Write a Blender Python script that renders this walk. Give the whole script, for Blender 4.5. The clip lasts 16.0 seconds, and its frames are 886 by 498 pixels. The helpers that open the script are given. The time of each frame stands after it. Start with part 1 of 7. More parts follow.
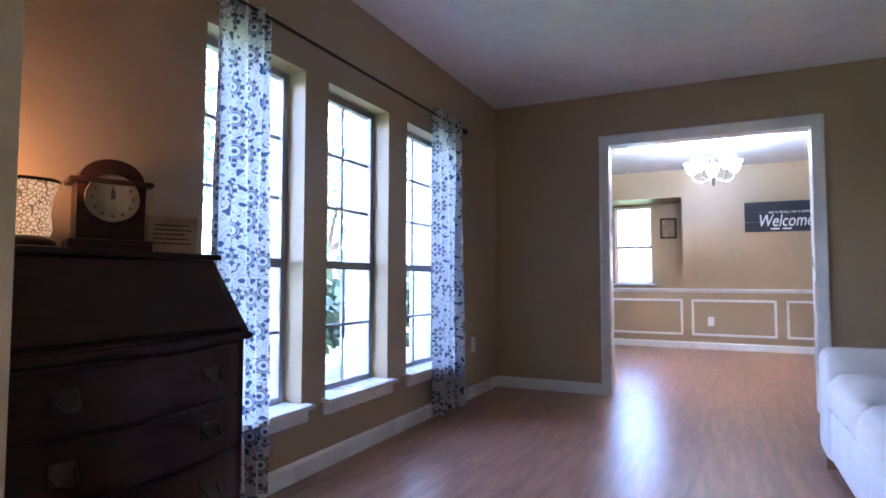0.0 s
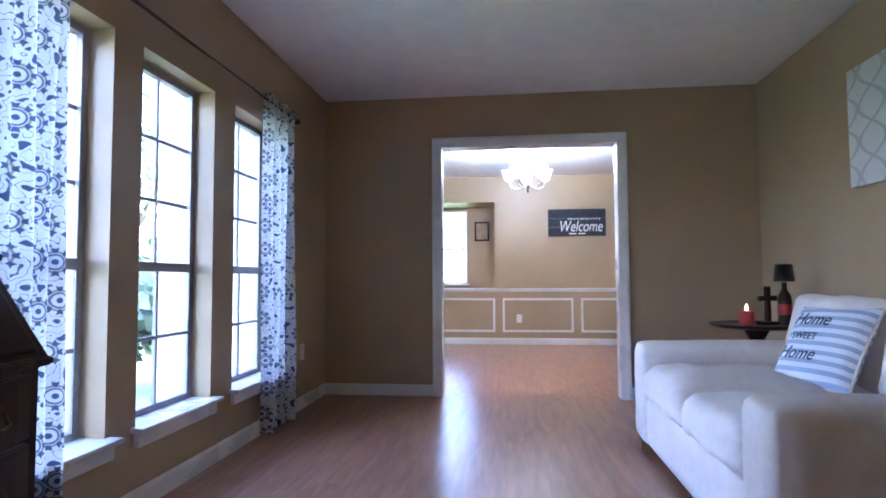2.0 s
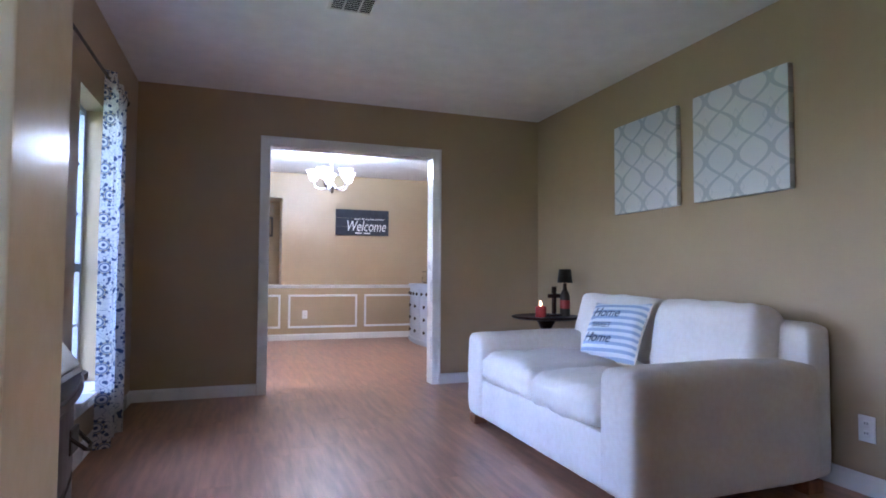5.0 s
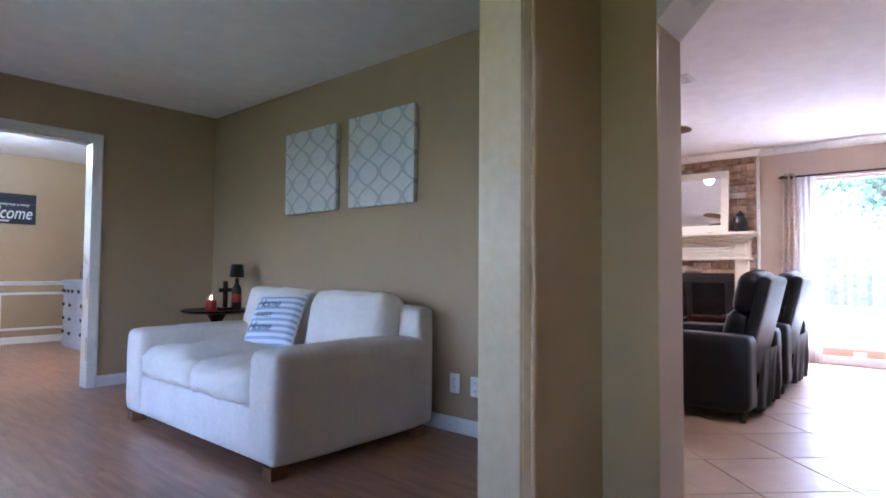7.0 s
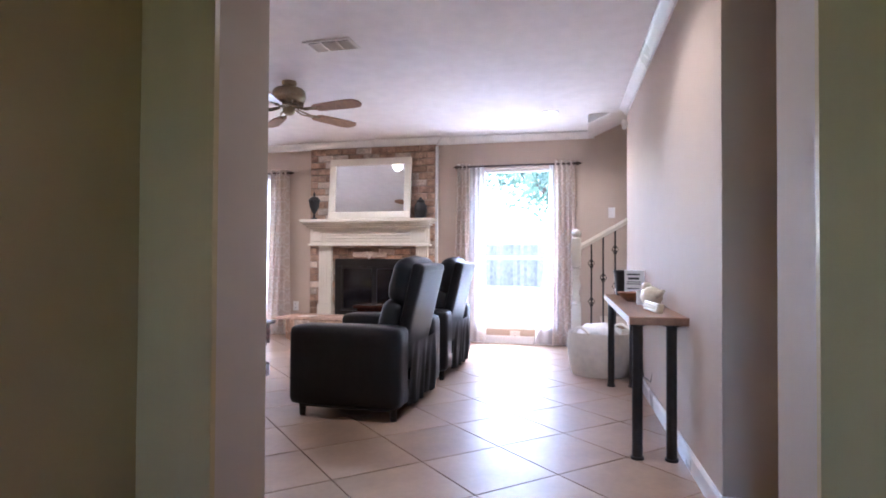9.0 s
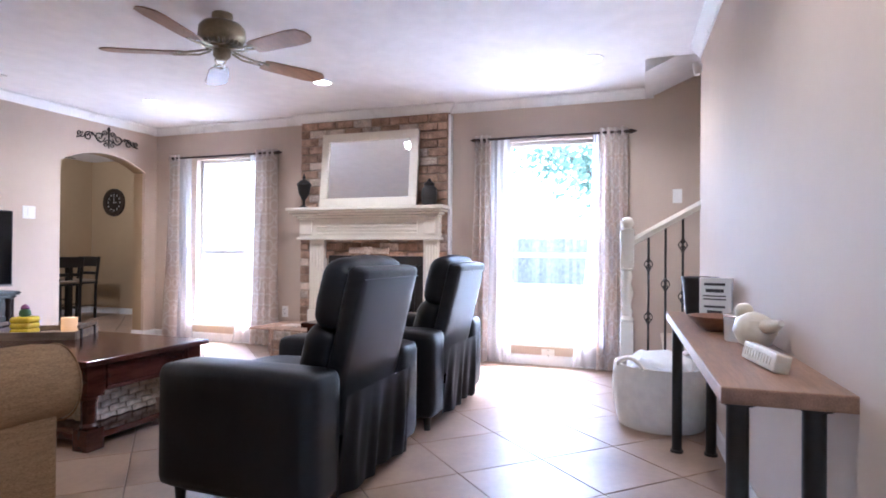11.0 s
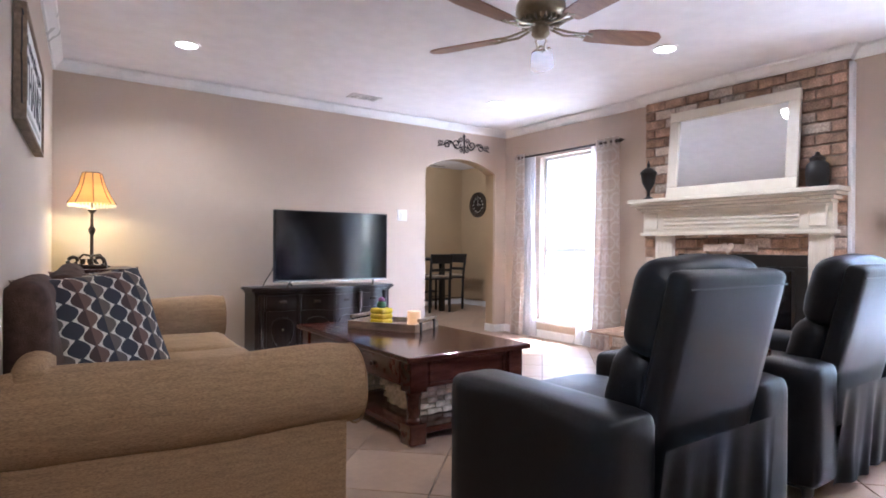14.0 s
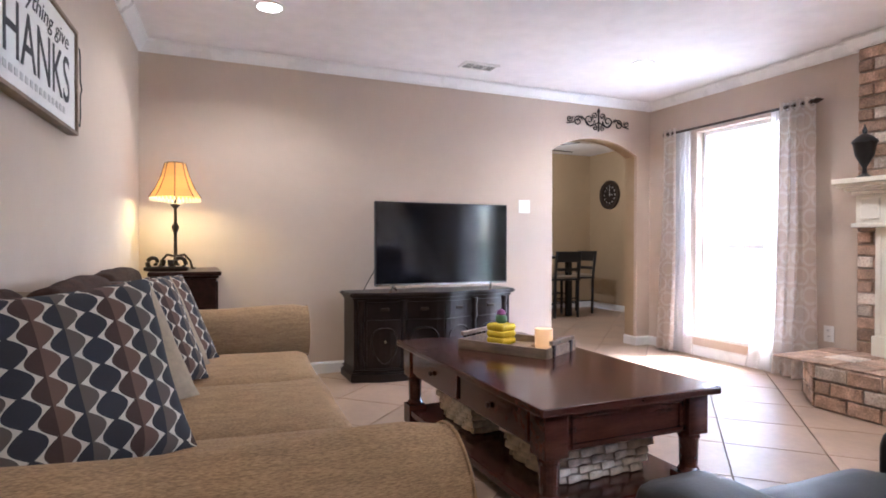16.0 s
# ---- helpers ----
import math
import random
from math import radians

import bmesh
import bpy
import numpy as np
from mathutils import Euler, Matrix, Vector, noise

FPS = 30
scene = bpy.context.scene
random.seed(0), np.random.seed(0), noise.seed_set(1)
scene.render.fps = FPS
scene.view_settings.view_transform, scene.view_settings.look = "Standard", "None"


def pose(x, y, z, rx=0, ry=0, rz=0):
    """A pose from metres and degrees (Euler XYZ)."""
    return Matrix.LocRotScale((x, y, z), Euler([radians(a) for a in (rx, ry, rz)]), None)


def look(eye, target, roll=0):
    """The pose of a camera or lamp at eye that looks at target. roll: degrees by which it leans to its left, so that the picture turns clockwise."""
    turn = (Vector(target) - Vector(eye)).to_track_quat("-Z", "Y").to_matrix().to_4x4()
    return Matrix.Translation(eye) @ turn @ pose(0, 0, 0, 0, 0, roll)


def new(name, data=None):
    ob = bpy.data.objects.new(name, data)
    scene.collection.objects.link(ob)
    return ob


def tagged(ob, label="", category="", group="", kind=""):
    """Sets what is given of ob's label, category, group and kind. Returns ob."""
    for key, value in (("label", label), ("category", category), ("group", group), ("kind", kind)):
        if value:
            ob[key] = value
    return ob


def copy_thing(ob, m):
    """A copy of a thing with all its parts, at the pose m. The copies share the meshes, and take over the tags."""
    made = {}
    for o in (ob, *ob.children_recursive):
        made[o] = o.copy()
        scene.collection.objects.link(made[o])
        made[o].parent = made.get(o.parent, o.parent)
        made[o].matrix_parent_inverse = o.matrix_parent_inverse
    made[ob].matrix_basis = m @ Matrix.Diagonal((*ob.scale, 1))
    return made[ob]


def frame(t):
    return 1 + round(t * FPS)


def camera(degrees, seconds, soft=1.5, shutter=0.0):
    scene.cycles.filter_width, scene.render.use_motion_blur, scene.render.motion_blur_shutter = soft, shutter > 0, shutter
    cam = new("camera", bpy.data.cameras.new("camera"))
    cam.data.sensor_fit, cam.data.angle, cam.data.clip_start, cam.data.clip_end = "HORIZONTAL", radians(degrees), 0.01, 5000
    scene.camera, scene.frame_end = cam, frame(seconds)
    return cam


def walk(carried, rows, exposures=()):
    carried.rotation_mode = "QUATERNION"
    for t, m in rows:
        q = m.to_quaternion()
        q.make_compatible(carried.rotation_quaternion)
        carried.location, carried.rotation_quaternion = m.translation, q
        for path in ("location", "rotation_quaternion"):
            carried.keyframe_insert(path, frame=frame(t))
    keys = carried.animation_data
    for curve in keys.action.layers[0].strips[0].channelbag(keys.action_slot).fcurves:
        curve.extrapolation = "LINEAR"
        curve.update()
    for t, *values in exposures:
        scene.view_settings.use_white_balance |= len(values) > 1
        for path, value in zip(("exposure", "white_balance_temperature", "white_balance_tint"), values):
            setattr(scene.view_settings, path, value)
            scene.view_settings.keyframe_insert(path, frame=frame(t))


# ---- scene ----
cam = camera(75.4, 16.0, soft=1.8)
PATH = [
    (0, (0.216, 0.357, 0.924), (-0.651, 2.156, 1.03), 0.1),
    (0.5, (0.178, 0.472, 0.922), (-0.523, 2.342, 1.029), -0.1),
    (1, (0.146, 0.51, 0.921), (-0.387, 2.435, 1.025), -0.1),
    (1.5, (0.072, 0.503, 0.924), (-0.311, 2.463, 1.028), -0.2),
    (2, (-0.033, 0.478, 0.934), (-0.262, 2.462, 1.041), -0.3),
    (2.5, (-0.154, 0.432, 0.937), (-0.199, 2.429, 1.041), -0.2),
    (3, (-0.325, 0.426, 0.943), (-0.195, 2.419, 1.045), -0.2),
    (3.2, (-0.391, 0.426, 0.944), (-0.172, 2.411, 1.044), -0.3),
    (5.3, (-0.801, 0.174, 0.981), (-0.06, 2.03, 1.064), 0.4),
    (5.5, (-0.807, 0.118, 0.98), (0.0, 1.947, 1.061), 0.4),
    (6, (-0.816, -0.003, 0.973), (0.199, 1.718, 1.053), 0.4),
    (6.5, (-0.804, -0.103, 0.953), (0.44, 1.461, 1.038), 0.4),
    (7, (-0.826, -0.178, 0.973), (0.682, 1.133, 1.051), 0.4),
    (7.5, (-0.795, -0.245, 0.977), (0.918, 0.784, 1.051), 0.4),
    (8, (-0.674, -0.319, 0.951), (1.151, 0.496, 1.014), 0.3),
    (8.5, (-0.392, -0.331, 0.946), (1.5, 0.316, 0.984), 0.4),
    (9, (0.005, -0.314, 0.983), (1.945, 0.171, 1.017), 0.3),
    (9.2, (0.169, -0.321, 0.988), (2.116, 0.135, 1.018), 0.3),
    (11.3, (1.6, -0.355, 1.012), (3.449, 0.408, 1.028), 0.5),
    (11.5, (1.664, -0.334, 0.999), (3.483, 0.497, 1.017), 0.5),
    (12, (1.795, -0.311, 1.019), (3.527, 0.689, 1.029), 0.5),
    (12.5, (1.864, -0.312, 1.007), (3.46, 0.892, 1.018), 0.5),
    (13, (1.912, -0.344, 1.015), (3.376, 1.019, 1.022), 0.4),
    (13.5, (1.956, -0.343, 1.029), (3.278, 1.158, 1.028), 0.4),
    (14, (2.024, -0.199, 1.013), (3.177, 1.435, 1.009), 0.4),
    (14.5, (2.13, 0.017, 1.006), (3.138, 1.745, 0.997), 0.3),
    (15, (2.281, 0.231, 1.006), (3.174, 2.021, 0.995), 0.1),
    (15.5, (2.421, 0.399, 1.024), (3.22, 2.232, 1.005), 0.1),
    (16, (2.458, 0.596, 1.024), (3.254, 2.43, 1.004), 0.1),
]
walk(cam, [(t, look(eye, target, roll)) for t, eye, target, roll in PATH],
     [(0.0, 5.27, 5350, 30), (3.0, 5.34, 5400, 30), (5.5, 5.34, 5450, 30), (7.0, 5.16, 5350, 25), (9.0, 4.9, 5250, 19), (12.5, 5.0, 5000, 15), (16.0, 5.05, 5300, 14)])

# ---- light ----
world = bpy.data.worlds.new("sky")
scene.world = world
world.use_nodes = True
wn = world.node_tree
sky = wn.nodes.new("ShaderNodeTexSky")
sky.sky_type, sky.sun_disc = "NISHITA", False
sky.sun_elevation, sky.sun_rotation = radians(57), radians(105)
sky.air_density, sky.dust_density, sky.ozone_density = 1.0, 2.0, 1.0
wn.nodes["Background"].inputs["Strength"].default_value = SKY = 0.15
wn.links.new(sky.outputs[0], wn.nodes["Background"].inputs["Color"])
sun = new("sun", bpy.data.lights.new("sun", "SUN"))
sun.data.energy, sun.data.angle, sun.data.color = 0.65, radians(14), (1.0, 0.95, 0.88)
sun.matrix_world = look((0, 0, 0), (-0.52, 0.14, -0.84))


def lamp(name, kind, place, power, colour, size=0.05, target=None, spot=None):
    data = bpy.data.lights.new(name, kind)
    data.energy, data.color = power, colour
    if kind == "AREA":
        data.shape, data.size = "DISK", size
    else:
        data.shadow_soft_size = size
    if spot:
        data.spot_size, data.spot_blend = radians(spot), 0.6
    ob = new(name, data)
    ob.matrix_world = look(place, target) if target else Matrix.Translation(place)
    return ob


# ---- materials ----
def mat(name, colour, rough=0.5, metal=0.0, vary=0.12, scale=6.0, bump=0.0, bscale=60.0, spec=0.5, stretch=(1, 1, 1), pieces=0.0, fine=0.05):
    """A painted, wooden, stony or metal surface: broad and fine variation of its colour, fine relief."""
    m = bpy.data.materials.new(name)
    m.use_nodes = True
    nt = m.node_tree
    b = nt.nodes["Principled BSDF"]
    b.inputs["Roughness"].default_value, b.inputs["Metallic"].default_value = rough, metal
    b.inputs["Specular IOR Level"].default_value = spec
    co = nt.nodes.new("ShaderNodeTexCoord")
    mp = nt.nodes.new("ShaderNodeMapping")
    mp.inputs["Scale"].default_value = stretch
    nt.links.new(co.outputs["Object"], mp.inputs[0])
    vec = mp.outputs[0]
    if pieces:
        info = nt.nodes.new("ShaderNodeObjectInfo")
        add = nt.nodes.new("ShaderNodeVectorMath")
        add.operation = "MULTIPLY_ADD"
        nt.links.new(info.outputs["Random"], add.inputs[0])
        add.inputs[1].default_value = (37, 19, 53)
        nt.links.new(vec, add.inputs[2])
        vec = add.outputs[0]
    big, small = nt.nodes.new("ShaderNodeTexNoise"), nt.nodes.new("ShaderNodeTexNoise")
    for n, sc in ((big, scale), (small, scale * 9)):
        n.inputs["Scale"].default_value, n.inputs["Detail"].default_value = sc, 4
        nt.links.new(vec, n.inputs[0])
    c = Vector(colour)
    ramp = nt.nodes.new("ShaderNodeValToRGB")
    e = ramp.color_ramp.elements
    e[0].position, e[1].position = 0.3, 0.7
    e[0].color, e[1].color = (*(c * (1 - vary)), 1), (*[min(1, v * (1 + vary)) for v in c], 1)
    nt.links.new(big.outputs[0], ramp.inputs[0])
    mixn = nt.nodes.new("ShaderNodeMix")
    mixn.data_type, mixn.blend_type = "RGBA", "OVERLAY"
    mixn.inputs["Factor"].default_value = min(1, fine * 4)
    nt.links.new(ramp.outputs[0], mixn.inputs["A"])
    nt.links.new(small.outputs[0], mixn.inputs["B"])
    out = mixn.outputs["Result"]
    if pieces:
        hsv = nt.nodes.new("ShaderNodeHueSaturation")
        rng = nt.nodes.new("ShaderNodeMapRange")
        rng.inputs["To Min"].default_value, rng.inputs["To Max"].default_value = 1 - pieces, 1 + pieces
        nt.links.new(info.outputs["Random"], rng.inputs[0])
        nt.links.new(rng.outputs[0], hsv.inputs["Value"])
        nt.links.new(out, hsv.inputs["Color"])
        out = hsv.outputs[0]
    nt.links.new(out, b.inputs["Base Color"])
    if bump:
        bn, bt = nt.nodes.new("ShaderNodeBump"), nt.nodes.new("ShaderNodeTexNoise")
        bt.inputs["Scale"].default_value, bt.inputs["Detail"].default_value = bscale, 5
        nt.links.new(vec, bt.inputs[0])
        bn.inputs["Strength"].default_value, bn.inputs["Distance"].default_value = bump, 0.004
        nt.links.new(bt.outputs[0], bn.inputs["Height"])
        nt.links.new(bn.outputs[0], b.inputs["Normal"])
    rr = nt.nodes.new("ShaderNodeMapRange")
    rr.inputs["To Min"].default_value, rr.inputs["To Max"].default_value = rough * 0.88, min(1, rough * 1.12)
    nt.links.new(big.outputs[0], rr.inputs[0])
    nt.links.new(rr.outputs[0], b.inputs["Roughness"])
    return m


def glow(name, colour, power, base=(0.8, 0.8, 0.8)):
    m = bpy.data.materials.new(name)
    m.use_nodes = True
    b = m.node_tree.nodes["Principled BSDF"]
    b.inputs["Base Color"].default_value = (*base, 1)
    b.inputs["Emission Color"].default_value = (*colour, 1)
    b.inputs["Emission Strength"].default_value = power
    return m


def glass(name, tint=(1, 1, 1), rough=0.0):
    m = bpy.data.materials.new(name)
    m.use_nodes = True
    b = m.node_tree.nodes["Principled BSDF"]
    b.inputs["Base Color"].default_value = (*tint, 1)
    b.inputs["Transmission Weight"].default_value = 1
    b.inputs["Roughness"].default_value = rough
    b.inputs["IOR"].default_value = 1.1
    return m


class Nodes:
    """Short hand for the arithmetic of a pattern."""

    def __init__(self, name, rough):
        self.m = bpy.data.materials.new(name)
        self.m.use_nodes = True
        self.t = self.m.node_tree
        self.b = self.t.nodes["Principled BSDF"]
        self.b.inputs["Roughness"].default_value = rough

    def put(self, kind, **sets):
        n = self.t.nodes.new(kind)
        for k, v in sets.items():
            n.inputs[k.replace("_", " ")].default_value = v
        return n

    def math(self, op, a, b=0.0):
        n = self.t.nodes.new("ShaderNodeMath")
        n.operation = op
        for i, v in enumerate((a, b)):
            if isinstance(v, (int, float)):
                n.inputs[i].default_value = v
            else:
                self.t.links.new(v, n.inputs[i])
        return n.outputs[0]

    def mix(self, f, a, b):
        n = self.t.nodes.new("ShaderNodeMix")
        n.data_type = "RGBA"
        for key, v in (("Factor", f), ("A", a), ("B", b)):
            if isinstance(v, (int, float)):
                n.inputs[key].default_value = v
            elif isinstance(v, tuple):
                n.inputs[key].default_value = (*v, 1)
            else:
                self.t.links.new(v, n.inputs[key])
        return n.outputs["Result"]

    def uv(self):
        n = self.t.nodes.new("ShaderNodeUVMap")
        s = self.t.nodes.new("ShaderNodeSeparateXYZ")
        self.t.links.new(n.outputs[0], s.inputs[0])
        return n.outputs[0], s.outputs[0], s.outputs[1]

    def done(self, colour):
        self.t.links.new(colour, self.b.inputs["Base Color"])
        return self.m


# OLIVE made yellower: the foyer's warm light is put into the wall colour
FOYER = mat("warm_lit_olive_paint", (0.50, 0.365, 0.17), 0.36, vary=0.04, scale=1.2, bump=0.08, bscale=120, fine=0.008)
OLIVE = mat("olive_tan_paint", (0.415, 0.305, 0.18), 0.42, vary=0.035, scale=1.2, bump=0.05, bscale=150, fine=0.008)
TAUPE = mat("taupe_paint", (0.55, 0.45, 0.362), 0.68, vary=0.03, scale=1.2, bump=0.06, bscale=150, fine=0.008, spec=0.25)
CEIL = mat("white_ceiling", (0.84, 0.82, 0.82), 0.8, vary=0.04, scale=7, bump=0.9, bscale=11, fine=0.015)
TRIM = mat("white_trim_paint", (0.80, 0.80, 0.79), 0.28, vary=0.03, scale=3, bump=0.05)
CREAM = mat("cream_gloss_paint", (0.80, 0.755, 0.65), 0.22, vary=0.03, scale=3, bump=0.06, bscale=40)
BUTTER = mat("butter_gloss_paint", (0.78, 0.655, 0.41), 0.22, vary=0.04, scale=3, bump=0.08, bscale=40)
PLANK = mat("reddish_laminate_plank", (0.33, 0.168, 0.098), 0.30, vary=0.30, scale=4, bump=0.01, bscale=30, stretch=(7.0, 0.75, 1), pieces=0.03, fine=0.03)
TILE = mat("beige_ceramic_tile", (0.39, 0.275, 0.192), 0.37, vary=0.13, scale=3.5, bump=0.05, bscale=12, pieces=0.05, fine=0.03, spec=0.5)
GROUT = mat("grey_brown_grout", (0.22, 0.17, 0.14), 0.8, vary=0.1, bump=0.2)
BRICK = mat("antique_brick", (0.40, 0.265, 0.185), 0.85, vary=0.38, scale=11, bump=0.8, bscale=35, pieces=0.24, fine=0.2)
PALEBRICK = mat("lime_washed_brick", (0.55, 0.46, 0.38), 0.85, vary=0.3, scale=9, bump=0.8, bscale=35, pieces=0.2, fine=0.2)
MORTAR = mat("sandy_mortar", (0.40, 0.31, 0.24), 0.9, vary=0.15, bump=0.5)
BLACK = mat("black_metal", (0.012, 0.011, 0.011), 0.4, 0.0, vary=0.2, bump=0.05)
IRON = mat("wrought_iron", (0.03, 0.024, 0.02), 0.5, 0.6, vary=0.2, bump=0.2)
BRONZE = mat("dark_bronze", (0.045, 0.03, 0.022), 0.42, 0.5, vary=0.25, bump=0.15)
BRASS = mat("antique_brass", (0.30, 0.25, 0.17), 0.32, 0.9, vary=0.2)
CHROME = mat("brushed_steel", (0.6, 0.6, 0.6), 0.25, 1.0, vary=0.08)
LEATHER = mat("black_bonded_leather", (0.011, 0.0115, 0.014), 0.45, vary=0.25, scale=5, bump=0.18, bscale=160, spec=0.27)
CHERRY = mat("dark_cherry_wood", (0.058, 0.0165, 0.011), 0.13, vary=0.35, scale=5, stretch=(1, 6, 6), bump=0.04, fine=0.1)
EBONY = mat("carved_dark_wood", (0.014, 0.008, 0.0065), 0.34, vary=0.4, scale=8, bump=0.25, bscale=50, spec=0.35)
MAHOGANY = mat("old_mahogany", (0.024, 0.009, 0.007), 0.34, vary=0.35, scale=6, stretch=(5, 1, 5), bump=0.06, fine=0.1, spec=0.2)
CANVAS = mat("cream_slipcover_cotton", (0.73, 0.66, 0.59), 0.9, vary=0.05, scale=4, bump=0.25, bscale=260, spec=0.2)
LINEN = mat("tan_tweed_linen", (0.345, 0.225, 0.122), 0.92, vary=0.13, scale=34, bump=0.6, bscale=330, spec=0.15, stretch=(0.35, 1, 2.6), fine=0.22)
BROWN = mat("chocolate_chenille", (0.062, 0.035, 0.026), 0.9, vary=0.3, scale=30, bump=0.5, bscale=220, spec=0.2)
BEIGE = mat("oatmeal_cushion_cloth", (0.34, 0.27, 0.19), 0.9, vary=0.1, scale=40, bump=0.4, bscale=300, spec=0.2)
OAK = mat("brown_board", (0.30, 0.17, 0.10), 0.4, vary=0.2, scale=5, stretch=(0.4, 5, 5), bump=0.05, fine=0.1)
FOOT = mat("stained_oak_foot", (0.22, 0.10, 0.045), 0.4, vary=0.25, scale=9, stretch=(4, 4, 1))
GREYWOOD = mat("weathered_grey_wood", (0.26, 0.19, 0.13), 0.75, vary=0.3, scale=10, stretch=(1, 5, 5), bump=0.3)
BLUEGREY = mat("pale_blue_chalk_paint", (0.50, 0.56, 0.66), 0.5, vary=0.06, bump=0.08)
ALU = mat("bronze_aluminium_frame", (0.36, 0.36, 0.38), 0.4, 0.2, vary=0.1)
WHITE = mat("white_plastic", (0.82, 0.81, 0.78), 0.35, vary=0.02)
WICKER = mat("whitewashed_wicker", (0.50, 0.42, 0.32), 0.8, vary=0.4, scale=18, bump=0.4)
ROPE = mat("natural_cotton_rope", (0.82, 0.77, 0.69), 0.9, vary=0.06, scale=20, bump=0.6, bscale=120)
FLEECE = mat("white_fleece", (0.80, 0.79, 0.77), 0.95, vary=0.05, bump=0.6, bscale=60)
SCREEN = mat("black_glass_screen", (0.006, 0.006, 0.008), 0.10, vary=0.05)
RED = mat("red_wax", (0.35, 0.02, 0.015), 0.4, vary=0.1)
YELLOW = mat("yellow_glazed_ceramic", (0.75, 0.55, 0.02), 0.25, vary=0.08)
CLAY = mat("cream_glazed_pottery", (0.66, 0.58, 0.44), 0.3, vary=0.12, bump=0.1)
NAVY = mat("charcoal_sign_board", (0.025, 0.03, 0.042), 0.7, vary=0.3, scale=12, bump=0.2)
PAPER = mat("white_sign_board", (0.80, 0.79, 0.77), 0.6, vary=0.04, scale=5)
INK = mat("dark_grey_ink", (0.04, 0.04, 0.045), 0.7, vary=0.1)
FADED = mat("pale_grey_ink", (0.55, 0.55, 0.54), 0.7, vary=0.1)
CHALK = mat("white_lettering", (0.80, 0.80, 0.80), 0.6, vary=0.04)
NAVYINK = mat("navy_lettering", (0.05, 0.07, 0.13), 0.8, vary=0.1)
KRAFT = mat("old_tan_card", (0.34, 0.24, 0.15), 0.8, vary=0.25, scale=14)
DIAL = mat("silvered_dial", (0.62, 0.60, 0.52), 0.35, 0.3, vary=0.08)
PLANT = mat("green_succulent", (0.07, 0.16, 0.05), 0.5, vary=0.3)
PLUM = mat("purple_cactus_flower", (0.22, 0.05, 0.14), 0.6, vary=0.3)
CARPET = mat("beige_carpet", (0.48, 0.39, 0.30), 0.95, vary=0.12, scale=40, bump=0.6, bscale=250)
GRASS = mat("lawn", (0.10, 0.16, 0.05), 0.9, vary=0.3, scale=2, bump=0.6, bscale=30)
CONCRETE = mat("pale_patio_concrete", (0.62, 0.60, 0.56), 0.8, vary=0.1, scale=2, bump=0.2)
FENCEWOOD = mat("grey_cedar_fence", (0.19, 0.145, 0.12), 0.85, vary=0.25, scale=6, pieces=0.2)
LEAF = mat("green_leaves", (0.115, 0.175, 0.12), 0.6, vary=0.4, scale=3)
BARK = mat("bark", (0.12, 0.09, 0.07), 0.9, vary=0.3, bump=0.6)
SIDING = mat("white_house_siding", (0.72, 0.71, 0.69), 0.7, vary=0.04)
PANE = glass("window_glass")
VASEGLASS = glass("clear_glass", (0.95, 0.97, 0.97))
MIRROR = mat("mirror_silver", (0.85, 0.87, 0.87), 0.02, 1.0, vary=0.0)
MIRROR.node_tree.nodes["Principled BSDF"].inputs["Roughness"].default_value = 0.02
CANLIGHT = glow("recessed_bulb", (1.0, 0.92, 0.80), 0.60)
OPALGLOW = glow("lit_opal_glass", (0.90, 0.95, 1.0), 0.16)
FLAME = glow("candle_flame", (1.0, 0.60, 0.25), 0.6)

VOTIVE = glow("lit_amber_votive", (1.0, 0.50, 0.18), 0.02, (0.8, 0.6, 0.4))


def sheer_cloth(name, colour, clear):
    n = Nodes(name, 0.9)
    tl = n.put("ShaderNodeBsdfTranslucent")
    tl.inputs[0].default_value = (*colour, 1)
    n.b.inputs["Base Color"].default_value = (*colour, 1)
    tr = n.put("ShaderNodeBsdfTransparent")
    m1, m2 = n.put("ShaderNodeMixShader", Fac=0.5), n.put("ShaderNodeMixShader", Fac=clear)
    n.t.links.new(n.b.outputs[0], m1.inputs[1])
    n.t.links.new(tl.outputs[0], m1.inputs[2])
    n.t.links.new(m1.outputs[0], m2.inputs[1])
    n.t.links.new(tr.outputs[0], m2.inputs[2])
    n.t.links.new(m2.outputs[0], n.t.nodes["Material Output"].inputs[0])
    return n, tl


SHEER = sheer_cloth("white_sheer_voile", (0.85, 0.85, 0.86), 0.45)[0].m


def trellis_cloth():
    """Taupe drapery with a paler trellis of rings woven in."""
    n, tl = sheer_cloth("taupe_trellis_drapery", (0.62, 0.53, 0.47), 0.0)
    vec, u, v = n.uv()
    uu, vv = n.math("MULTIPLY", u, 9.0), n.math("MULTIPLY", v, 7.0)
    row = n.math("MULTIPLY", n.math("FLOORED_MODULO", n.math("FLOOR", vv), 2.0), 0.5)
    a = n.math("SUBTRACT", n.math("FRACT", n.math("ADD", uu, row)), 0.5)
    b = n.math("SUBTRACT", n.math("FRACT", vv), 0.5)
    r = n.math("SQRT", n.math("ADD", n.math("MULTIPLY", a, a), n.math("MULTIPLY", b, b)))
    ring = n.math("LESS_THAN", n.math("ABSOLUTE", n.math("SUBTRACT", r, 0.42)), 0.07)
    c = n.mix(ring, (0.79, 0.71, 0.64), (0.88, 0.83, 0.78))
    n.t.links.new(c, tl.inputs[0])
    return n.done(c)


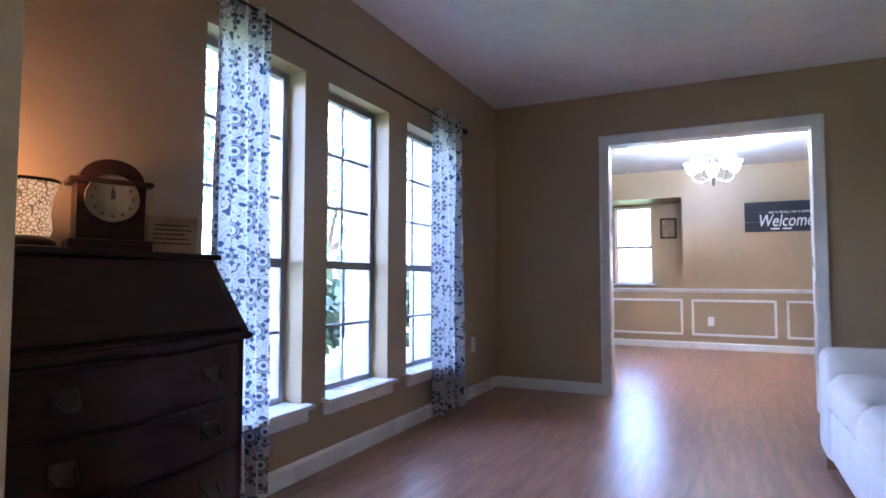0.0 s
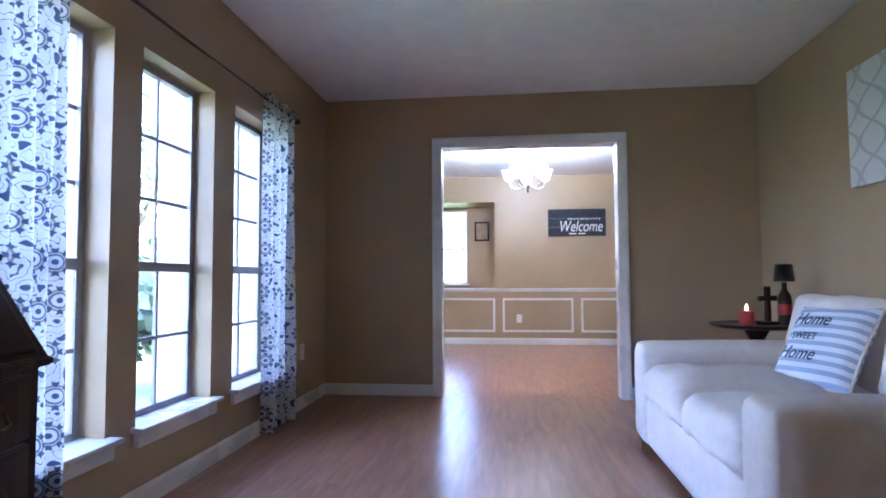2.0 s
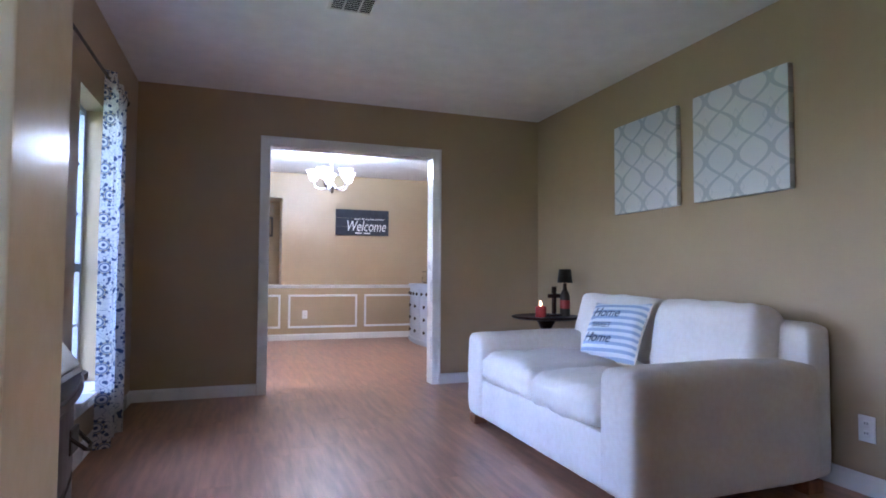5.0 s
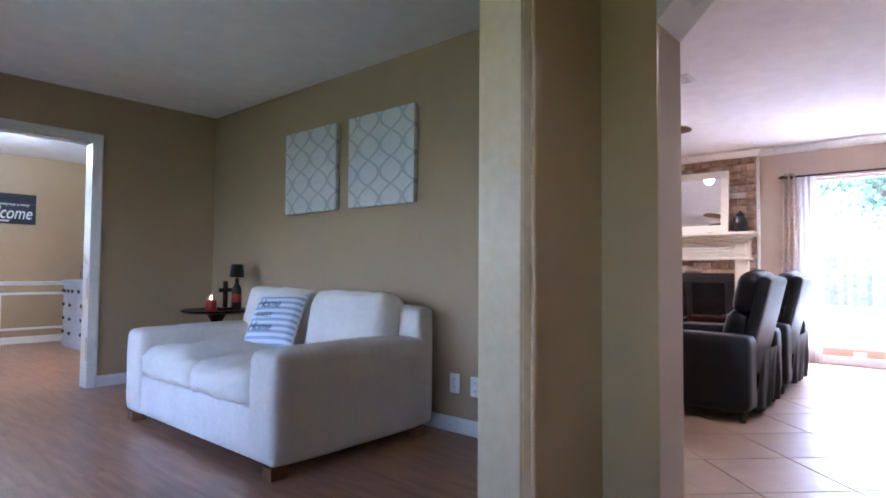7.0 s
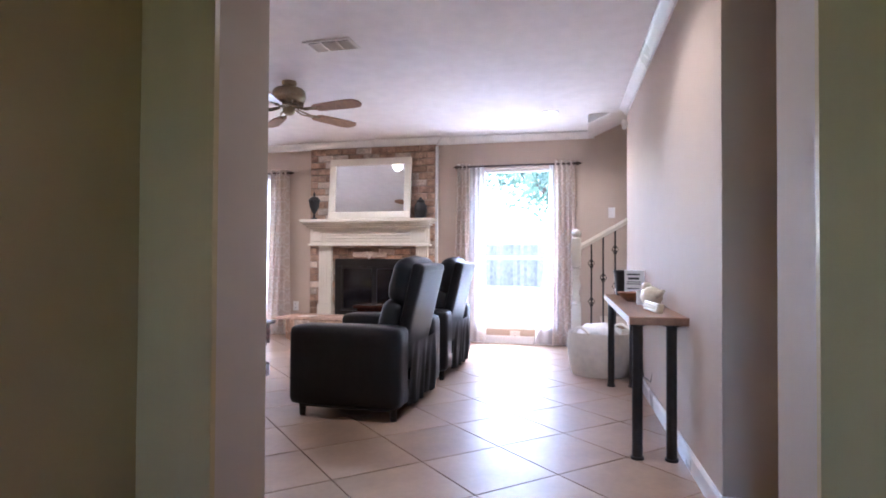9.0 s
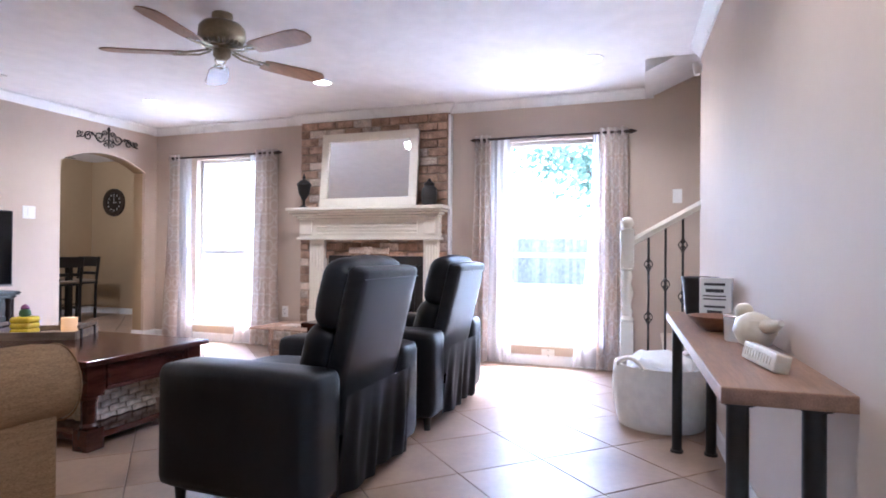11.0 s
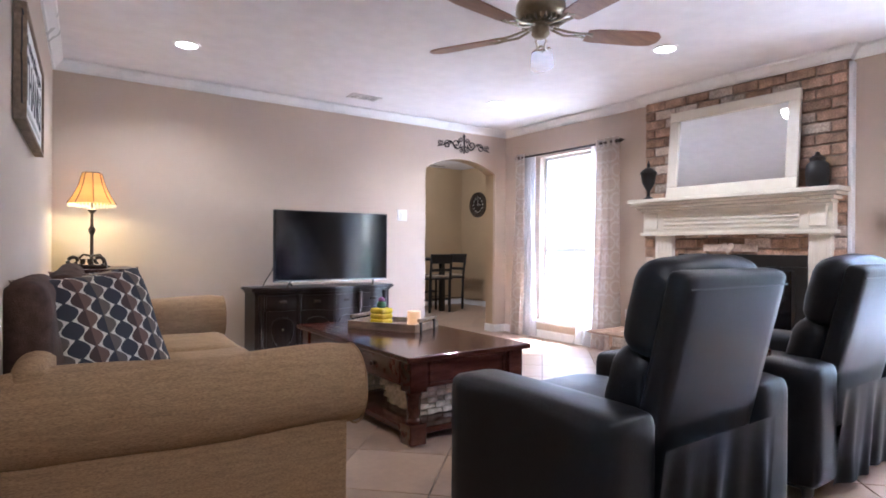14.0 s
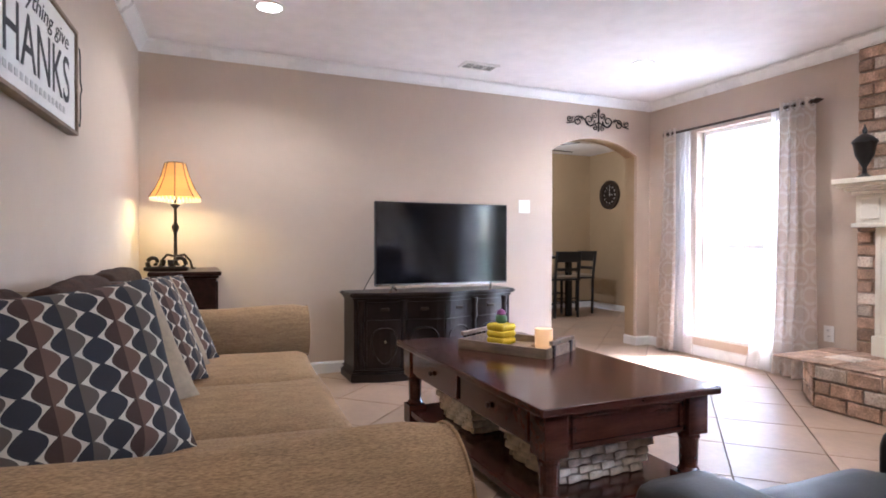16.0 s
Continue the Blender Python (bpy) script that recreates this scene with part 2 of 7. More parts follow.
def medallion_cloth():
    """White cotton printed with navy and tan medallions and sprigs."""
    n, tl = sheer_cloth("blue_medallion_drapery", (0.8, 0.8, 0.8), 0.0)
    vec, u, v = n.uv()
    vor = n.put("ShaderNodeTexVoronoi", Scale=7.2, Randomness=0.35)
    vor.voronoi_dimensions = "2D"
    n.t.links.new(vec, vor.inputs["Vector"])
    d = vor.outputs["Distance"]
    off = n.t.nodes.new("ShaderNodeVectorMath")
    off.operation = "SUBTRACT"
    n.t.links.new(vec, off.inputs[0])
    n.t.links.new(vor.outputs["Position"], off.inputs[1])
    sp = n.t.nodes.new("ShaderNodeSeparateXYZ")
    n.t.links.new(off.outputs[0], sp.inputs[0])
    ang = n.math("ARCTAN2", sp.outputs[1], sp.outputs[0])
    petal = n.math("MULTIPLY", n.math("COSINE", n.math("MULTIPLY", ang, 8.0)), 0.03)
    dd = n.math("ADD", d, petal)
    ring1 = n.math("MULTIPLY", n.math("LESS_THAN", n.math("ABSOLUTE", n.math("SUBTRACT", dd, 0.29)), 0.055), n.math("GREATER_THAN", n.math("COSINE", n.math("MULTIPLY", ang, 8.0)), -0.1))
    ring2 = n.math("LESS_THAN", n.math("ABSOLUTE", n.math("SUBTRACT", d, 0.17)), 0.022)
    core = n.math("LESS_THAN", d, 0.065)
    tanring = n.math("LESS_THAN", n.math("ABSOLUTE", n.math("SUBTRACT", d, 0.235)), 0.025)
    wob = n.put("ShaderNodeTexNoise", Scale=30.0, Detail=0.5)
    n.t.links.new(vec, wob.inputs[0])
    outer = n.math("GREATER_THAN", d, 0.36)
    leaf = n.math("MULTIPLY", outer, n.math("GREATER_THAN", wob.outputs[0], 0.62))
    stem = n.math("MULTIPLY", outer, n.math("LESS_THAN", n.math("ABSOLUTE", n.math("SUBTRACT", wob.outputs[0], 0.44)), 0.010))
    blue = n.math("MAXIMUM", n.math("MAXIMUM", ring1, core), n.math("MAXIMUM", leaf, stem))
    c = n.mix(tanring, (0.80, 0.80, 0.80), (0.42, 0.36, 0.28))
    c = n.mix(ring2, c, (0.16, 0.22, 0.36))
    c = n.mix(blue, c, (0.10, 0.145, 0.28))
    n.t.links.new(c, tl.inputs[0])
    return n.done(c)


def ogee_cloth():
    """Cream cloth with nested columns of brown and navy drops, each split down its middle."""
    n = Nodes("ogee_drop_cloth", 0.9)
    vec, u, v = n.uv()
    uu, vv = n.math("MULTIPLY", u, 18.0), n.math("MULTIPLY", v, 15.5)
    even = n.math("ADD", n.math("MULTIPLY", n.math("FLOOR", n.math("MULTIPLY", uu, 0.5)), 2.0), 1.0)
    odd = n.math("MULTIPLY", n.math("FLOOR", n.math("MULTIPLY", n.math("ADD", uu, 1.0), 0.5)), 2.0)
    turn = n.math("MULTIPLY", vv, 3.1416)
    fat = n.math("ADD", n.math("MULTIPLY", n.math("ABSOLUTE", n.math("COSINE", turn)), 0.54), 0.08)
    thin = n.math("ADD", n.math("MULTIPLY", n.math("ABSOLUTE", n.math("SINE", turn)), 0.54), 0.08)
    in_even = n.math("LESS_THAN", n.math("ABSOLUTE", n.math("SUBTRACT", uu, even)), fat)
    in_odd = n.math("LESS_THAN", n.math("ABSOLUTE", n.math("SUBTRACT", uu, odd)), thin)
    inside = n.math("MAXIMUM", in_even, in_odd)
    col = n.math("ADD", n.math("MULTIPLY", in_even, even), n.math("MULTIPLY", n.math("SUBTRACT", 1.0, in_even), odd))
    right = n.math("GREATER_THAN", uu, col)
    kind = n.math("FLOORED_MODULO", col, 3.0)
    brown = n.math("LESS_THAN", n.math("ABSOLUTE", n.math("SUBTRACT", kind, 1.0)), 0.4)
    split = n.math("MULTIPLY", right, n.math("GREATER_THAN", kind, 0.5))
    dark = n.mix(brown, (0.024, 0.026, 0.036), (0.052, 0.026, 0.020))
    c1 = n.mix(split, dark, n.mix(brown, (0.10, 0.080, 0.064), (0.125, 0.070, 0.050)))
    weave = n.put("ShaderNodeTexNoise", Scale=220.0, Detail=2.0)
    n.t.links.new(vec, weave.inputs[0])
    c = n.mix(inside, (0.56, 0.50, 0.41), c1)
    return n.done(n.mix(n.math("MULTIPLY", weave.outputs[0], 0.06), c, (0.20, 0.16, 0.13)))


def stripe_cloth():
    n = Nodes("blue_ticking_cloth", 0.9)
    vec, u, v = n.uv()
    s = n.math("LESS_THAN", n.math("FRACT", n.math("MULTIPLY", v, 24.0)), 0.48)
    return n.done(n.mix(s, (0.74, 0.75, 0.78), (0.36, 0.44, 0.58)))


def lattice_canvas():
    """Pale cloth with a grey interlaced diamond lattice."""
    n = Nodes("grey_lattice_canvas", 0.85)
    vec, u, v = n.uv()
    uu, vv = n.math("MULTIPLY", u, 4.4), n.math("MULTIPLY", v, 2.7)
    w = n.math("MULTIPLY", n.math("SINE", n.math("MULTIPLY", vv, 6.283)), 0.47)
    a = n.math("ABSOLUTE", n.math("SUBTRACT", n.math("FRACT", n.math("ADD", uu, w)), 0.5))
    b = n.math("ABSOLUTE", n.math("SUBTRACT", n.math("FRACT", n.math("SUBTRACT", uu, w)), 0.5))
    line = n.math("MAXIMUM", n.math("LESS_THAN", a, 0.07), n.math("LESS_THAN", b, 0.07))
    d = n.math("ADD", n.math("ABSOLUTE", n.math("SUBTRACT", n.math("FRACT", n.math("ADD", uu, 0.5)), 0.5)), n.math("ABSOLUTE", n.math("SUBTRACT", n.math("FRACT", n.math("ADD", vv, 0.25)), 0.5)))
    fineline = n.math("LESS_THAN", n.math("ABSOLUTE", n.math("SUBTRACT", d, 0.22)), 0.015)
    c = n.mix(line, (0.66, 0.66, 0.67), (0.46, 0.49, 0.52))
    return n.done(n.mix(n.math("MULTIPLY", fineline, 0.6), c, (0.50, 0.53, 0.55)))


def amber_shade():
    n, tl = sheer_cloth("lit_panelled_shade", (0.46, 0.29, 0.12), 0.0)
    n.b.inputs["Emission Color"].default_value = (1.0, 0.60, 0.22, 1)
    n.b.inputs["Emission Strength"].default_value = 0.012
    return n.m


def mosaic_glass():
    """Lit glass set with small cream chips: the joints between them stay darker."""
    n = Nodes("lit_mosaic_glass", 0.3)
    co = n.put("ShaderNodeTexCoord")
    vor = n.put("ShaderNodeTexVoronoi", Scale=95.0)
    vor.feature = "DISTANCE_TO_EDGE"
    n.t.links.new(co.outputs["Object"], vor.inputs["Vector"])
    chip = n.math("GREATER_THAN", vor.outputs["Distance"], 0.09)
    n.b.inputs["Emission Color"].default_value = (1.0, 0.56, 0.22, 1)
    n.t.links.new(n.math("ADD", n.math("MULTIPLY", chip, 0.013), 0.006), n.b.inputs["Emission Strength"])
    return n.done(n.mix(chip, (0.12, 0.08, 0.04), (0.6, 0.52, 0.4)))


MOSAICGLOW = mosaic_glass()
MEDALLION, TRELLIS, OGEE, TICKING, LATTICE, AMBER = medallion_cloth(), trellis_cloth(), ogee_cloth(), stripe_cloth(), lattice_canvas(), amber_shade()


# ---- shapes ----
def part(name, bm, material, parent=None, label="", smooth=False):
    me = bpy.data.meshes.new(name)
    bm.normal_update()
    bm.to_mesh(me)
    bm.free()
    me.materials.append(material)
    if smooth:
        me.polygons.foreach_set("use_smooth", [True] * len(me.polygons))
        me.set_sharp_from_angle(angle=radians(45))
    ob = new(name, me)
    if parent:
        ob.parent = parent
    if label:
        ob["label"] = label
    return ob


def thing(name, label, category, place=(0, 0, 0), turn=0.0, group="", kind=""):
    ob = new(name)
    ob.matrix_basis = pose(*place, 0, 0, turn)
    return tagged(ob, label, category, group, kind)


def box(x0, x1, y0, y1, z0, z1, bevel=0.0, bm=None, seg=2):
    bm2 = bmesh.new()
    bmesh.ops.create_cube(bm2, size=1)
    for v in bm2.verts:
        v.co = ((x0 + x1) / 2 + v.co.x * (x1 - x0), (y0 + y1) / 2 + v.co.y * (y1 - y0), (z0 + z1) / 2 + v.co.z * (z1 - z0))
    if bevel:
        bmesh.ops.bevel(bm2, geom=bm2.edges[:], offset=bevel, segments=seg, affect="EDGES", profile=0.6)
    return join(bm, bm2)


def join(bm, bm2):
    if bm is None:
        return bm2
    me = bpy.data.meshes.new("scratch")
    bm2.to_mesh(me)
    bm2.free()
    bm.from_mesh(me)
    bpy.data.meshes.remove(me)
    return bm


def shift(bm, m):
    bm.transform(m)
    return bm


def rbox(x0, x1, y0, y1, z0, z1, r=0.05, crown=0.0, n=8, bm=None, uv=False, wrinkle=0.0):
    """A soft box: rounded by r, its top and bottom swollen by crown, creased by wrinkle."""
    b2 = bmesh.new()
    h = Vector(((x1 - x0) / 2, (y1 - y0) / 2, (z1 - z0) / 2))
    c = Vector(((x1 + x0) / 2, (y1 + y0) / 2, (z1 + z0) / 2))
    r = min(r, *h)
    layer = b2.loops.layers.uv.new("UVMap") if uv else None
    for ax in range(3):
        for sg in (-1, 1):
            grid = {}
            for i in range(n + 1):
                for j in range(n + 1):
                    a, b = math.sin((2 * i / n - 1) * math.pi / 2), math.sin((2 * j / n - 1) * math.pi / 2)
                    p = [0, 0, 0]
                    p[ax], p[(ax + 1) % 3], p[(ax + 2) % 3] = sg, a, b
                    q = Vector((p[0] * h.x, p[1] * h.y, p[2] * h.z))
                    core = Vector([max(-(h[k] - r), min(h[k] - r, q[k])) for k in range(3)])
                    d = q - core
                    q = core + d.normalized() * r if d.length > 1e-9 else q
                    q.z += crown * (1 - p[0] ** 2) * (1 - p[1] ** 2) * (p[2] if abs(p[2]) > 0.1 else 0)
                    if wrinkle:
                        q += wrinkle * noise.noise_vector((q + c) * 7.0) + wrinkle * 0.5 * noise.noise_vector((q + c) * 19.0)
                    grid[i, j] = b2.verts.new(q + c)
            for i in range(n):
                for j in range(n):
                    f = b2.faces.new((grid[i, j], grid[i + 1, j], grid[i + 1, j + 1], grid[i, j + 1])[:: sg])
                    if layer:
                        for lp in f.loops:
                            lp[layer].uv = (lp.vert.co.x, lp.vert.co.y)
    bmesh.ops.remove_doubles(b2, verts=b2.verts, dist=1e-5)
    return join(bm, b2)


def lathe(profile, x=0, y=0, z=0, seg=20, bm=None, squash=1.0, cap=True):
    b2 = bmesh.new()
    rings = []
    for r, h in profile:
        rings.append([b2.verts.new((x + max(r, 1e-4) * math.cos(2 * math.pi * k / seg), y + squash * max(r, 1e-4) * math.sin(2 * math.pi * k / seg), z + h)) for k in range(seg)])
    for a, b in zip(rings, rings[1:]):
        for k in range(seg):
            b2.faces.new((a[k], a[(k + 1) % seg], b[(k + 1) % seg], b[k]))
    for ring, turn in ((rings[0], -1), (rings[-1], 1)) if cap else ():
        b2.faces.new(ring[::turn])
    bmesh.ops.recalc_face_normals(b2, faces=b2.faces)
    return join(bm, b2)


def tube(points, r, seg=8, bm=None, taper=None):
    b2 = bmesh.new()
    pts = [Vector(p) for p in points]
    rings = []
    for i, p in enumerate(pts):
        d = (pts[min(i + 1, len(pts) - 1)] - pts[max(i - 1, 0)]).normalized()
        side = d.cross(Vector((0, 0, 1)) if abs(d.z) < 0.9 else Vector((1, 0, 0))).normalized()
        up = d.cross(side)
        rr = r * (taper[i] if taper else 1)
        rings.append([b2.verts.new(p + rr * (math.cos(2 * math.pi * k / seg) * side + math.sin(2 * math.pi * k / seg) * up)) for k in range(seg)])
    for a, b in zip(rings, rings[1:]):
        for k in range(seg):
            b2.faces.new((a[k], a[(k + 1) % seg], b[(k + 1) % seg], b[k]))
    b2.faces.new(rings[0])
    b2.faces.new(rings[-1][::-1])
    bmesh.ops.recalc_face_normals(b2, faces=b2.faces)
    return join(bm, b2)


def prism(outline, z0, z1, bevel=0.0, bm=None):
    """An upright prism over an outline of (x, y)."""
    b2 = bmesh.new()
    low = [b2.verts.new((x, y, z0)) for x, y in outline]
    high = [b2.verts.new((x, y, z1)) for x, y in outline]
    b2.faces.new(low[::-1])
    b2.faces.new(high)
    k = len(outline)
    for i in range(k):
        b2.faces.new((low[i], low[(i + 1) % k], high[(i + 1) % k], high[i]))
    bmesh.ops.recalc_face_normals(b2, faces=b2.faces)
    if bevel:
        rim = [e for e in b2.edges if abs(e.verts[0].co.z - e.verts[1].co.z) < 1e-6]
        bmesh.ops.bevel(b2, geom=rim, offset=bevel, segments=2, affect="EDGES")
    return join(bm, b2)


def spiral(cx, cz, r, turns, start, flip=1, n=26):
    """A scroll in the x-z plane that winds inwards."""
    return [(cx + flip * r * (1 - 0.8 * k / n) * math.cos(start + turns * 2 * math.pi * k / n), 0, cz + r * (1 - 0.8 * k / n) * math.sin(start + turns * 2 * math.pi * k / n)) for k in range(n + 1)]


def words(text, size, material, parent, m, depth=0.001, name="lettering", shear=0.0, wide=1.0):
    cu = bpy.data.curves.new("text", "FONT")
    cu.body, cu.size, cu.extrude, cu.align_x, cu.align_y, cu.shear = text, size, depth, "CENTER", "CENTER", shear
    ob = bpy.data.objects.new("text", cu)
    scene.collection.objects.link(ob)
    me = bpy.data.meshes.new_from_object(ob.evaluated_get(bpy.context.evaluated_depsgraph_get()))
    bpy.data.objects.remove(ob)
    bm = bmesh.new()
    bm.from_mesh(me)
    bpy.data.meshes.remove(me)
    shift(bm, m @ Matrix.Diagonal((wide, 1, 1, 1)))
    return part(name, bm, material, parent)


def drape(y0, y1, z0, z1, x, folds, depth, flare=0.0, seed=1, lean=0.0, n=90, rows=14):
    """A hanging curtain, parallel to y at x, in soft folds that spread and wander towards the hem."""
    bm = bmesh.new()
    layer = bm.loops.layers.uv.new("UVMap")
    rnd = random.Random(seed)
    ph = [rnd.uniform(0, 6.28) for _ in range(4)]
    grid, arc = {}, {}
    for j in range(rows + 1):
        f = j / rows
        z = z1 + (z0 - z1) * f
        s = 0.0
        for i in range(n + 1):
            u = i / n
            wob = 0.010 * math.sin(3.1 * u * 6.28 + ph[0] + 1.7 * f) * f + 0.008 * math.sin(5.3 * f + ph[1] + u * 9)
            amp = depth * (0.75 + 0.35 * f + 0.25 * math.sin(u * 7 + ph[2]))
            y = y0 + (y1 - y0) * u + (u - 0.5) * flare * f * f + lean * f * f
            p = Vector((x + amp * math.sin(2 * math.pi * folds * u + ph[3] + 0.5 * math.sin(2.5 * f)) + wob, y, z))
            grid[j, i] = bm.verts.new(p)
            s += 0.0 if i == 0 else math.hypot((y1 - y0) / n, amp * 2 * math.pi * folds / n * math.cos(2 * math.pi * folds * u + ph[3]))
            arc[j, i] = s if j == 0 else arc[0, i]
    for j in range(rows):
        for i in range(n):
            f = bm.faces.new((grid[j, i], grid[j + 1, i], grid[j + 1, i + 1], grid[j, i + 1]))
            for lp, key in zip(f.loops, ((j, i), (j + 1, i), (j + 1, i + 1), (j, i + 1))):
                lp[layer].uv = (arc[key], z1 + (z0 - z1) * key[0] / rows)
    ext = bmesh.ops.solidify(bm, geom=bm.faces[:], thickness=0.003)
    return bm


def wall(name, label, axis, at, thick, a0, a1, z0, z1, material, holes=()):
    """A wall along x or y: at is its near face, thick its depth; holes are (from, to, low, high)."""
    bm = bmesh.new()
    cuts = sorted({a0, a1, *[h[0] for h in holes], *[h[1] for h in holes]})
    for p, q in zip(cuts, cuts[1:]):
        spans = [(z0, z1)]
        for h in holes:
            if h[0] <= p and q <= h[1]:
                spans = [s for lo, hi in spans for s in ((lo, min(hi, h[2])), (max(lo, h[3]), hi)) if s[1] - s[0] > 1e-6]
        for lo, hi in spans:
            t0, t1 = min(at, at + thick), max(at, at + thick)
            if axis == "x":
                box(p, q, t0, t1, lo, hi, bm=bm)
            else:
                box(t0, t1, p, q, lo, hi, bm=bm)
    bmesh.ops.remove_doubles(bm, verts=bm.verts, dist=1e-5)
    seen, gone = {}, []
    for f in bm.faces:
        c = tuple(round(v, 4) for v in f.calc_center_median())
        if c in seen:
            gone += [f, seen[c]]
        seen[c] = f
    bmesh.ops.delete(bm, geom=list(set(gone)), context="FACES_ONLY")
    return tagged(part(name, bm, material), label, "wall", kind="structure")


def strip(name, label, points, profile, material, category="trim", parent=None):
    """A moulding swept along level points (x, y); profile of (out to the right of the way, up)."""
    bm = bmesh.new()
    pts = [Vector((x, y, 0)) for x, y in points]
    rings = []
    for i, p in enumerate(pts):
        d0 = (p - pts[i - 1]).normalized() if i else (pts[1] - p).normalized()
        d1 = (pts[i + 1] - p).normalized() if i + 1 < len(pts) else d0
        n0, n1 = Vector((d0.y, -d0.x, 0)), Vector((d1.y, -d1.x, 0))
        out = (n0 + n1).normalized()
        out /= max(0.3, out.dot(n0))
        rings.append([bm.verts.new(p + out * a + Vector((0, 0, b))) for a, b in profile])
    k = len(profile)
    for a, b in zip(rings, rings[1:]):
        for i in range(k):
            bm.faces.new((a[i], a[(i + 1) % k], b[(i + 1) % k], b[i]))
    bm.faces.new(rings[0])
    bm.faces.new(rings[-1][::-1])
    bmesh.ops.recalc_face_normals(bm, faces=bm.faces)
    ob = part(name, bm, material, parent)
    return ob if parent else tagged(ob, label, category, kind="structure")


BASE = [(0, 0), (0.014, 0), (0.014, 0.075), (0.006, 0.09), (0, 0.09)]
CROWN = [(0, 2.355), (0.012, 2.355), (0.02, 2.372), (0.055, 2.41), (0.066, 2.418), (0.07, 2.436), (0, 2.436)]

# ---- setting: walls ----
LW = [(1.92, 2.51), (2.69, 3.28), (3.505, 4.095)]
wall("wall_living_west", "olive tan painted wall pierced by three tall windows", "y", -1.555, -0.20, 0.82, 5.11, 0, 2.44, OLIVE, [(a, b, 0.32, 1.925) for a, b in LW])
wall("wall_living_north", "olive tan painted wall with a wide cased opening", "x", 5.11, 0.12, -1.755, 1.885, 0, 2.44, OLIVE, [(-0.59, 0.835, 0, 2.03)])
wall("wall_living_east", "olive tan painted wall behind the loveseat", "y", 1.885, 0.05, 0.955, 5.23, 0, 2.44, OLIVE)
wall("wall_living_south", "olive tan wall with a wide opening to the foyer", "x", 0.955, -0.135, -2.4, 1.78, 0, 2.44, FOYER, [(-0.975, 0.685, 0, 2.1)])
wall("wall_foyer_east", "olive tan foyer wall beside the opening to the family room", "y", 1.265, 0.02, -2.2, 0.82, 0, 2.44, FOYER, [(-0.755, 0.60, 0, 2.12)])
wall("wall_family_west_end", "taupe painted wall end beside the foyer opening", "y", 1.285, 0.235, -2.2, 0.82, 0, 2.44, TAUPE, [(-0.755, 0.60, 0, 2.12)])
wall("wall_living_corner", "olive tan painted corner of wall", "x", 0.955, -0.03, 1.78, 1.885, 0, 2.44, OLIVE)
# the hole is an assumed opening, out of view, that lets daylight into the foyer
wall("wall_foyer_west", "olive tan painted foyer wall with an added unseen window", "y", -2.4, -0.12, -2.2, 0.82, 0, 2.44, FOYER, [(-0.45, 0.20, 0.85, 2.05)])
wall("wall_foyer_south", "olive tan painted foyer wall", "x", -2.2, -0.12, -2.52, 2.38, 0, 2.44, FOYER)
tagged(part("wall_family_west", prism([(1.937, 0.957), (1.945, 0.957), (1.945, 2.2), (2.105, 5.105), (1.937, 5.105)], 0, 2.44), TAUPE), "taupe painted wall behind the tan sofa", "wall", kind="structure")
wall("wall_hall_end", "taupe painted end of the console wall", "y", 2.38, 0.12, -2.2, -0.818, 0, 2.44, TAUPE)
tagged(part("wall_family_south", prism([(2.38, -0.815), (2.50, -0.94), (5.72, -0.81), (5.72, -0.69)], 0, 2.44), TAUPE), "taupe painted wall behind the console table", "wall", kind="structure")
wall("wall_stair_west", "taupe painted stairwell wall", "y", 5.72, -0.12, -3.2, -0.812, 0, 2.44, TAUPE)
wall("wall_stair_south", "taupe painted stairwell wall", "x", -3.2, -0.12, 5.48, 6.92, 0, 4.2, TAUPE)
FW = [(3.655, 4.51), (0.045, 0.90)]
wall("wall_family_east", "taupe painted wall with two tall windows beside the fireplace", "y", 6.7, 0.22, -3.2, 5.105, 0, 2.44, TAUPE, [(a, b, 0.2, 2.05) for a, b in FW])
wall("wall_stair_upper", "taupe painted upper stairwell wall", "y", 6.7, 0.22, -3.2, -0.40, 2.44, 4.2, TAUPE)


def arched_wall(name, label, y0, y1, x0, x1, ax0, ax1, spring, top, material):
    """A wall along x with an opening under a low segmental arch."""
    bm = bmesh.new()
    box(x0, ax0, y0, y1, 0, 2.44, bm=bm)
    box(ax1, x1, y0, y1, 0, 2.44, bm=bm)
    n, mid, half = 24, (ax0 + ax1) / 2, (ax1 - ax0) / 2
    rise = top - spring
    r = (half * half + rise * rise) / (2 * rise)
    pts = []
    for k in range(n + 1):
        x = ax0 + (ax1 - ax0) * k / n
        pts.append((x, top - r + math.sqrt(max(0, r * r - (x - mid) ** 2))))
    low = [[bm.verts.new((x, y, z)) for x, z in pts] for y in (y0, y1)]
    high = [[bm.verts.new((x, y, 2.44)) for x, z in pts] for y in (y0, y1)]
    for k in range(n):
        bm.faces.new((low[0][k], low[0][k + 1], high[0][k + 1], high[0][k]))
        bm.faces.new((low[1][k], low[1][k + 1], high[1][k + 1], high[1][k])[::-1])
        bm.faces.new((low[0][k], low[0][k + 1], low[1][k + 1], low[1][k])[::-1])
    bmesh.ops.recalc_face_normals(bm, faces=bm.faces)
    return tagged(part(name, bm, material), label, "wall", kind="structure")


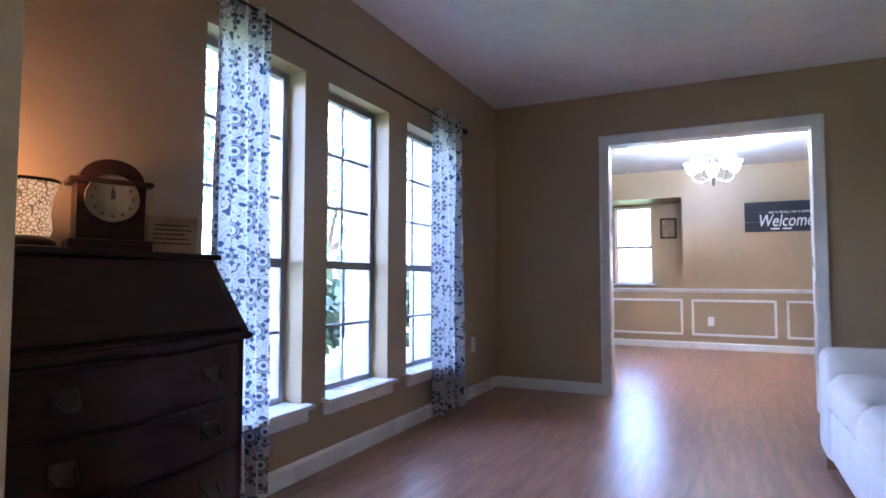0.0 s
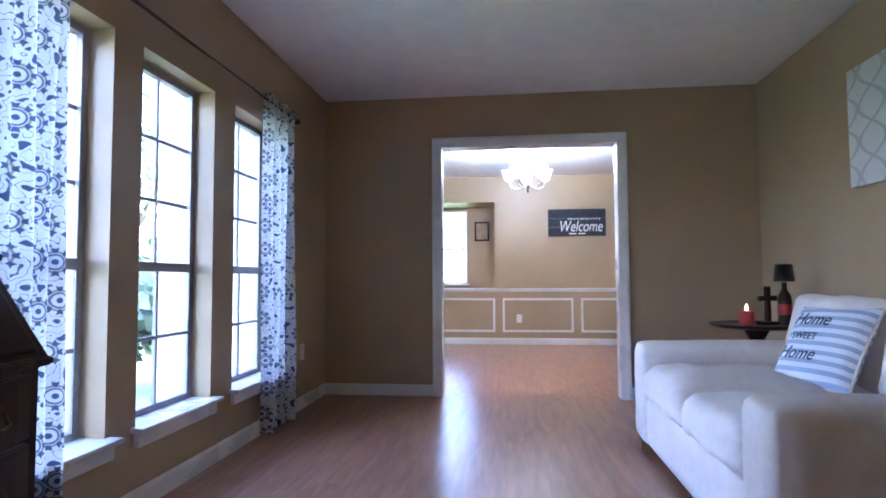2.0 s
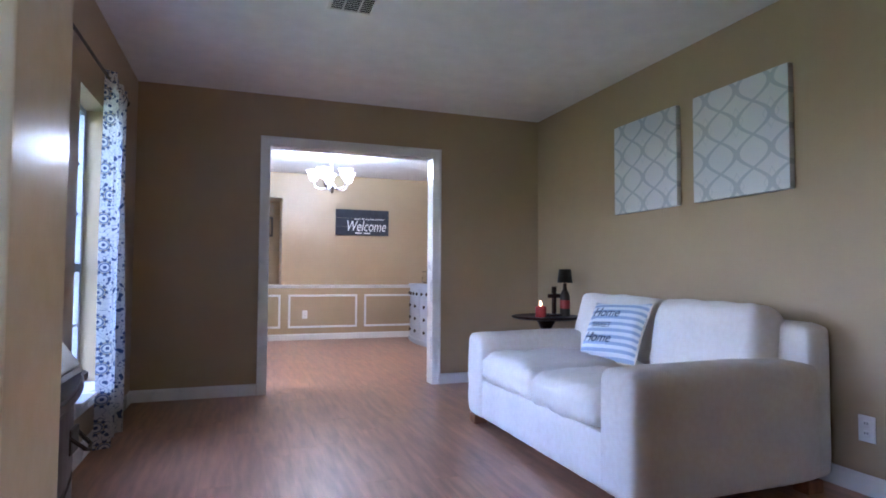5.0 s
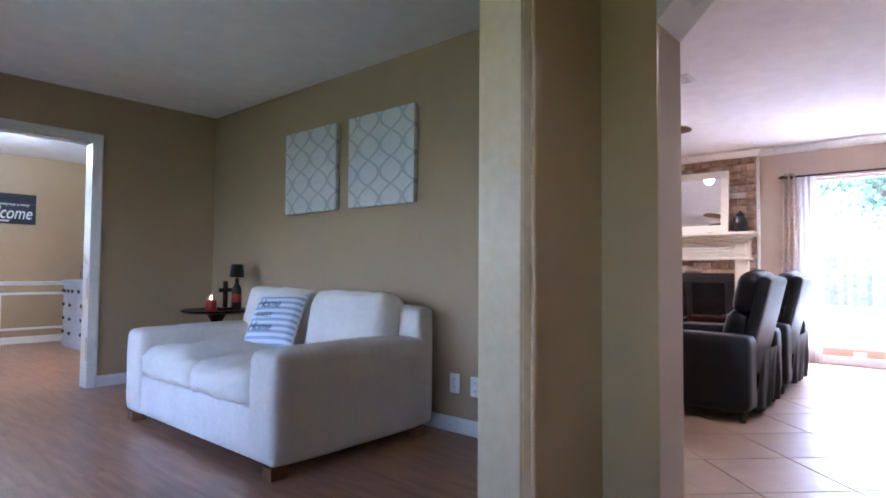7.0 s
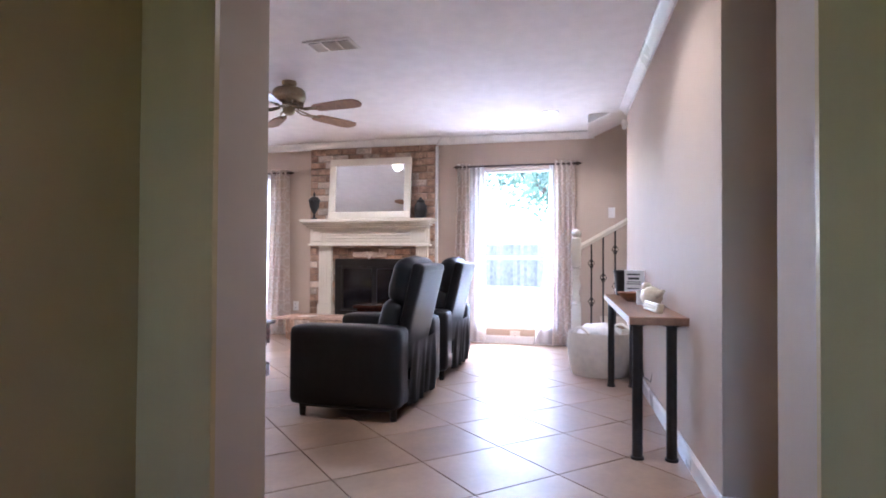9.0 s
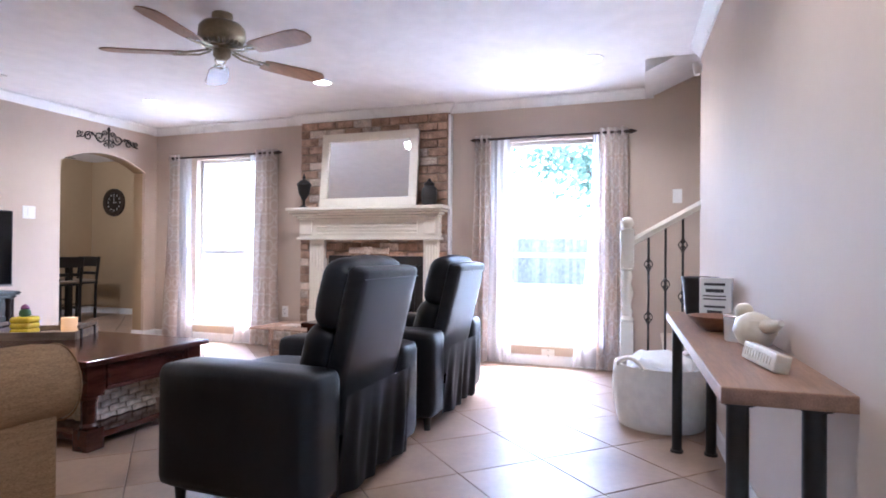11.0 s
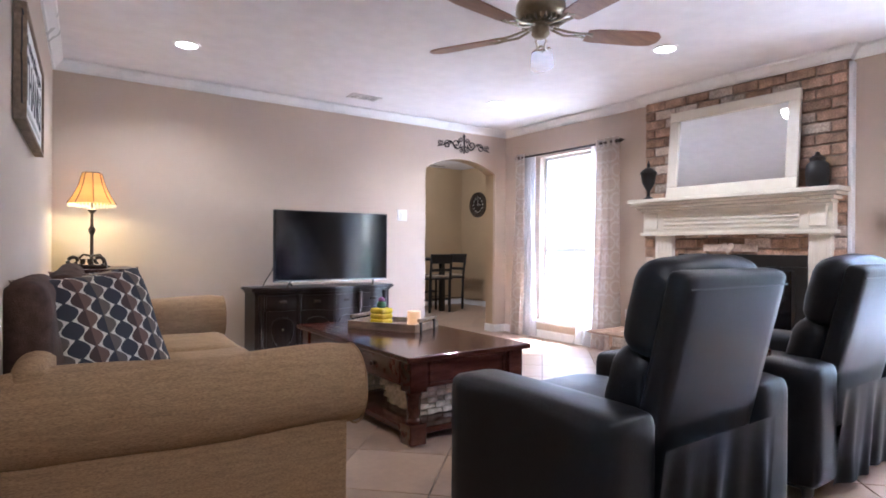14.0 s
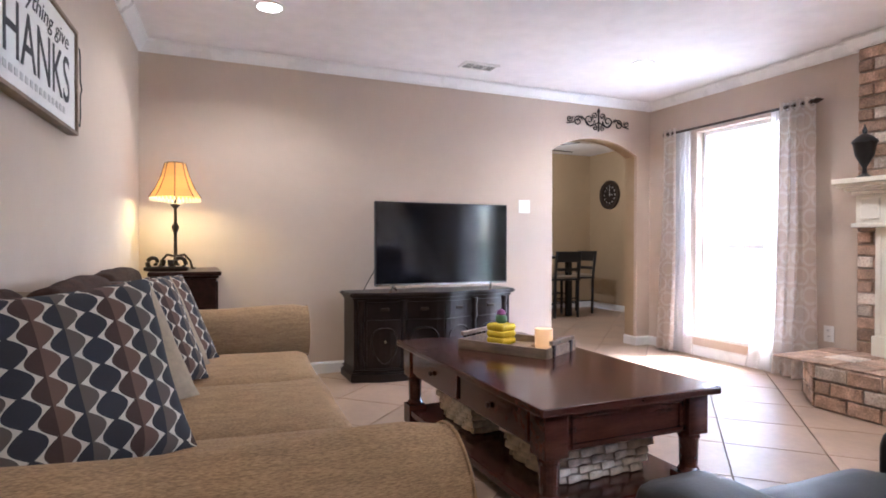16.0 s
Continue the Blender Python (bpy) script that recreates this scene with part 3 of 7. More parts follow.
arched_wall("wall_family_north", "taupe painted wall with a low arched doorway", 5.105, 5.145, 1.937, 6.92, 5.525, 6.535, 1.90, 2.04, TAUPE)
arched_wall("wall_breakfast_south", "olive tan painted side of the arched doorway", 5.145, 5.275, 4.6, 6.92, 5.525, 6.535, 1.90, 2.04, OLIVE)
wall("wall_dining_west", "olive tan painted dining room wall", "y", -1.535, -0.15, 5.23, 9.6, 0, 2.44, OLIVE)
wall("wall_dining_east", "olive tan painted dining room wall", "y", 2.16, 0.12, 5.279, 8.97, 0, 2.44, OLIVE)
wall("wall_dining_north", "olive tan painted wall with a window niche above the chair rail", "x", 8.85, 0.12, -1.535, 2.16, 0, 2.44, OLIVE, [(-1.535, -0.24, 0.80, 2.065)])
NICHE = (-1.22, -0.68, 0.86, 2.03)
wall("wall_niche_back", "olive tan painted back of the window niche", "x", 9.45, 0.15, -1.535, -0.12, 0.6, 2.44, OLIVE, [NICHE])
part("scratch", box(-0.24, -0.12, 8.97, 9.45, 0.6, 2.44), OLIVE).name = "wall_niche_side"
tagged(bpy.data.objects["wall_niche_side"], "olive tan painted side of the window niche", "wall", kind="structure")
tagged(part("wall_niche_sill", box(-1.535, -0.24, 8.97, 9.45, 0.70, 0.80), OLIVE), "olive tan painted bottom of the niche", "wall", kind="structure")
tagged(part("wall_niche_top", box(-1.535, -0.24, 8.97, 9.45, 2.065, 2.165), OLIVE), "olive tan painted top of the niche", "wall", kind="structure")
BRKWIN = (7.25, 8.05, 0.9, 2.05)
wall("wall_breakfast_wing", "olive tan painted breakfast room wall with a window", "x", 5.275, -0.06, 6.92, 8.48, 0, 2.44, OLIVE, [BRKWIN])
wall("wall_breakfast_east", "olive tan painted breakfast room wall with a round clock", "y", 8.36, 0.12, 5.275, 8.2, 0, 2.44, OLIVE)
wall("wall_breakfast_north", "olive tan painted breakfast room wall", "x", 8.2, 0.12, 4.6, 8.48, 0, 2.44, OLIVE)
wall("wall_breakfast_west", "olive tan painted breakfast room wall", "y", 4.72, -0.12, 5.275, 8.2, 0, 2.44, OLIVE)


def slab(name, label, x0, x1, y0, y1, z0, z1, material, category):
    return tagged(part(name, box(x0, x1, y0, y1, z0, z1), material), label, category, kind="structure")


slab("ceiling_living", "smooth white painted ceiling", -1.76, 1.937, 0.82, 5.23, 2.44, 2.56, CEIL, "ceiling")
slab("ceiling_dining", "smooth white painted ceiling", -1.76, 2.28, 5.279, 9.6, 2.44, 2.56, CEIL, "ceiling")
slab("ceiling_foyer", "white painted ceiling", -2.52, 1.52, -2.32, 0.82, 2.44, 2.56, CEIL, "ceiling")
slab("ceiling_hall", "white painted ceiling", 1.52, 2.74, -2.32, -1.0, 2.44, 2.56, CEIL, "ceiling")
ceil = box(1.52, 5.60, -1.0, 0.82, 2.44, 2.56)
box(5.60, 5.89, -3.2, 0.82, 2.44, 2.56, bm=ceil)
box(5.89, 6.92, -0.40, 0.82, 2.44, 2.56, bm=ceil)
box(1.937, 6.92, 0.82, 5.275, 2.44, 2.56, bm=ceil)
tagged(part("ceiling_family", ceil, CEIL), "white ceiling with a lightly trowelled texture", "ceiling", kind="structure")
slab("ceiling_breakfast", "white painted ceiling", 4.6, 8.48, 5.275, 8.32, 2.44, 2.56, CEIL, "ceiling")
slab("ceiling_stair", "white painted stairwell ceiling", 5.7, 6.92, -3.32, -0.28, 4.2, 4.3, CEIL, "ceiling")
bm = bmesh.new()
slope = [(-0.33, 2.345), (-3.2, 3.60), (-3.2, 3.72), (-0.33, 2.43)]
lo, hi = [bm.verts.new((5.895, y, z)) for y, z in slope], [bm.verts.new((6.697, y, z)) for y, z in slope]
bm.faces.new(lo), bm.faces.new(hi[::-1])
for i in range(4):
    bm.faces.new((lo[i], lo[(i + 1) % 4], hi[(i + 1) % 4], hi[i]))
bmesh.ops.recalc_face_normals(bm, faces=bm.faces)
tagged(part("ceiling_stair_slope", bm, CEIL), "white sloping soffit over the stairs", "ceiling", kind="structure")
tagged(part("ceiling_stair_edge", box(5.77, 6.92, -0.40, -0.28, 2.56, 4.2), TAUPE), "taupe painted edge of the stairwell opening", "ceiling", kind="structure")
tagged(part("ceiling_stair_side", box(5.77, 5.89, -3.2, -0.40, 2.56, 4.2), TAUPE), "taupe painted edge of the stairwell opening", "ceiling", kind="structure")

# ---- trim ----
strip("baseboard_living_1", "white painted baseboard", [(-1.0, 0.955), (-1.555, 0.955), (-1.555, 5.11), (-0.655, 5.11)], BASE, TRIM)
strip("baseboard_living_2", "white painted baseboard", [(0.90, 5.11), (1.885, 5.11), (1.885, 0.955), (0.74, 0.955)], BASE, TRIM)
strip("baseboard_dining", "white painted baseboard", [(-1.535, 5.30), (-1.535, 8.85), (2.16, 8.85), (2.16, 5.30)], BASE, TRIM)
strip("baseboard_family_1", "white painted baseboard", [(1.945, 0.96), (1.945, 2.2), (2.105, 5.105), (5.525, 5.105), (5.525, 5.275)], BASE, TRIM)
strip("baseboard_family_2", "white painted baseboard", [(6.535, 5.275), (6.535, 5.105), (6.7, 5.105), (6.7, 3.09)], BASE, TRIM)
strip("baseboard_family_3", "white painted baseboard", [(6.7, 1.43), (6.7, -0.22)], BASE, TRIM)
strip("baseboard_family_4", "white painted baseboard", [(5.72, -0.69), (2.38, -0.815), (2.38, -2.2)], BASE, TRIM)
strip("baseboard_breakfast", "white painted baseboard", [(4.72, 8.2), (8.36, 8.2), (8.36, 5.275)], BASE, TRIM)
strip("baseboard_foyer_1", "white painted baseboard", [(0.745, 0.82), (1.265, 0.82), (1.265, 0.60)], BASE, TRIM)
strip("crown_moulding_1", "white crown moulding", [(1.945, 0.96), (1.945, 2.2), (2.105, 5.105), (6.7, 5.105), (6.7, 3.085), (6.64, 3.085), (6.64, 1.44), (6.7, 1.44), (6.7, -0.40)], CROWN, TRIM)
strip("crown_moulding_2", "white crown moulding", [(5.72, -0.69), (2.38, -0.815), (2.38, -2.2)], CROWN, TRIM)
RAIL = [(0, 0.755), (0.012, 0.755), (0.016, 0.775), (0.034, 0.785), (0.034, 0.804), (0, 0.804)]
strip("chair_rail", "white painted chair rail", [(-1.535, 5.30), (-1.535, 8.85), (2.16, 8.85), (2.16, 5.30)], RAIL, TRIM)


def casing(name, label, axis, at, out, a0, a1, top, width, material):
    """A flat casing with a beaded edge round an opening; out: the way that it stands proud."""
    bm = bmesh.new()
    t0, t1 = sorted((at, at + out))
    b0, b1 = sorted((at, at + out * 1.5))
    for p, q, lo, hi in ((a0 - width, a0, 0, top + width), (a1, a1 + width, 0, top + width), (a0, a1, top, top + width)):
        if axis == "x":
            box(p, q, t0, t1, lo, hi, 0.003, bm=bm)
        else:
            box(t0, t1, p, q, lo, hi, 0.003, bm=bm)
    for p, q, lo, hi in ((a0 - width, a0 - width + 0.016, 0, top + width), (a1 + width - 0.016, a1 + width, 0, top + width), (a0 - width, a1 + width, top + width - 0.016, top + width)):
        if axis == "x":
            box(p, q, b0, b1, lo, hi, 0.003, bm=bm)
        else:
            box(b0, b1, p, q, lo, hi, 0.003, bm=bm)
    return tagged(part(name, bm, material), label, "trim", kind="structure")


def jamb(name, label, axis, t0, t1, a0, a1, top, material):
    """The lining of an opening."""
    bm = bmesh.new()
    for p, q, lo, hi in ((a0 - 0.002, a0 + 0.014, 0, top), (a1 - 0.014, a1 + 0.002, 0, top), (a0 - 0.002, a1 + 0.002, top - 0.014, top + 0.002)):
        if axis == "x":
            box(p, q, t0, t1, lo, hi, 0.002, bm=bm)
        else:
            box(t0, t1, p, q, lo, hi, 0.002, bm=bm)
    return tagged(part(name, bm, material), label, "trim", kind="structure")


casing("trim_dining_1", "white painted casing of the dining room opening", "x", 5.11, -0.018, -0.59, 0.835, 2.03, 0.063, TRIM)
casing("trim_dining_2", "white painted casing of the dining room opening", "x", 5.23, 0.018, -0.59, 0.835, 2.03, 0.063, TRIM)
jamb("trim_dining_3", "white painted lining of the dining room opening", "x", 5.094, 5.246, -0.59, 0.835, 2.03, TRIM)
casing("trim_foyer_1", "cream gloss painted casing of the living room opening", "x", 0.82, -0.016, -0.975, 0.685, 2.1, 0.06, BUTTER)
casing("trim_foyer_2", "cream gloss painted casing of the living room opening", "x", 0.955, 0.016, -0.975, 0.685, 2.1, 0.06, BUTTER)
jamb("trim_foyer_3", "cream gloss painted lining of the living room opening", "x", 0.806, 0.969, -0.975, 0.685, 2.1, BUTTER)
for y, s, k in ((0.602, -1, 1), (-0.757, 1, 2)):
    bm = bmesh.new()
    tri = [(y, 1.90), (y, 2.122), (y + s * 0.222, 2.122)]
    lo, hi = [bm.verts.new((1.267, p, z)) for p, z in tri], [bm.verts.new((1.518, p, z)) for p, z in tri]
    bm.faces.new(lo), bm.faces.new(hi[::-1])
    for i in range(3):
        bm.faces.new((lo[i], lo[(i + 1) % 3], hi[(i + 1) % 3], hi[i]))
    bmesh.ops.recalc_face_normals(bm, faces=bm.faces)
    tagged(part(f"trim_opening_{k}", bm, TRIM), "white clipped corner at the head of the opening", "trim", kind="structure")

for i, (p, q) in enumerate(((-1.185, -0.243), (-0.135, 0.869), (0.976, 1.98))):
    bm = bmesh.new()
    for a, b, lo, hi in ((p, q, 0.63, 0.66), (p, q, 0.175, 0.205), (p, p + 0.03, 0.205, 0.63), (q - 0.03, q, 0.205, 0.63)):
        box(a, b, 8.834, 8.85, lo, hi, 0.005, bm=bm)
    tagged(part(f"trim_panel_{i + 1}", bm, TRIM), "white picture-frame wainscot moulding", "trim", kind="structure")

# ---- windows ----
def sash_window(name, label, axis, at, out, a0, a1, z0, z1, mid, rows_up, rows_low, cols, fmat, depth=0.045):
    """A single-hung window: frame, meeting rail, muntins and panes; out: the way to the outside."""
    w = thing(name, label, "window", kind="structure")

    def piece(nm, p, q, lo, hi, d0, d1, m, bevel=0.003):
        t0, t1 = sorted((at + out * d0, at + out * d1))
        bm = box(p, q, t0, t1, lo, hi, bevel) if axis == "x" else box(t0, t1, p, q, lo, hi, bevel)
        return part(nm, bm, m, w)

    f = 0.035
    bm_frame = bmesh.new()
    for p, q, lo, hi in ((a0, a0 + f, z0, z1), (a1 - f, a1, z0, z1), (a0 + f, a1 - f, z0, z0 + f), (a0 + f, a1 - f, z1 - f, z1)):
        t0, t1 = sorted((at, at + out * depth))
        if axis == "x":
            box(p, q, t0, t1, lo, hi, 0.004, bm=bm_frame)
        else:
            box(t0, t1, p, q, lo, hi, 0.004, bm=bm_frame)
    part("window_frame", bm_frame, fmat, w)
    piece("meeting_rail", a0 + f, a1 - f, mid - 0.022, mid + 0.022, -0.004, depth * 0.8, fmat)
    for lo, hi, rows, d in ((mid + 0.022, z1 - f, rows_up, 0.55), (z0 + f, mid - 0.022, rows_low, 0.25)):
        for r in range(1, rows):
            z = lo + (hi - lo) * r / rows
            piece("muntin", a0 + f, a1 - f, z - 0.008, z + 0.008, depth * d - 0.008, depth * d + 0.008, fmat, 0.002)
        for c in range(1, cols):
            a = a0 + (a1 - a0) * c / cols
            piece("muntin", a - 0.008, a + 0.008, lo, hi, depth * d - 0.009, depth * d + 0.009, fmat, 0.002)
        pane = piece("pane", a0 + f, a1 - f, lo, hi, depth * d - 0.002, depth * d + 0.002, PANE, 0)
        pane.visible_shadow = False
    return w


for i, (a, b) in enumerate(LW):
    w = sash_window(f"window_{i + 1}", "tall grey aluminium window with a grid of small panes", "y", -1.66, -1, a, b, 0.335, 1.925, 1.0, 3, 2, 2, ALU)
    sill = box(-1.66, -1.495, a - 0.035, b + 0.035, 0.32, 0.342, 0.006)
    box(-1.552, -1.525, a - 0.02, b + 0.02, 0.26, 0.32, 0.006, bm=sill)
    part("window_sill", sill, TRIM, w, "white painted sill")
for i, (a, b) in enumerate(FW):
    w = sash_window(f"window_{i + 4}", "tall white window letting in glaring daylight", "y", 6.78, 1, a, b, 0.2, 2.05, 1.0, 1, 1, 1, TRIM)
    sill = box(6.65, 6.78, a - 0.03, b + 0.03, 0.185, 0.205, 0.006)
    box(6.672, 6.698, a - 0.015, b + 0.015, 0.168, 0.185, 0.005, bm=sill)
    part("window_sill", sill, TRIM, w, "white painted sill")
w = sash_window("window_6", "white window with lowered blinds in a niche", "x", 9.5, 1, NICHE[0], NICHE[1], NICHE[2], NICHE[3], 1.42, 1, 1, 1, TRIM)
part("window_sill", box(NICHE[0] - 0.03, NICHE[1] + 0.03, 9.40, 9.5, 0.845, 0.865, 0.004), TRIM, w)
for k in range(24):
    z = 0.90 + k * 0.0225
    bm = box(NICHE[0] + 0.04, NICHE[1] - 0.04, -0.012, 0.012, -0.001, 0.001)
    slat = part("slat", shift(bm, pose(0, 9.485, z, 35)), WHITE, w)
# opaque pale blue panes: the daylight glare is put into their colour
PALEPANE = mat("painted_daylight_pane", (0.62, 0.70, 0.72), 0.12, vary=0.05, scale=3)
w = sash_window("window_7", "white window of the breakfast room", "x", 5.225, -1, BRKWIN[0], BRKWIN[1], BRKWIN[2], BRKWIN[3], 1.47, 2, 2, 3, TRIM)
for ob in w.children:
    if ob.name.startswith("pane"):
        ob.data.materials[0] = PALEPANE

# unseen window, added so that sky light reaches the dark foyer
w = sash_window("window_8", "white small-paned window, unseen, added to light the foyer", "y", -2.44, -1, -0.45, 0.20, 0.85, 2.05, 1.45, 2, 2, 2, TRIM)

# ---- outdoors ----
slab("ground", "lawn under a bright sky", -400, 400, -400, 400, -0.45, -0.16, GRASS, "ground")
slab("patio", "pale concrete patio", 6.93, 13.0, -3.0, 5.0, -0.16, -0.04, CONCRETE, "ground")
bm = bmesh.new()
box(6.94, 9.1, 5.075, 5.213, 0, 0.9, bm=bm)
box(6.94, 9.1, 5.075, 5.213, 2.05, 2.6, bm=bm)
box(6.94, 7.25, 5.075, 5.213, 0.9, 2.05, bm=bm)
box(8.05, 9.1, 5.075, 5.213, 0.9, 2.05, bm=bm)
tagged(part("wall_outside_wing", bm, SIDING), "white siding on the outside of the wing", "wall", kind="structure")
tagged(part("eave", box(6.7, 9.3, 4.4, 5.3, 2.60, 2.72), TRIM), "white soffit of the house wing", "roof", kind="structure")
post = thing("porch_post", "brick porch post on the patio", "post", (9.2, 4.6, -0.04))
part("shaft", box(-0.2, 0.2, -0.2, 0.2, 0.0, 2.6), PALEBRICK, post)
part("cap", box(-0.24, 0.24, -0.24, 0.24, 2.6, 2.64, 0.01), TRIM, post)
fence = thing("fence", "weathered grey board fence behind the lawn", "fence", (23, 0, -0.16))
board_me = None
for k in range(120):
    if board_me is None:
        b = part("board", box(-0.01, 0.01, -0.068, 0.068, 0.03, 1.75, 0.006), FENCEWOOD, fence)
        board_me = b.data
    else:
        b = new("board", board_me)
        b.parent = fence
    b.matrix_basis = pose(0, -8.2 + k * 0.1365, random.uniform(-0.02, 0.03))
for k in range(3):
    part("rail", box(0.012, 0.05, -8.3, 8.1, 0.3 + 0.6 * k, 0.39 + 0.6 * k), FENCEWOOD, fence)


def tree(name, label, place, height, spread, trunk_h, seed, count):
    rnd = random.Random(seed)
    t = thing(name, label, "tree", place)
    bm = tube([(0, 0, 0), (0.05, 0.03, trunk_h * 0.5), (0, 0.1, trunk_h), (0.1, 0.05, height * 0.75)], 0.16, 10, taper=[1.25, 1, 0.8, 0.2])
    tips = []
    for k in range(9):
        a = 6.28 * k / 9 + rnd.uniform(-0.3, 0.3)
        tip = Vector((math.cos(a) * spread * rnd.uniform(0.5, 0.95), math.sin(a) * spread * rnd.uniform(0.5, 0.95), trunk_h + (height - trunk_h) * rnd.uniform(0.25, 0.95)))
        start = Vector((0.0, 0.1, trunk_h * rnd.uniform(0.85, 1.15)))
        mid = (start + tip) / 2 + Vector((0, 0, 0.25))
        tube([start, mid, tip], 0.07, 6, bm=bm, taper=[1, 0.6, 0.15])
        tips += [tip, mid, (mid + tip) / 2]
    part("trunk", bm, BARK, t, smooth=True)
    verts, faces = [], []
    for k in range(count):
        c = rnd.choice(tips) + Vector((rnd.gauss(0, 1), rnd.gauss(0, 1), rnd.gauss(0, 0.7))) * spread * 0.24
        ax = Vector((rnd.gauss(0, 1), rnd.gauss(0, 1), rnd.gauss(0, 1))).normalized()
        side = ax.orthogonal().normalized()
        up = ax.cross(side)
        s = rnd.uniform(0.05, 0.11)
        i = len(verts)
        verts += [c - up * s, c + side * s * 0.5, c + up * s, c - side * s * 0.5]
        faces.append((i, i + 1, i + 2, i + 3))
    me = bpy.data.meshes.new("crown")
    me.from_pydata(verts, [], faces)
    me.materials.append(LEAF)
    crown = new("crown", me)
    crown.parent = t
    return t


tree("tree", "leafy green tree behind the patio", (14.5, -0.1, -0.16), 4.6, 2.3, 2.0, 3, 7000)
tree("tree", "leafy green tree outside the front windows", (-8.5, 6.5, -0.16), 6.0, 3.2, 1.6, 5, 6000)
tree("tree", "leafy green tree outside the front windows", (-9.5, 13.0, -0.16), 6.5, 3.4, 1.6, 8, 6000)
tree("shrub", "loose green shrub below the front windows", (-3.0, 4.2, -0.16), 1.2, 0.6, 0.25, 11, 1500)
tree("shrub", "loose green shrub below the front windows", (-3.2, 5.9, -0.16), 1.35, 0.7, 0.25, 12, 1500)
tree("shrub", "loose green shrub below the front windows", (-3.1, 7.6, -0.16), 1.2, 0.65, 0.25, 13, 1500)
reveal = bmesh.new()
for a, b in LW:
    box(-1.86, -1.756, b + 0.0, b + 0.2, 0.2, 2.1, bm=reveal)
tagged(part("wall_outside_front", reveal, PALEBRICK), "pale brick facing outside the front windows", "wall", kind="structure")

# ---- living room ----
def outlet(place, turn, label="white wall outlet plate", plug=True, group="", wide=0.075, high=0.118):
    """A cover plate; it faces -y before the turn."""
    o = thing("wall_outlet" if plug else "light_switch", label, "outlet" if plug else "switch", place, turn, group)
    part("cover_plate", box(-wide / 2, wide / 2, -0.006, 0, -high / 2, high / 2, 0.003), WHITE, o)
    if plug:
        for z in (-0.022, 0.022):
            s = part("socket", rbox(-0.016, 0.016, -0.009, -0.004, z - 0.014, z + 0.014, 0.006, n=4), WHITE, o)
            bm = box(-0.007, -0.004, -0.0095, -0.0085, z - 0.002, z + 0.008)
            box(0.004, 0.007, -0.0095, -0.0085, z - 0.002, z + 0.008, bm=bm)
            part("slot", bm, INK, s)
    else:
        part("rocker", box(-0.016, 0.016, -0.012, -0.004, -0.033, 0.033, 0.003), WHITE, o)
    return o


outlet((1.885, 2.075, 0.293), -90, "white wall outlet plate on the olive wall", group="outlets by the loveseat")
outlet((1.885, 1.914, 0.29), -90, "white wall outlet plate on the olive wall", group="outlets by the loveseat")
outlet((-1.555, 4.577, 0.41), +90.0, "white wall outlet plate beside the curtain")
outlet((0.102, 8.85, 0.37), 0, "white wall outlet inside a wainscot panel")
outlet((6.7, 0.49, 0.11), -90, "white outlet plate below the window", wide=0.118, high=0.075)
outlet((6.7, 3.30, 0.37), -90, "white cable outlet plate beside the hearth")
outlet((5.222, 5.105, 1.36), 0, "white double light switch by the archway", plug=False, wide=0.118)
outlet((6.7, -0.59, 1.51), -90, "white light switch on the stair wall", plug=False)
outlet((8.36, 7.25, 0.42), -90, "white wall outlet in the breakfast room")
outlet((8.36, 6.75, 1.32), -90, "white light switch in the breakfast room", plug=False)


def drapery(name, label, panels, rod_x, y0, y1, z, rod_r, rodmat, side, category="curtain"):
    """A rod with finials and brackets."""
    rod = thing(name, label, "curtain rod")
    part("rod", tube([(rod_x, y0, z), (rod_x, y1, z)], rod_r, 10), rodmat, rod, smooth=True)
    for y, s in ((y0, -1), (y1, 1)):
        bm = lathe([(0.006, 0), (0.018, 0.008), (0.010, 0.02), (0.022, 0.045), (0.012, 0.075), (0.002, 0.1)], seg=12)
        part("finial", shift(bm, pose(rod_x, y, z, -90 * s)), rodmat, rod, smooth=True)
    for y in (y0 + 0.04, y1 - 0.04):
        part("bracket", tube([(rod_x, y, z - 0.012), (rod_x + side * 0.05, y, z - 0.02), (rod_x + side * 0.13, y, z - 0.02)], 0.006, 6), rodmat, rod)
    return rod


drapery("curtain_rod", "slim dark curtain rod with scrolled ends", 2, -1.485, 1.80, 4.22, 2.035, 0.008, BRONZE, -0.8)


def curtain(label, y0, y1, z0, z1, x, folds, depth, material, rodmat, seed, flare=0.0, lean=0.0, rings=True, group="", weight=1.0):
    c = thing("curtain", label, "curtain", group=group)
    part("cloth", drape(y0, y1, z0, z1, x, folds, depth, flare, seed, lean, n=int(26 * folds)), material, c, smooth=True)
    if rings:
        k = max(3, int(folds * 2))
        for i in range(k):
            y = y0 + (y1 - y0) * (i + 0.5) / k
            bm = bmesh.new()
            ring = [(x + 0.024 * math.cos(a * math.pi / 6), y, z1 - 0.045 + 0.024 * math.sin(a * math.pi / 6)) for a in range(13)]
            tube(ring, 0.004, 5, bm=bm)
            part("grommet", bm, rodmat, c)
    return c


curtain("white curtain printed with navy and tan medallions", 1.90, 2.19, 0.05, 2.05, -1.495, 4.0, 0.03, MEDALLION, CHROME, 4, flare=-0.02, lean=0.02, group="front curtains")
curtain("white curtain printed with navy and tan medallions", 3.76, 4.22, 0.03, 2.08, -1.485, 4.0, 0.035, MEDALLION, CHROME, 9, flare=-0.02, group="front curtains")

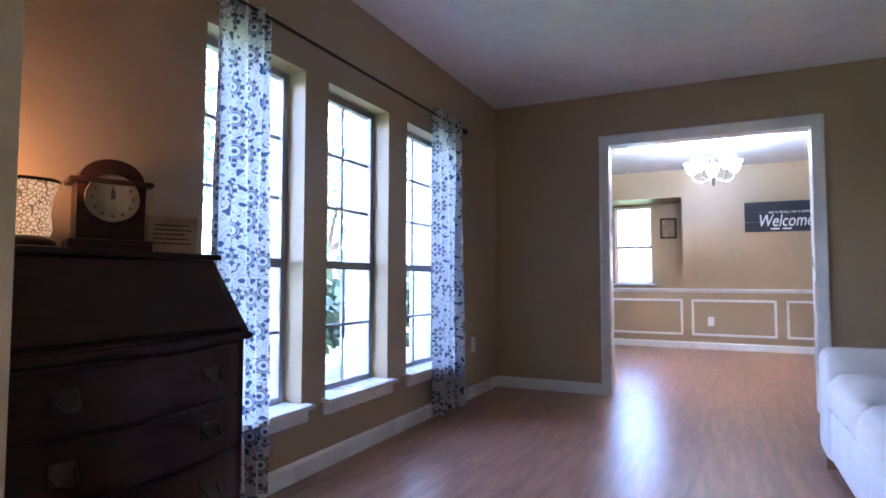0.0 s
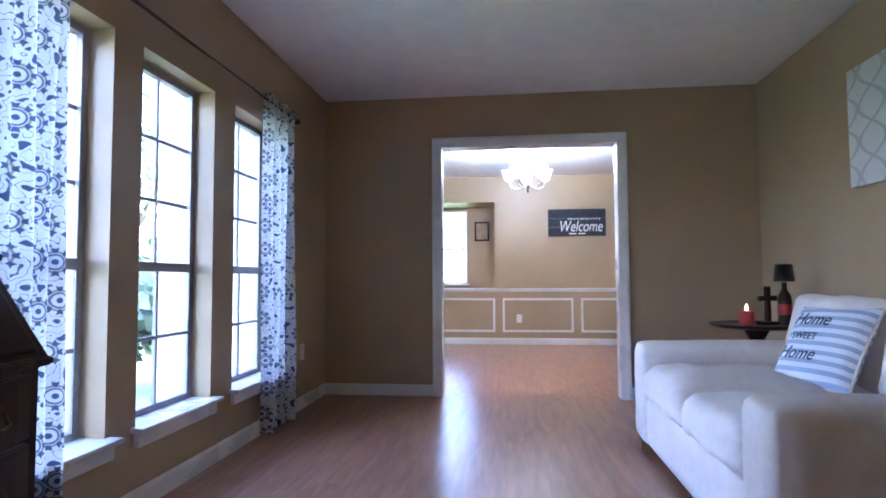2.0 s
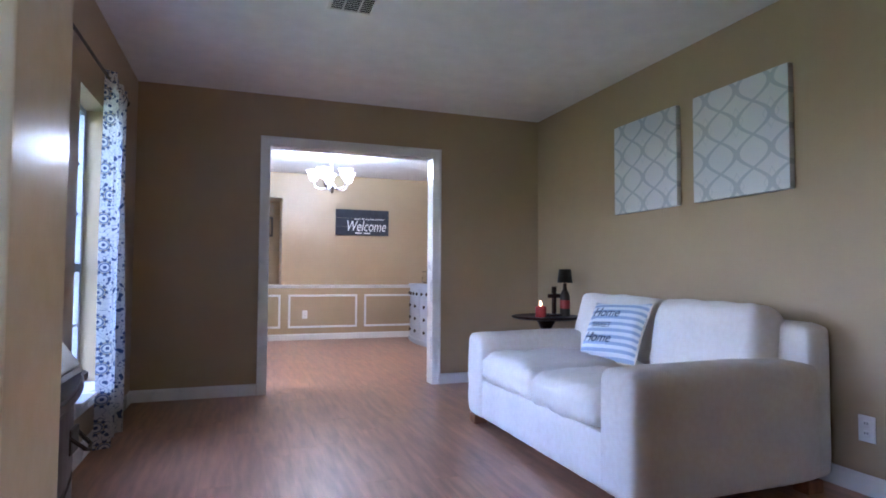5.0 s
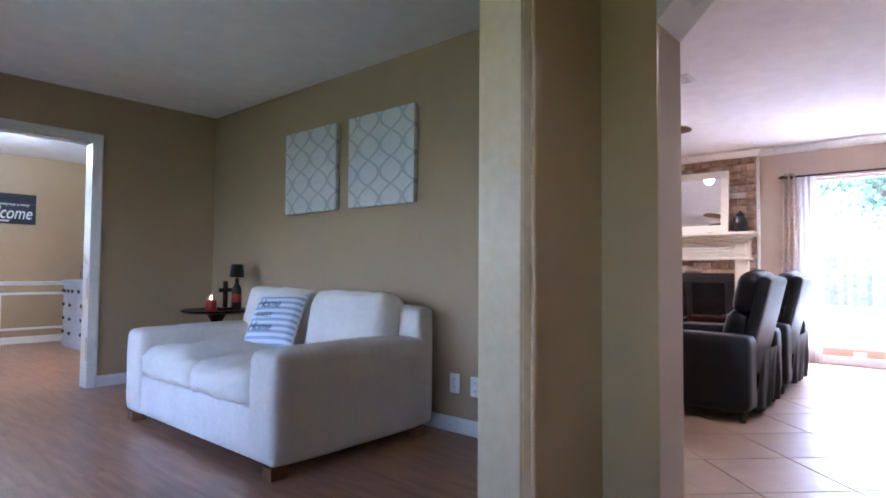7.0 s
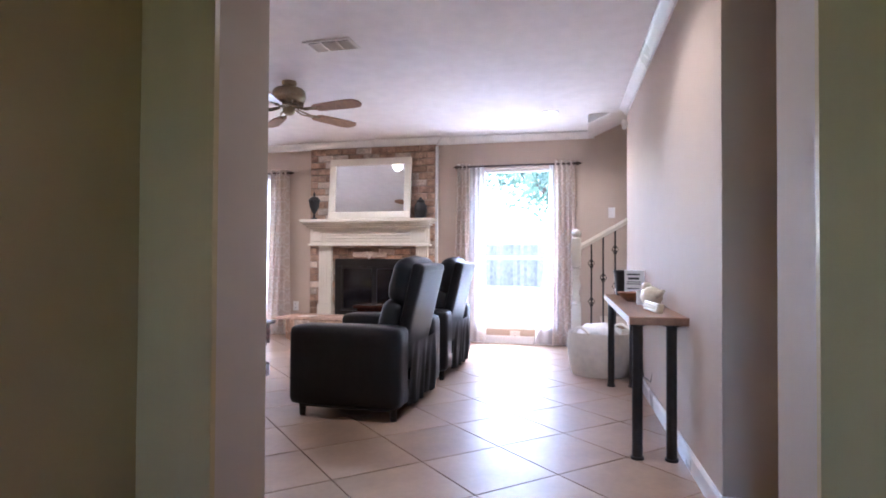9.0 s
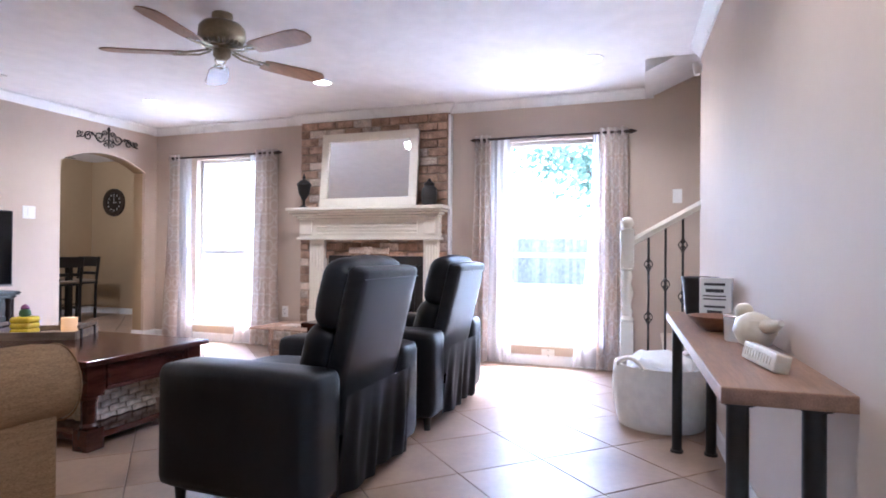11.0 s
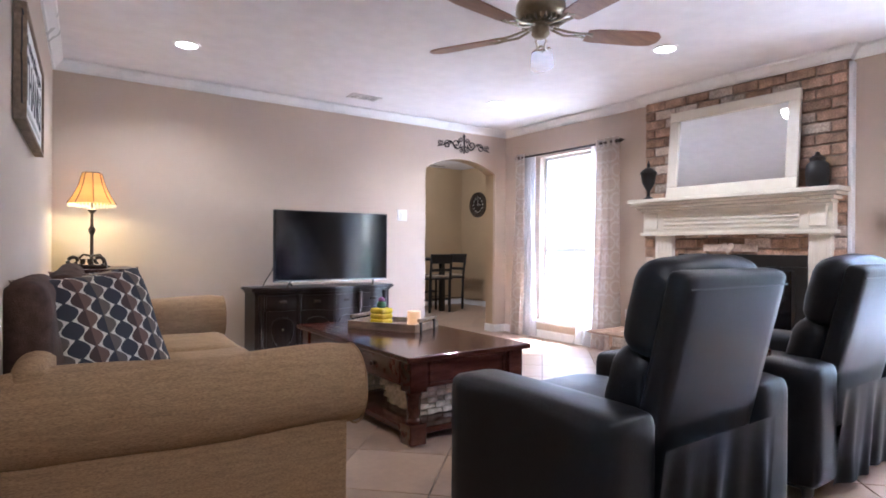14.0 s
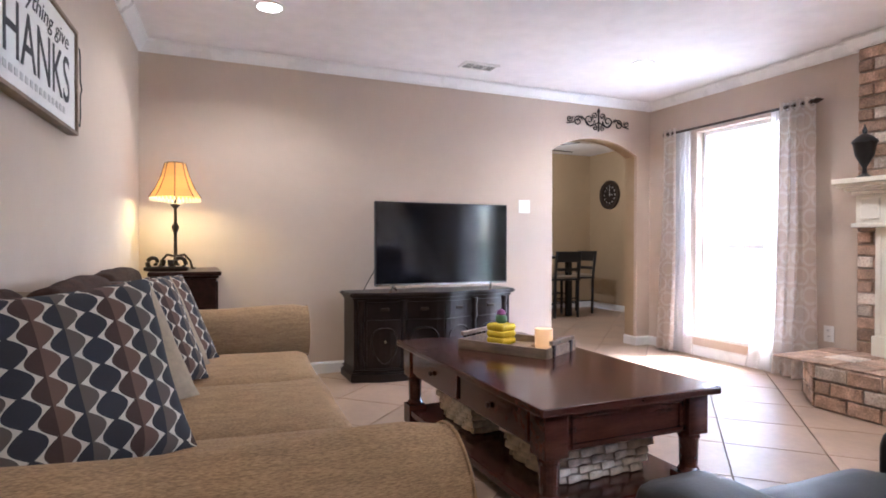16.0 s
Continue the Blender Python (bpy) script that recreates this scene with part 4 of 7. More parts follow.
# secretary desk
desk = thing("secretary_desk", "dark mahogany slant-front secretary desk with bowed drawers", "desk", (-1.535, 0.972, 0))


def desk_front(t):
    return 0.425 + 0.045 * math.sin(math.pi * min(1, max(0, (t - 0.04) / 0.66))) ** 0.8


def bowed(z0, z1, inset, y0=0.0, y1=0.74):
    pts = [(0.0, y0), *[(desk_front(y0 + (y1 - y0) * k / 14) - inset, y0 + (y1 - y0) * k / 14) for k in range(15)], (0.0, y1)]
    return prism(pts, z0, z1, 0.004)


part("body", bowed(0.10, 0.74, 0.018), MAHOGANY, desk)
part("base", bowed(0.03, 0.10, -0.01, -0.008, 0.748), MAHOGANY, desk)
part("writing_ledge", bowed(0.74, 0.762, -0.012, -0.008, 0.748), MAHOGANY, desk)
bm = bmesh.new()
side = [(0.0, 0.762), (0.43, 0.762), (0.27, 0.983), (0.0, 0.983)]
lo, hi = [bm.verts.new((x, 0.0, z)) for x, z in side], [bm.verts.new((x, 0.74, z)) for x, z in side]
bm.faces.new(lo), bm.faces.new(hi[::-1])
for i in range(4):
    bm.faces.new((lo[i], lo[(i + 1) % 4], hi[(i + 1) % 4], hi[i]))
bmesh.ops.recalc_face_normals(bm, faces=bm.faces)
part("upper_case", bm, MAHOGANY, desk)
lid = box(-0.006, 0.012, 0.03, 0.71, 0.012, 0.262, 0.004)
part("slant_lid", shift(lid, pose(0.43, 0, 0.762, 0, -36.0)), MAHOGANY, desk)
part("top", box(-0.005, 0.295, -0.012, 0.752, 0.983, 1.003, 0.006), MAHOGANY, desk)
for k in range(4):
    z = 0.115 + k * 0.155
    d = part("drawer", bowed(z, z + 0.147, 0.004, 0.035, 0.705), MAHOGANY, desk)
    for y in (0.17, 0.57):
        bm = rbox(desk_front(y) - 0.004, desk_front(y) + 0.004, y - 0.03, y + 0.03, z + 0.05, z + 0.10, 0.01, n=4)
        tube([(desk_front(y), y - 0.028, z + 0.085), (desk_front(y) + 0.025, y - 0.02, z + 0.06), (desk_front(y) + 0.028, y, z + 0.054), (desk_front(y) + 0.025, y + 0.02, z + 0.06), (desk_front(y), y + 0.028, z + 0.085)], 0.004, 6, bm=bm)
        part("bail_handle", bm, BRONZE, d)
for x in (0.05, 0.40):
    for y in (0.06, 0.68):
        part("ball_foot", lathe([(0.02, 0), (0.036, 0.012), (0.03, 0.03), (0.034, 0.032)], x, y, 0, 12), MAHOGANY, desk, smooth=True)

dl = thing("desk_lamp", "small lit mosaic glass lamp on the desk", "lamp", (-1.35, 1.195, 1.003))
part("foot", lathe([(0.06, 0), (0.066, 0.006), (0.064, 0.014), (0.045, 0.028)], seg=20), MAHOGANY, dl, smooth=True)
shade = part("shade", lathe([(0.050, 0.03), (0.055, 0.045), (0.05, 0.09), (0.055, 0.13), (0.068, 0.165)], seg=24), MOSAICGLOW, dl, "glowing cream mosaic glass shade", smooth=True)
part("rim", lathe([(0.069, 0.163), (0.071, 0.167), (0.069, 0.171)], seg=24), BRONZE, shade, smooth=True)

ck = thing("mantel_clock", "dark wooden arched mantel clock with a silvered dial on the desk", "clock", (-1.36, 1.415, 1.003), 66)
bm = bmesh.new()
arch = [(-0.085, 0.03), (-0.085, 0.19), *[(0.085 * math.cos(math.pi - a * math.pi / 12) * 0.95, 0.195 + 0.062 * math.sin(a * math.pi / 12)) for a in range(13)], (0.085, 0.19), (0.085, 0.03)]
fr, bk = [bm.verts.new((x, -0.05, z)) for x, z in arch], [bm.verts.new((x, 0.05, z)) for x, z in arch]
bm.faces.new(fr), bm.faces.new(bk[::-1])
for i in range(len(arch)):
    j = (i + 1) % len(arch)
    bm.faces.new((fr[i], fr[j], bk[j], bk[i]))
bmesh.ops.recalc_face_normals(bm, faces=bm.faces)
part("case", bm, MAHOGANY, ck)
part("plinth", box(-0.105, 0.105, -0.065, 0.06, 0, 0.03, 0.006), MAHOGANY, ck)
part("shoulder", box(-0.105, 0.105, -0.062, 0.058, 0.185, 0.20, 0.005), MAHOGANY, ck)
dial = lathe([(0.064, 0), (0.064, 0.004), (0.058, 0.006)], seg=32)
dl2 = part("dial", shift(dial, pose(0, -0.05, 0.145, 90)), DIAL, ck, smooth=True)
part("bezel", shift(lathe([(0.063, 0), (0.069, 0.004), (0.066, 0.009), (0.062, 0.007)], seg=32), pose(0, -0.05, 0.145, 90)), BRASS, dl2, smooth=True)
bm = box(-0.002, 0.002, -0.059, -0.0575, 0.143, 0.180)
box(-0.006, 0.006, -0.059, -0.0575, 0.143, 0.168, bm=bm)
for h in range(12):
    a = h * math.pi / 6
    box(0.05 * math.sin(a) - 0.003, 0.05 * math.sin(a) + 0.003, -0.0585, -0.0572, 0.145 + 0.05 * math.cos(a) - 0.004, 0.145 + 0.05 * math.cos(a) + 0.004, bm=bm)
part("numerals", bm, INK, dl2)
pq = thing("plaque", "old tan card plaque with faded writing on the desk", "plaque", (-1.33, 1.60, 1.004), 66)
pl = shift(box(-0.075, 0.075, -0.012, 0.0, 0, 0.115, 0.004), pose(0, 0, 0, 8))
part("board", pl, KRAFT, pq)
bm = bmesh.new()
for k in range(5):
    box(-0.055, 0.055 - 0.01 * (k % 3), -0.0135, -0.012, 0.03 + k * 0.014, 0.034 + k * 0.014, bm=bm)
part("faded_lines", shift(bm, pose(0, 0, 0, 8)), BROWN, pq)

# loveseat
def loveseat():
    s = thing("loveseat", "cream slipcovered two-seat loveseat with wooden feet", "sofa", (0.655, 2.125, 0))
    L, D = 1.73, 1.13
    part("base", rbox(0.02, D - 0.03, 0.03, L - 0.03, 0.06, 0.31, 0.025, n=6), CANVAS, s, smooth=True)
    for y0, y1 in ((0.0, 0.235), (L - 0.235, L)):
        part("arm", rbox(0.0, D - 0.10, y0, y1, 0.06, 0.588, 0.05, 0.012, n=10, wrinkle=0.004), CANVAS, s, smooth=True)
    part("back_frame", rbox(D - 0.17, D, 0.02, L - 0.02, 0.06, 0.76, 0.05, 0.01, n=8), CANVAS, s, smooth=True)
    for y0, y1, dz in ((0.24, 0.865, 0.0), (0.865, 1.49, 0.02)):
        part("seat_cushion", rbox(0.0, 0.80, y0 + 0.004, y1 - 0.004, 0.30, 0.462 + dz, 0.065, 0.04, n=20, wrinkle=0.017), CANVAS, s, smooth=True)
        bm = rbox(-0.115, 0.115, y0 - (0.08 if y0 < 0.5 else -0.008), y1 + (0.15 if y0 > 0.5 else -0.008), 0, 0.415, 0.068, 0.012, n=18, wrinkle=0.013)
        part("back_cushion", shift(bm, pose(0.84, 0, 0.425, 0, 13)), CANVAS, s, smooth=True)
    for x in (0.06, D - 0.12):
        for y in (0.07, L - 0.07):
            bm = prism([(x - 0.045, y - 0.04), (x + 0.045, y - 0.04), (x + 0.045, y + 0.04), (x - 0.045, y + 0.04)], 0, 0.062, 0.004)
            part("foot", bm, FOOT, s)
    return s


loveseat()


def pillow(name, label, w, h, d, material, m, edge=None, group=""):
    """A square cushion, lying in x-y with its face up before m."""
    p = thing(name, label, "cushion", group=group)
    bm = bmesh.new()
    n = 18
    layer = bm.loops.layers.uv.new("UVMap")
    for sg in (1, -1):
        g = {}
        for i in range(n + 1):
            for j in range(n + 1):
                a, b = 2 * i / n - 1, 2 * j / n - 1
                pinch = 1 - 0.07 * (1 - a * a) * b * b - 0.0
                pinch2 = 1 - 0.07 * (1 - b * b) * a * a
                z = sg * d / 2 * ((1 - a ** 4) * (1 - b ** 4)) ** 0.55
                co = Vector((a * w / 2 * pinch2, b * h / 2 * pinch, z))
                co += 0.006 * noise.noise_vector(co * 9 + Vector((w, sg, d))) * (1 - max(abs(a), abs(b)) ** 6)
                g[i, j] = bm.verts.new(co)
        for i in range(n):
            for j in range(n):
                f = bm.faces.new((g[i, j], g[i + 1, j], g[i + 1, j + 1], g[i, j + 1])[::sg])
                for lp in f.loops:
                    lp[layer].uv = (lp.vert.co.x + w, lp.vert.co.y + h)
    bmesh.ops.remove_doubles(bm, verts=bm.verts, dist=0.0008)
    part("cover", bm, material, p, smooth=True)
    if edge:
        rim = []
        for k in range(41):
            q = k / 10
            side, f = int(q) % 4, q - int(q)
            a, b = ((2 * f - 1, -1), (1, 2 * f - 1), (1 - 2 * f, 1), (-1, 1 - 2 * f))[side]
            rim.append((a * w / 2 * (1 - 0.07 * (1 - b * b) * a * a), b * h / 2 * (1 - 0.07 * (1 - a * a) * b * b), 0))
        part("piping", tube(rim, 0.006, 6), edge, p, smooth=True)
    p.matrix_basis = m
    return p


def lean_pillow(name, label, size, thick, material, x, y, z, face, tilt, roll=0.0, group="", edge=None):
    """A cushion that leans back; face: the heading of its front in degrees from +x."""
    return pillow(name, label, size, size, thick, material, Matrix.Translation((x, y, z)) @ pose(0, 0, 0, 0, 0, face) @ pose(0, 0, 0, 0, 90 - tilt, 0) @ pose(0, 0, 0, 0, 0, 90 + roll), edge, group)


hp = lean_pillow("throw_pillow", "white and blue striped throw pillow with navy script on the loveseat", 0.40, 0.13, TICKING, 1.315, 3.14, 0.635, 197, 31, 2, edge=CANVAS)
for text, y, sz, sh in (("Home", 0.095, 0.085, 0.3), ("SWEET", 0.012, 0.048, 0.0), ("Home", -0.072, 0.085, 0.3)):
    ob = words(text, sz, NAVYINK, hp, pose(-0.045 - 0.1 * (0.1 - y) * 0.5, y, 0), 0.001, shear=sh, wide=0.88)
    for v in ob.data.vertices:
        v.co.z += 0.009 + 0.065 * max(0.0, (1 - (v.co.x / 0.2) ** 4) * (1 - (v.co.y / 0.2) ** 4)) ** 0.55

pt = thing("pedestal_table", "dark wooden pedestal side table beside the loveseat", "table", (1.48, 4.24, 0))
part("top", lathe([(0.02, 0.625), (0.24, 0.63), (0.265, 0.640), (0.27, 0.647), (0.264, 0.654), (0.242, 0.646), (0.02, 0.646)], seg=28), MAHOGANY, pt, smooth=True)
part("column", lathe([(0.09, 0.0), (0.08, 0.02), (0.03, 0.08), (0.045, 0.16), (0.03, 0.26), (0.022, 0.38), (0.042, 0.46), (0.02, 0.51), (0.05, 0.57), (0.08, 0.626)], seg=16), MAHOGANY, pt, smooth=True)
for k in range(3):
    a = 2.1 * k
    part("leg", tube([(0.05 * math.cos(a), 0.05 * math.sin(a), 0.13), (0.17 * math.cos(a), 0.17 * math.sin(a), 0.09), (0.25 * math.cos(a), 0.25 * math.sin(a), 0.02)], 0.02, 8, taper=[1.1, 1, 0.8]), MAHOGANY, pt, smooth=True)
cd = thing("pillar_candle", "lit red pillar candle on the pedestal table", "candle", (1.41, 4.20, 0.647))
part("wax", lathe([(0.04, 0), (0.042, 0.004), (0.042, 0.078), (0.036, 0.084), (0.03, 0.075), (0.0, 0.074)], seg=18), RED, cd, smooth=True)
part("flame", lathe([(0.002, 0.085), (0.009, 0.097), (0.007, 0.11), (0.001, 0.128)], seg=10), FLAME, cd, "small bright flame", smooth=True)
cr = thing("cross", "carved brown wooden cross standing on the pedestal table", "cross", (1.545, 4.23, 0.647), 20)
part("base", box(-0.06, 0.06, -0.03, 0.03, 0, 0.02, 0.006), MAHOGANY, cr)
bm = box(-0.017, 0.017, -0.012, 0.012, 0.02, 0.235, 0.005)
box(-0.065, 0.065, -0.0115, 0.0115, 0.145, 0.178, 0.005, bm=bm)
part("cross_piece", bm, MAHOGANY, cr)
bl = thing("bottle_lamp", "dark bottle lamp with a small black shade on the pedestal table", "lamp", (1.655, 4.25, 0.647))
bt = part("bottle", lathe([(0.036, 0), (0.04, 0.006), (0.04, 0.15), (0.034, 0.18), (0.015, 0.215), (0.014, 0.26)], seg=18), BRONZE, bl, smooth=True)
part("label_band", lathe([(0.0405, 0.06), (0.041, 0.062), (0.041, 0.125), (0.0405, 0.127)], seg=18), RED, bt, smooth=True)
part("shade", lathe([(0.062, 0.265), (0.06, 0.27), (0.048, 0.37), (0.046, 0.372)], seg=20), BLACK, bl, smooth=True)

for y0, y1 in ((3.205, 3.855), (2.40, 3.06)):
    cv = thing("canvas_panel", "square fabric-covered canvas with a grey lattice pattern", "wall art", (1.885, (y0 + y1) / 2, 1.75), -90, "lattice canvases")
    w2 = (y1 - y0) / 2
    bm = rbox(-w2, w2, -0.326, 0.326, 0, 0.04, 0.006, n=6, uv=True)
    part("cloth", shift(bm, pose(0, 0, 0, 90)), LATTICE, cv, smooth=True)
    part("stretcher", box(-w2 + 0.01, w2 - 0.01, -0.004, 0.0, -0.316, 0.316), FOOT, cv)
    cv.matrix_basis = pose(1.882, (y0 + y1) / 2, 1.75, 0, 0, -90)


def ceiling_vent(place, turn, w, h, label):
    v = thing("ceiling_vent", label, "vent", place, turn)
    bm = bmesh.new()
    for a, b, c, d in ((-w, w, -h, -h + 0.022), (-w, w, h - 0.022, h), (-w, -w + 0.022, -h + 0.022, h - 0.022), (w - 0.022, w, -h + 0.022, h - 0.022)):
        box(a, b, c, d, -0.012, 0.0, 0.003, bm=bm)
    part("flange", bm, WHITE, v)
    part("backing", box(-w + 0.022, w - 0.022, -h + 0.022, h - 0.022, -0.002, 0.0), INK, v)
    k = int(2 * (h - 0.03) / 0.022)
    for i in range(k):
        y = -h + 0.035 + i * 0.022
        part("louvre", shift(box(-w + 0.022, w - 0.022, -0.006, 0.006, -0.001, 0.001), pose(0, y, -0.007, 35)), WHITE, v)
    for x in (-w / 3, w / 3):
        part("divider", box(x - 0.004, x + 0.004, -h + 0.022, h - 0.022, -0.013, -0.003), WHITE, v)
    return v


ceiling_vent((-0.24, 3.28, 2.44), 0, 0.13, 0.11, "white metal ceiling vent in the living room")
ceiling_vent((4.545, 4.69, 2.44), 0, 0.15, 0.08, "white metal ceiling vent near the television wall")
ceiling_vent((3.59, 1.37, 2.44), 90, 0.17, 0.10, "white metal ceiling vent near the fan")
ceiling_vent((-0.75, 7.0, 2.44), 90, 0.14, 0.08, "white metal ceiling vent in the dining room")

# ---- dining room ----
CHX, CHY = 0.18, 6.85
ch = thing("chandelier", "lit white five-arm chandelier with opal bell shades", "chandelier", (CHX, CHY, 0))
part("canopy", lathe([(0.06, 2.44), (0.06, 2.42), (0.02, 2.40)], seg=18), CHROME, ch, smooth=True)
part("stem", lathe([(0.008, 2.41), (0.008, 2.10), (0.022, 2.07), (0.012, 2.03), (0.028, 1.99), (0.03, 1.96), (0.012, 1.93), (0.016, 1.905), (0.002, 1.885)], seg=14), CHROME, ch, smooth=True)
for k in range(5):
    a = 0.35 + 2 * math.pi * k / 5
    c, s = math.cos(a), math.sin(a)
    arm = [(0.02, 1.99), (0.06, 1.945), (0.13, 1.935), (0.19, 1.965), (0.21, 2.02)]
    part("arm", tube([(r * c, r * s, z) for r, z in arm], 0.008, 8), CHROME, ch, smooth=True)
    sh = part("bell_shade", lathe([(0.025, 2.03), (0.045, 2.045), (0.058, 2.08), (0.066, 2.12), (0.088, 2.15), (0.083, 2.15), (0.06, 2.12), (0.05, 2.08), (0.02, 2.04)], 0.21 * c, 0.21 * s, 0, 18), OPALGLOW, ch, "glowing opal glass bell shade", smooth=True)
ws = thing("welcome_sign", "charcoal wooden plank sign with white script", "sign", (0.935, 8.85, 1.742))
for k in range(3):
    part("plank", box(-0.405, 0.405, -0.022, -0.001, -0.195 + k * 0.131, -0.195 + k * 0.131 + 0.128, 0.003), NAVY, ws)
words("Welcome", 0.155, CHALK, ws, pose(0.05, -0.0235, -0.06, 90) @ Matrix.Diagonal((1, 1.45, 1, 1)), 0.001, shear=0.25)
words("every family has a story", 0.048, CHALK, ws, pose(0.10, -0.0235, 0.055, 90), 0.001)
bm = bmesh.new()
for k in range(2):
    box(-0.11 + 0.13 * k, -0.01 + 0.13 * k, -0.0235, -0.0222, -0.168, -0.15, bm=bm)
part("small_line", bm, CHALK, ws)
pf = thing("picture_frame", "small dark framed picture on the niche wall", "picture", (-0.452, 9.45, 1.685))
bm = bmesh.new()
for a, b, c, d in ((-0.115, 0.115, 0.125, 0.152), (-0.115, 0.115, -0.152, -0.125), (-0.115, -0.088, -0.125, 0.125), (0.088, 0.115, -0.125, 0.125)):
    box(a, b, -0.024, -0.001, c, d, 0.004, bm=bm)
part("frame_moulding", bm, EBONY, pf)
part("print", box(-0.088, 0.088, -0.012, -0.004, -0.125, 0.125), KRAFT, pf)
outlet((-0.95, 9.448, 1.0), 0, "white switch plate in the niche", plug=False, wide=0.05, high=0.08).matrix_basis = pose(-1.28, 9.45, 1.0)

cx = thing("painted_chest", "pale blue painted chest of drawers with dark knobs", "chest", (1.53, 7.42, 0))
front = [(0.62, 0.0), *[(0.06 - 0.06 * math.sin(math.pi * k / 16), 1.05 * k / 16) for k in range(17)], (0.62, 1.05)]
part("body", prism([(x, y) for x, y in front], 0.06, 0.80, 0.004), BLUEGREY, cx)
part("top", prism([(x - (0.025 if x < 0.4 else 0), y * 1.03 - 0.016) for x, y in front], 0.80, 0.832, 0.008), BLUEGREY, cx)
part("plinth", prism([(x - (0.018 if x < 0.4 else 0), y * 1.02 - 0.01) for x, y in front], 0.0, 0.075, 0.01), BLUEGREY, cx)
for col in range(3):
    for r in range(4):
        y0 = 0.04 + col * 0.33
        bm = bmesh.new()
        seg = [(0.06 - 0.06 * math.sin(math.pi * (y0 + 0.31 * k / 6) / 1.05) - 0.008, y0 + 0.31 * k / 6) for k in range(7)]
        d = part("drawer", prism(seg + [(p[0] + 0.02, p[1]) for p in seg[::-1]], 0.10 + r * 0.172, 0.262 + r * 0.172, 0.003), BLUEGREY, cx)
        for f in (0.25, 0.75) if r == 3 else (0.5,):
            y = y0 + 0.31 * f
            xk = 0.06 - 0.06 * math.sin(math.pi * y / 1.05) - 0.008
            knob = lathe([(0.008, 0), (0.022, 0.012), (0.024, 0.02), (0.014, 0.027)], seg=12)
            part("knob", shift(knob, pose(xk, y, 0.18 + r * 0.172, 0, -90)), BRONZE, d, smooth=True)
cs = thing("candle_stand", "dark iron candle stand on the painted chest", "candlestick", (1.80, 8.29, 0.832))
part("stem", lathe([(0.06, 0), (0.06, 0.008), (0.012, 0.02), (0.009, 0.2), (0.014, 0.22), (0.006, 0.25)], seg=12), IRON, cs, smooth=True)
part("crossbar", tube([(-0.08, 0, 0.17), (0.08, 0, 0.17)], 0.007, 6), IRON, cs)
gv = thing("glass_vase", "clear glass vase on the painted chest", "vase", (1.72, 8.12, 0.832))
part("bowl", lathe([(0.03, 0), (0.05, 0.02), (0.058, 0.07), (0.04, 0.12), (0.045, 0.14), (0.041, 0.14), (0.036, 0.12), (0.054, 0.07), (0.046, 0.024), (0.0, 0.012)], seg=20), VASEGLASS, gv, smooth=True)

# ---- family room: fireplace ----
fp = thing("fireplace", "antique brick fireplace breast with a white painted mantel", "fireplace", (6.7, 0.094, 0))
fp.scale = (1, 0.979, 0.99)
chim = bmesh.new()
box(-0.045, 0.0, 1.38, 3.05, 0.98, 2.44, bm=chim)
box(-0.045, 0.0, 1.38, 1.64, 0, 0.98, bm=chim)
box(-0.045, 0.0, 2.68, 3.05, 0, 0.98, bm=chim)
part("mortar_bed", chim, MORTAR, fp)
part("edge_strip", box(-0.062, 0.0, 1.352, 1.378, 0.09, 2.36, 0.004), TRIM, fp, "white painted edge strip")
man = part("mantel_shelf", box(-0.265, -0.045, 1.36, 3.10, 1.44, 1.475, 0.006), CREAM, fp, "cream painted mantel shelf")
bm = bmesh.new()
for k, (d, lo, hi) in enumerate(((0.245, 1.415, 1.44), (0.21, 1.39, 1.415), (0.175, 1.365, 1.39))):
    e = 0.018 + 0.03 * k
    box(-d, -0.045, 1.36 + e, 3.10 - e, lo, hi, 0.008, bm=bm)
part("cove_moulding", bm, CREAM, fp)
part("frieze", box(-0.14, -0.045, 1.44, 3.01, 1.175, 1.365, 0.003), CREAM, fp)
bm = bmesh.new()
for k in range(4):
    box(-0.152, -0.138, 1.66, 2.79, 1.20 + k * 0.036, 1.222 + k * 0.036, 0.006, bm=bm)
part("reeding", bm, CREAM, fp)
for y in (1.535, 2.915):
    part("rosette_block", box(-0.155, -0.138, y - 0.06, y + 0.06, 1.20, 1.345, 0.008), CREAM, fp)
part("lower_moulding", box(-0.165, -0.045, 1.42, 3.03, 1.145, 1.175, 0.008), CREAM, fp)
for y0, y1 in ((1.46, 1.61), (2.73, 2.90)):
    leg = part("pilaster", box(-0.115, -0.045, y0, y1, 0.28, 1.145, 0.004), CREAM, fp)
    bm = bmesh.new()
    for k in range(4):
        y = y0 + 0.03 + k * (y1 - y0 - 0.06) / 3
        box(-0.121, -0.114, y - 0.009, y + 0.009, 0.44, 1.10, 0.003, bm=bm)
    part("flute", bm, CREAM, leg)
    part("foot_block", box(-0.13, -0.045, y0 - 0.012, y1 + 0.012, 0.28, 0.42, 0.004), CREAM, leg)
ins = thing("fireplace_insert", "black metal fireplace insert with glass doors", "fireplace insert", (6.655, 2.21, 0.277))
bm = bmesh.new()
for a, b, c, d in ((-0.52, 0.52, 0.61, 0.70), (-0.52, 0.52, 0.0, 0.06), (-0.52, -0.44, 0.06, 0.61), (0.44, 0.52, 0.06, 0.61)):
    box(-0.03, 0.02, a, b, c, d, 0.004, bm=bm)
part("surround", bm, BLACK, ins)
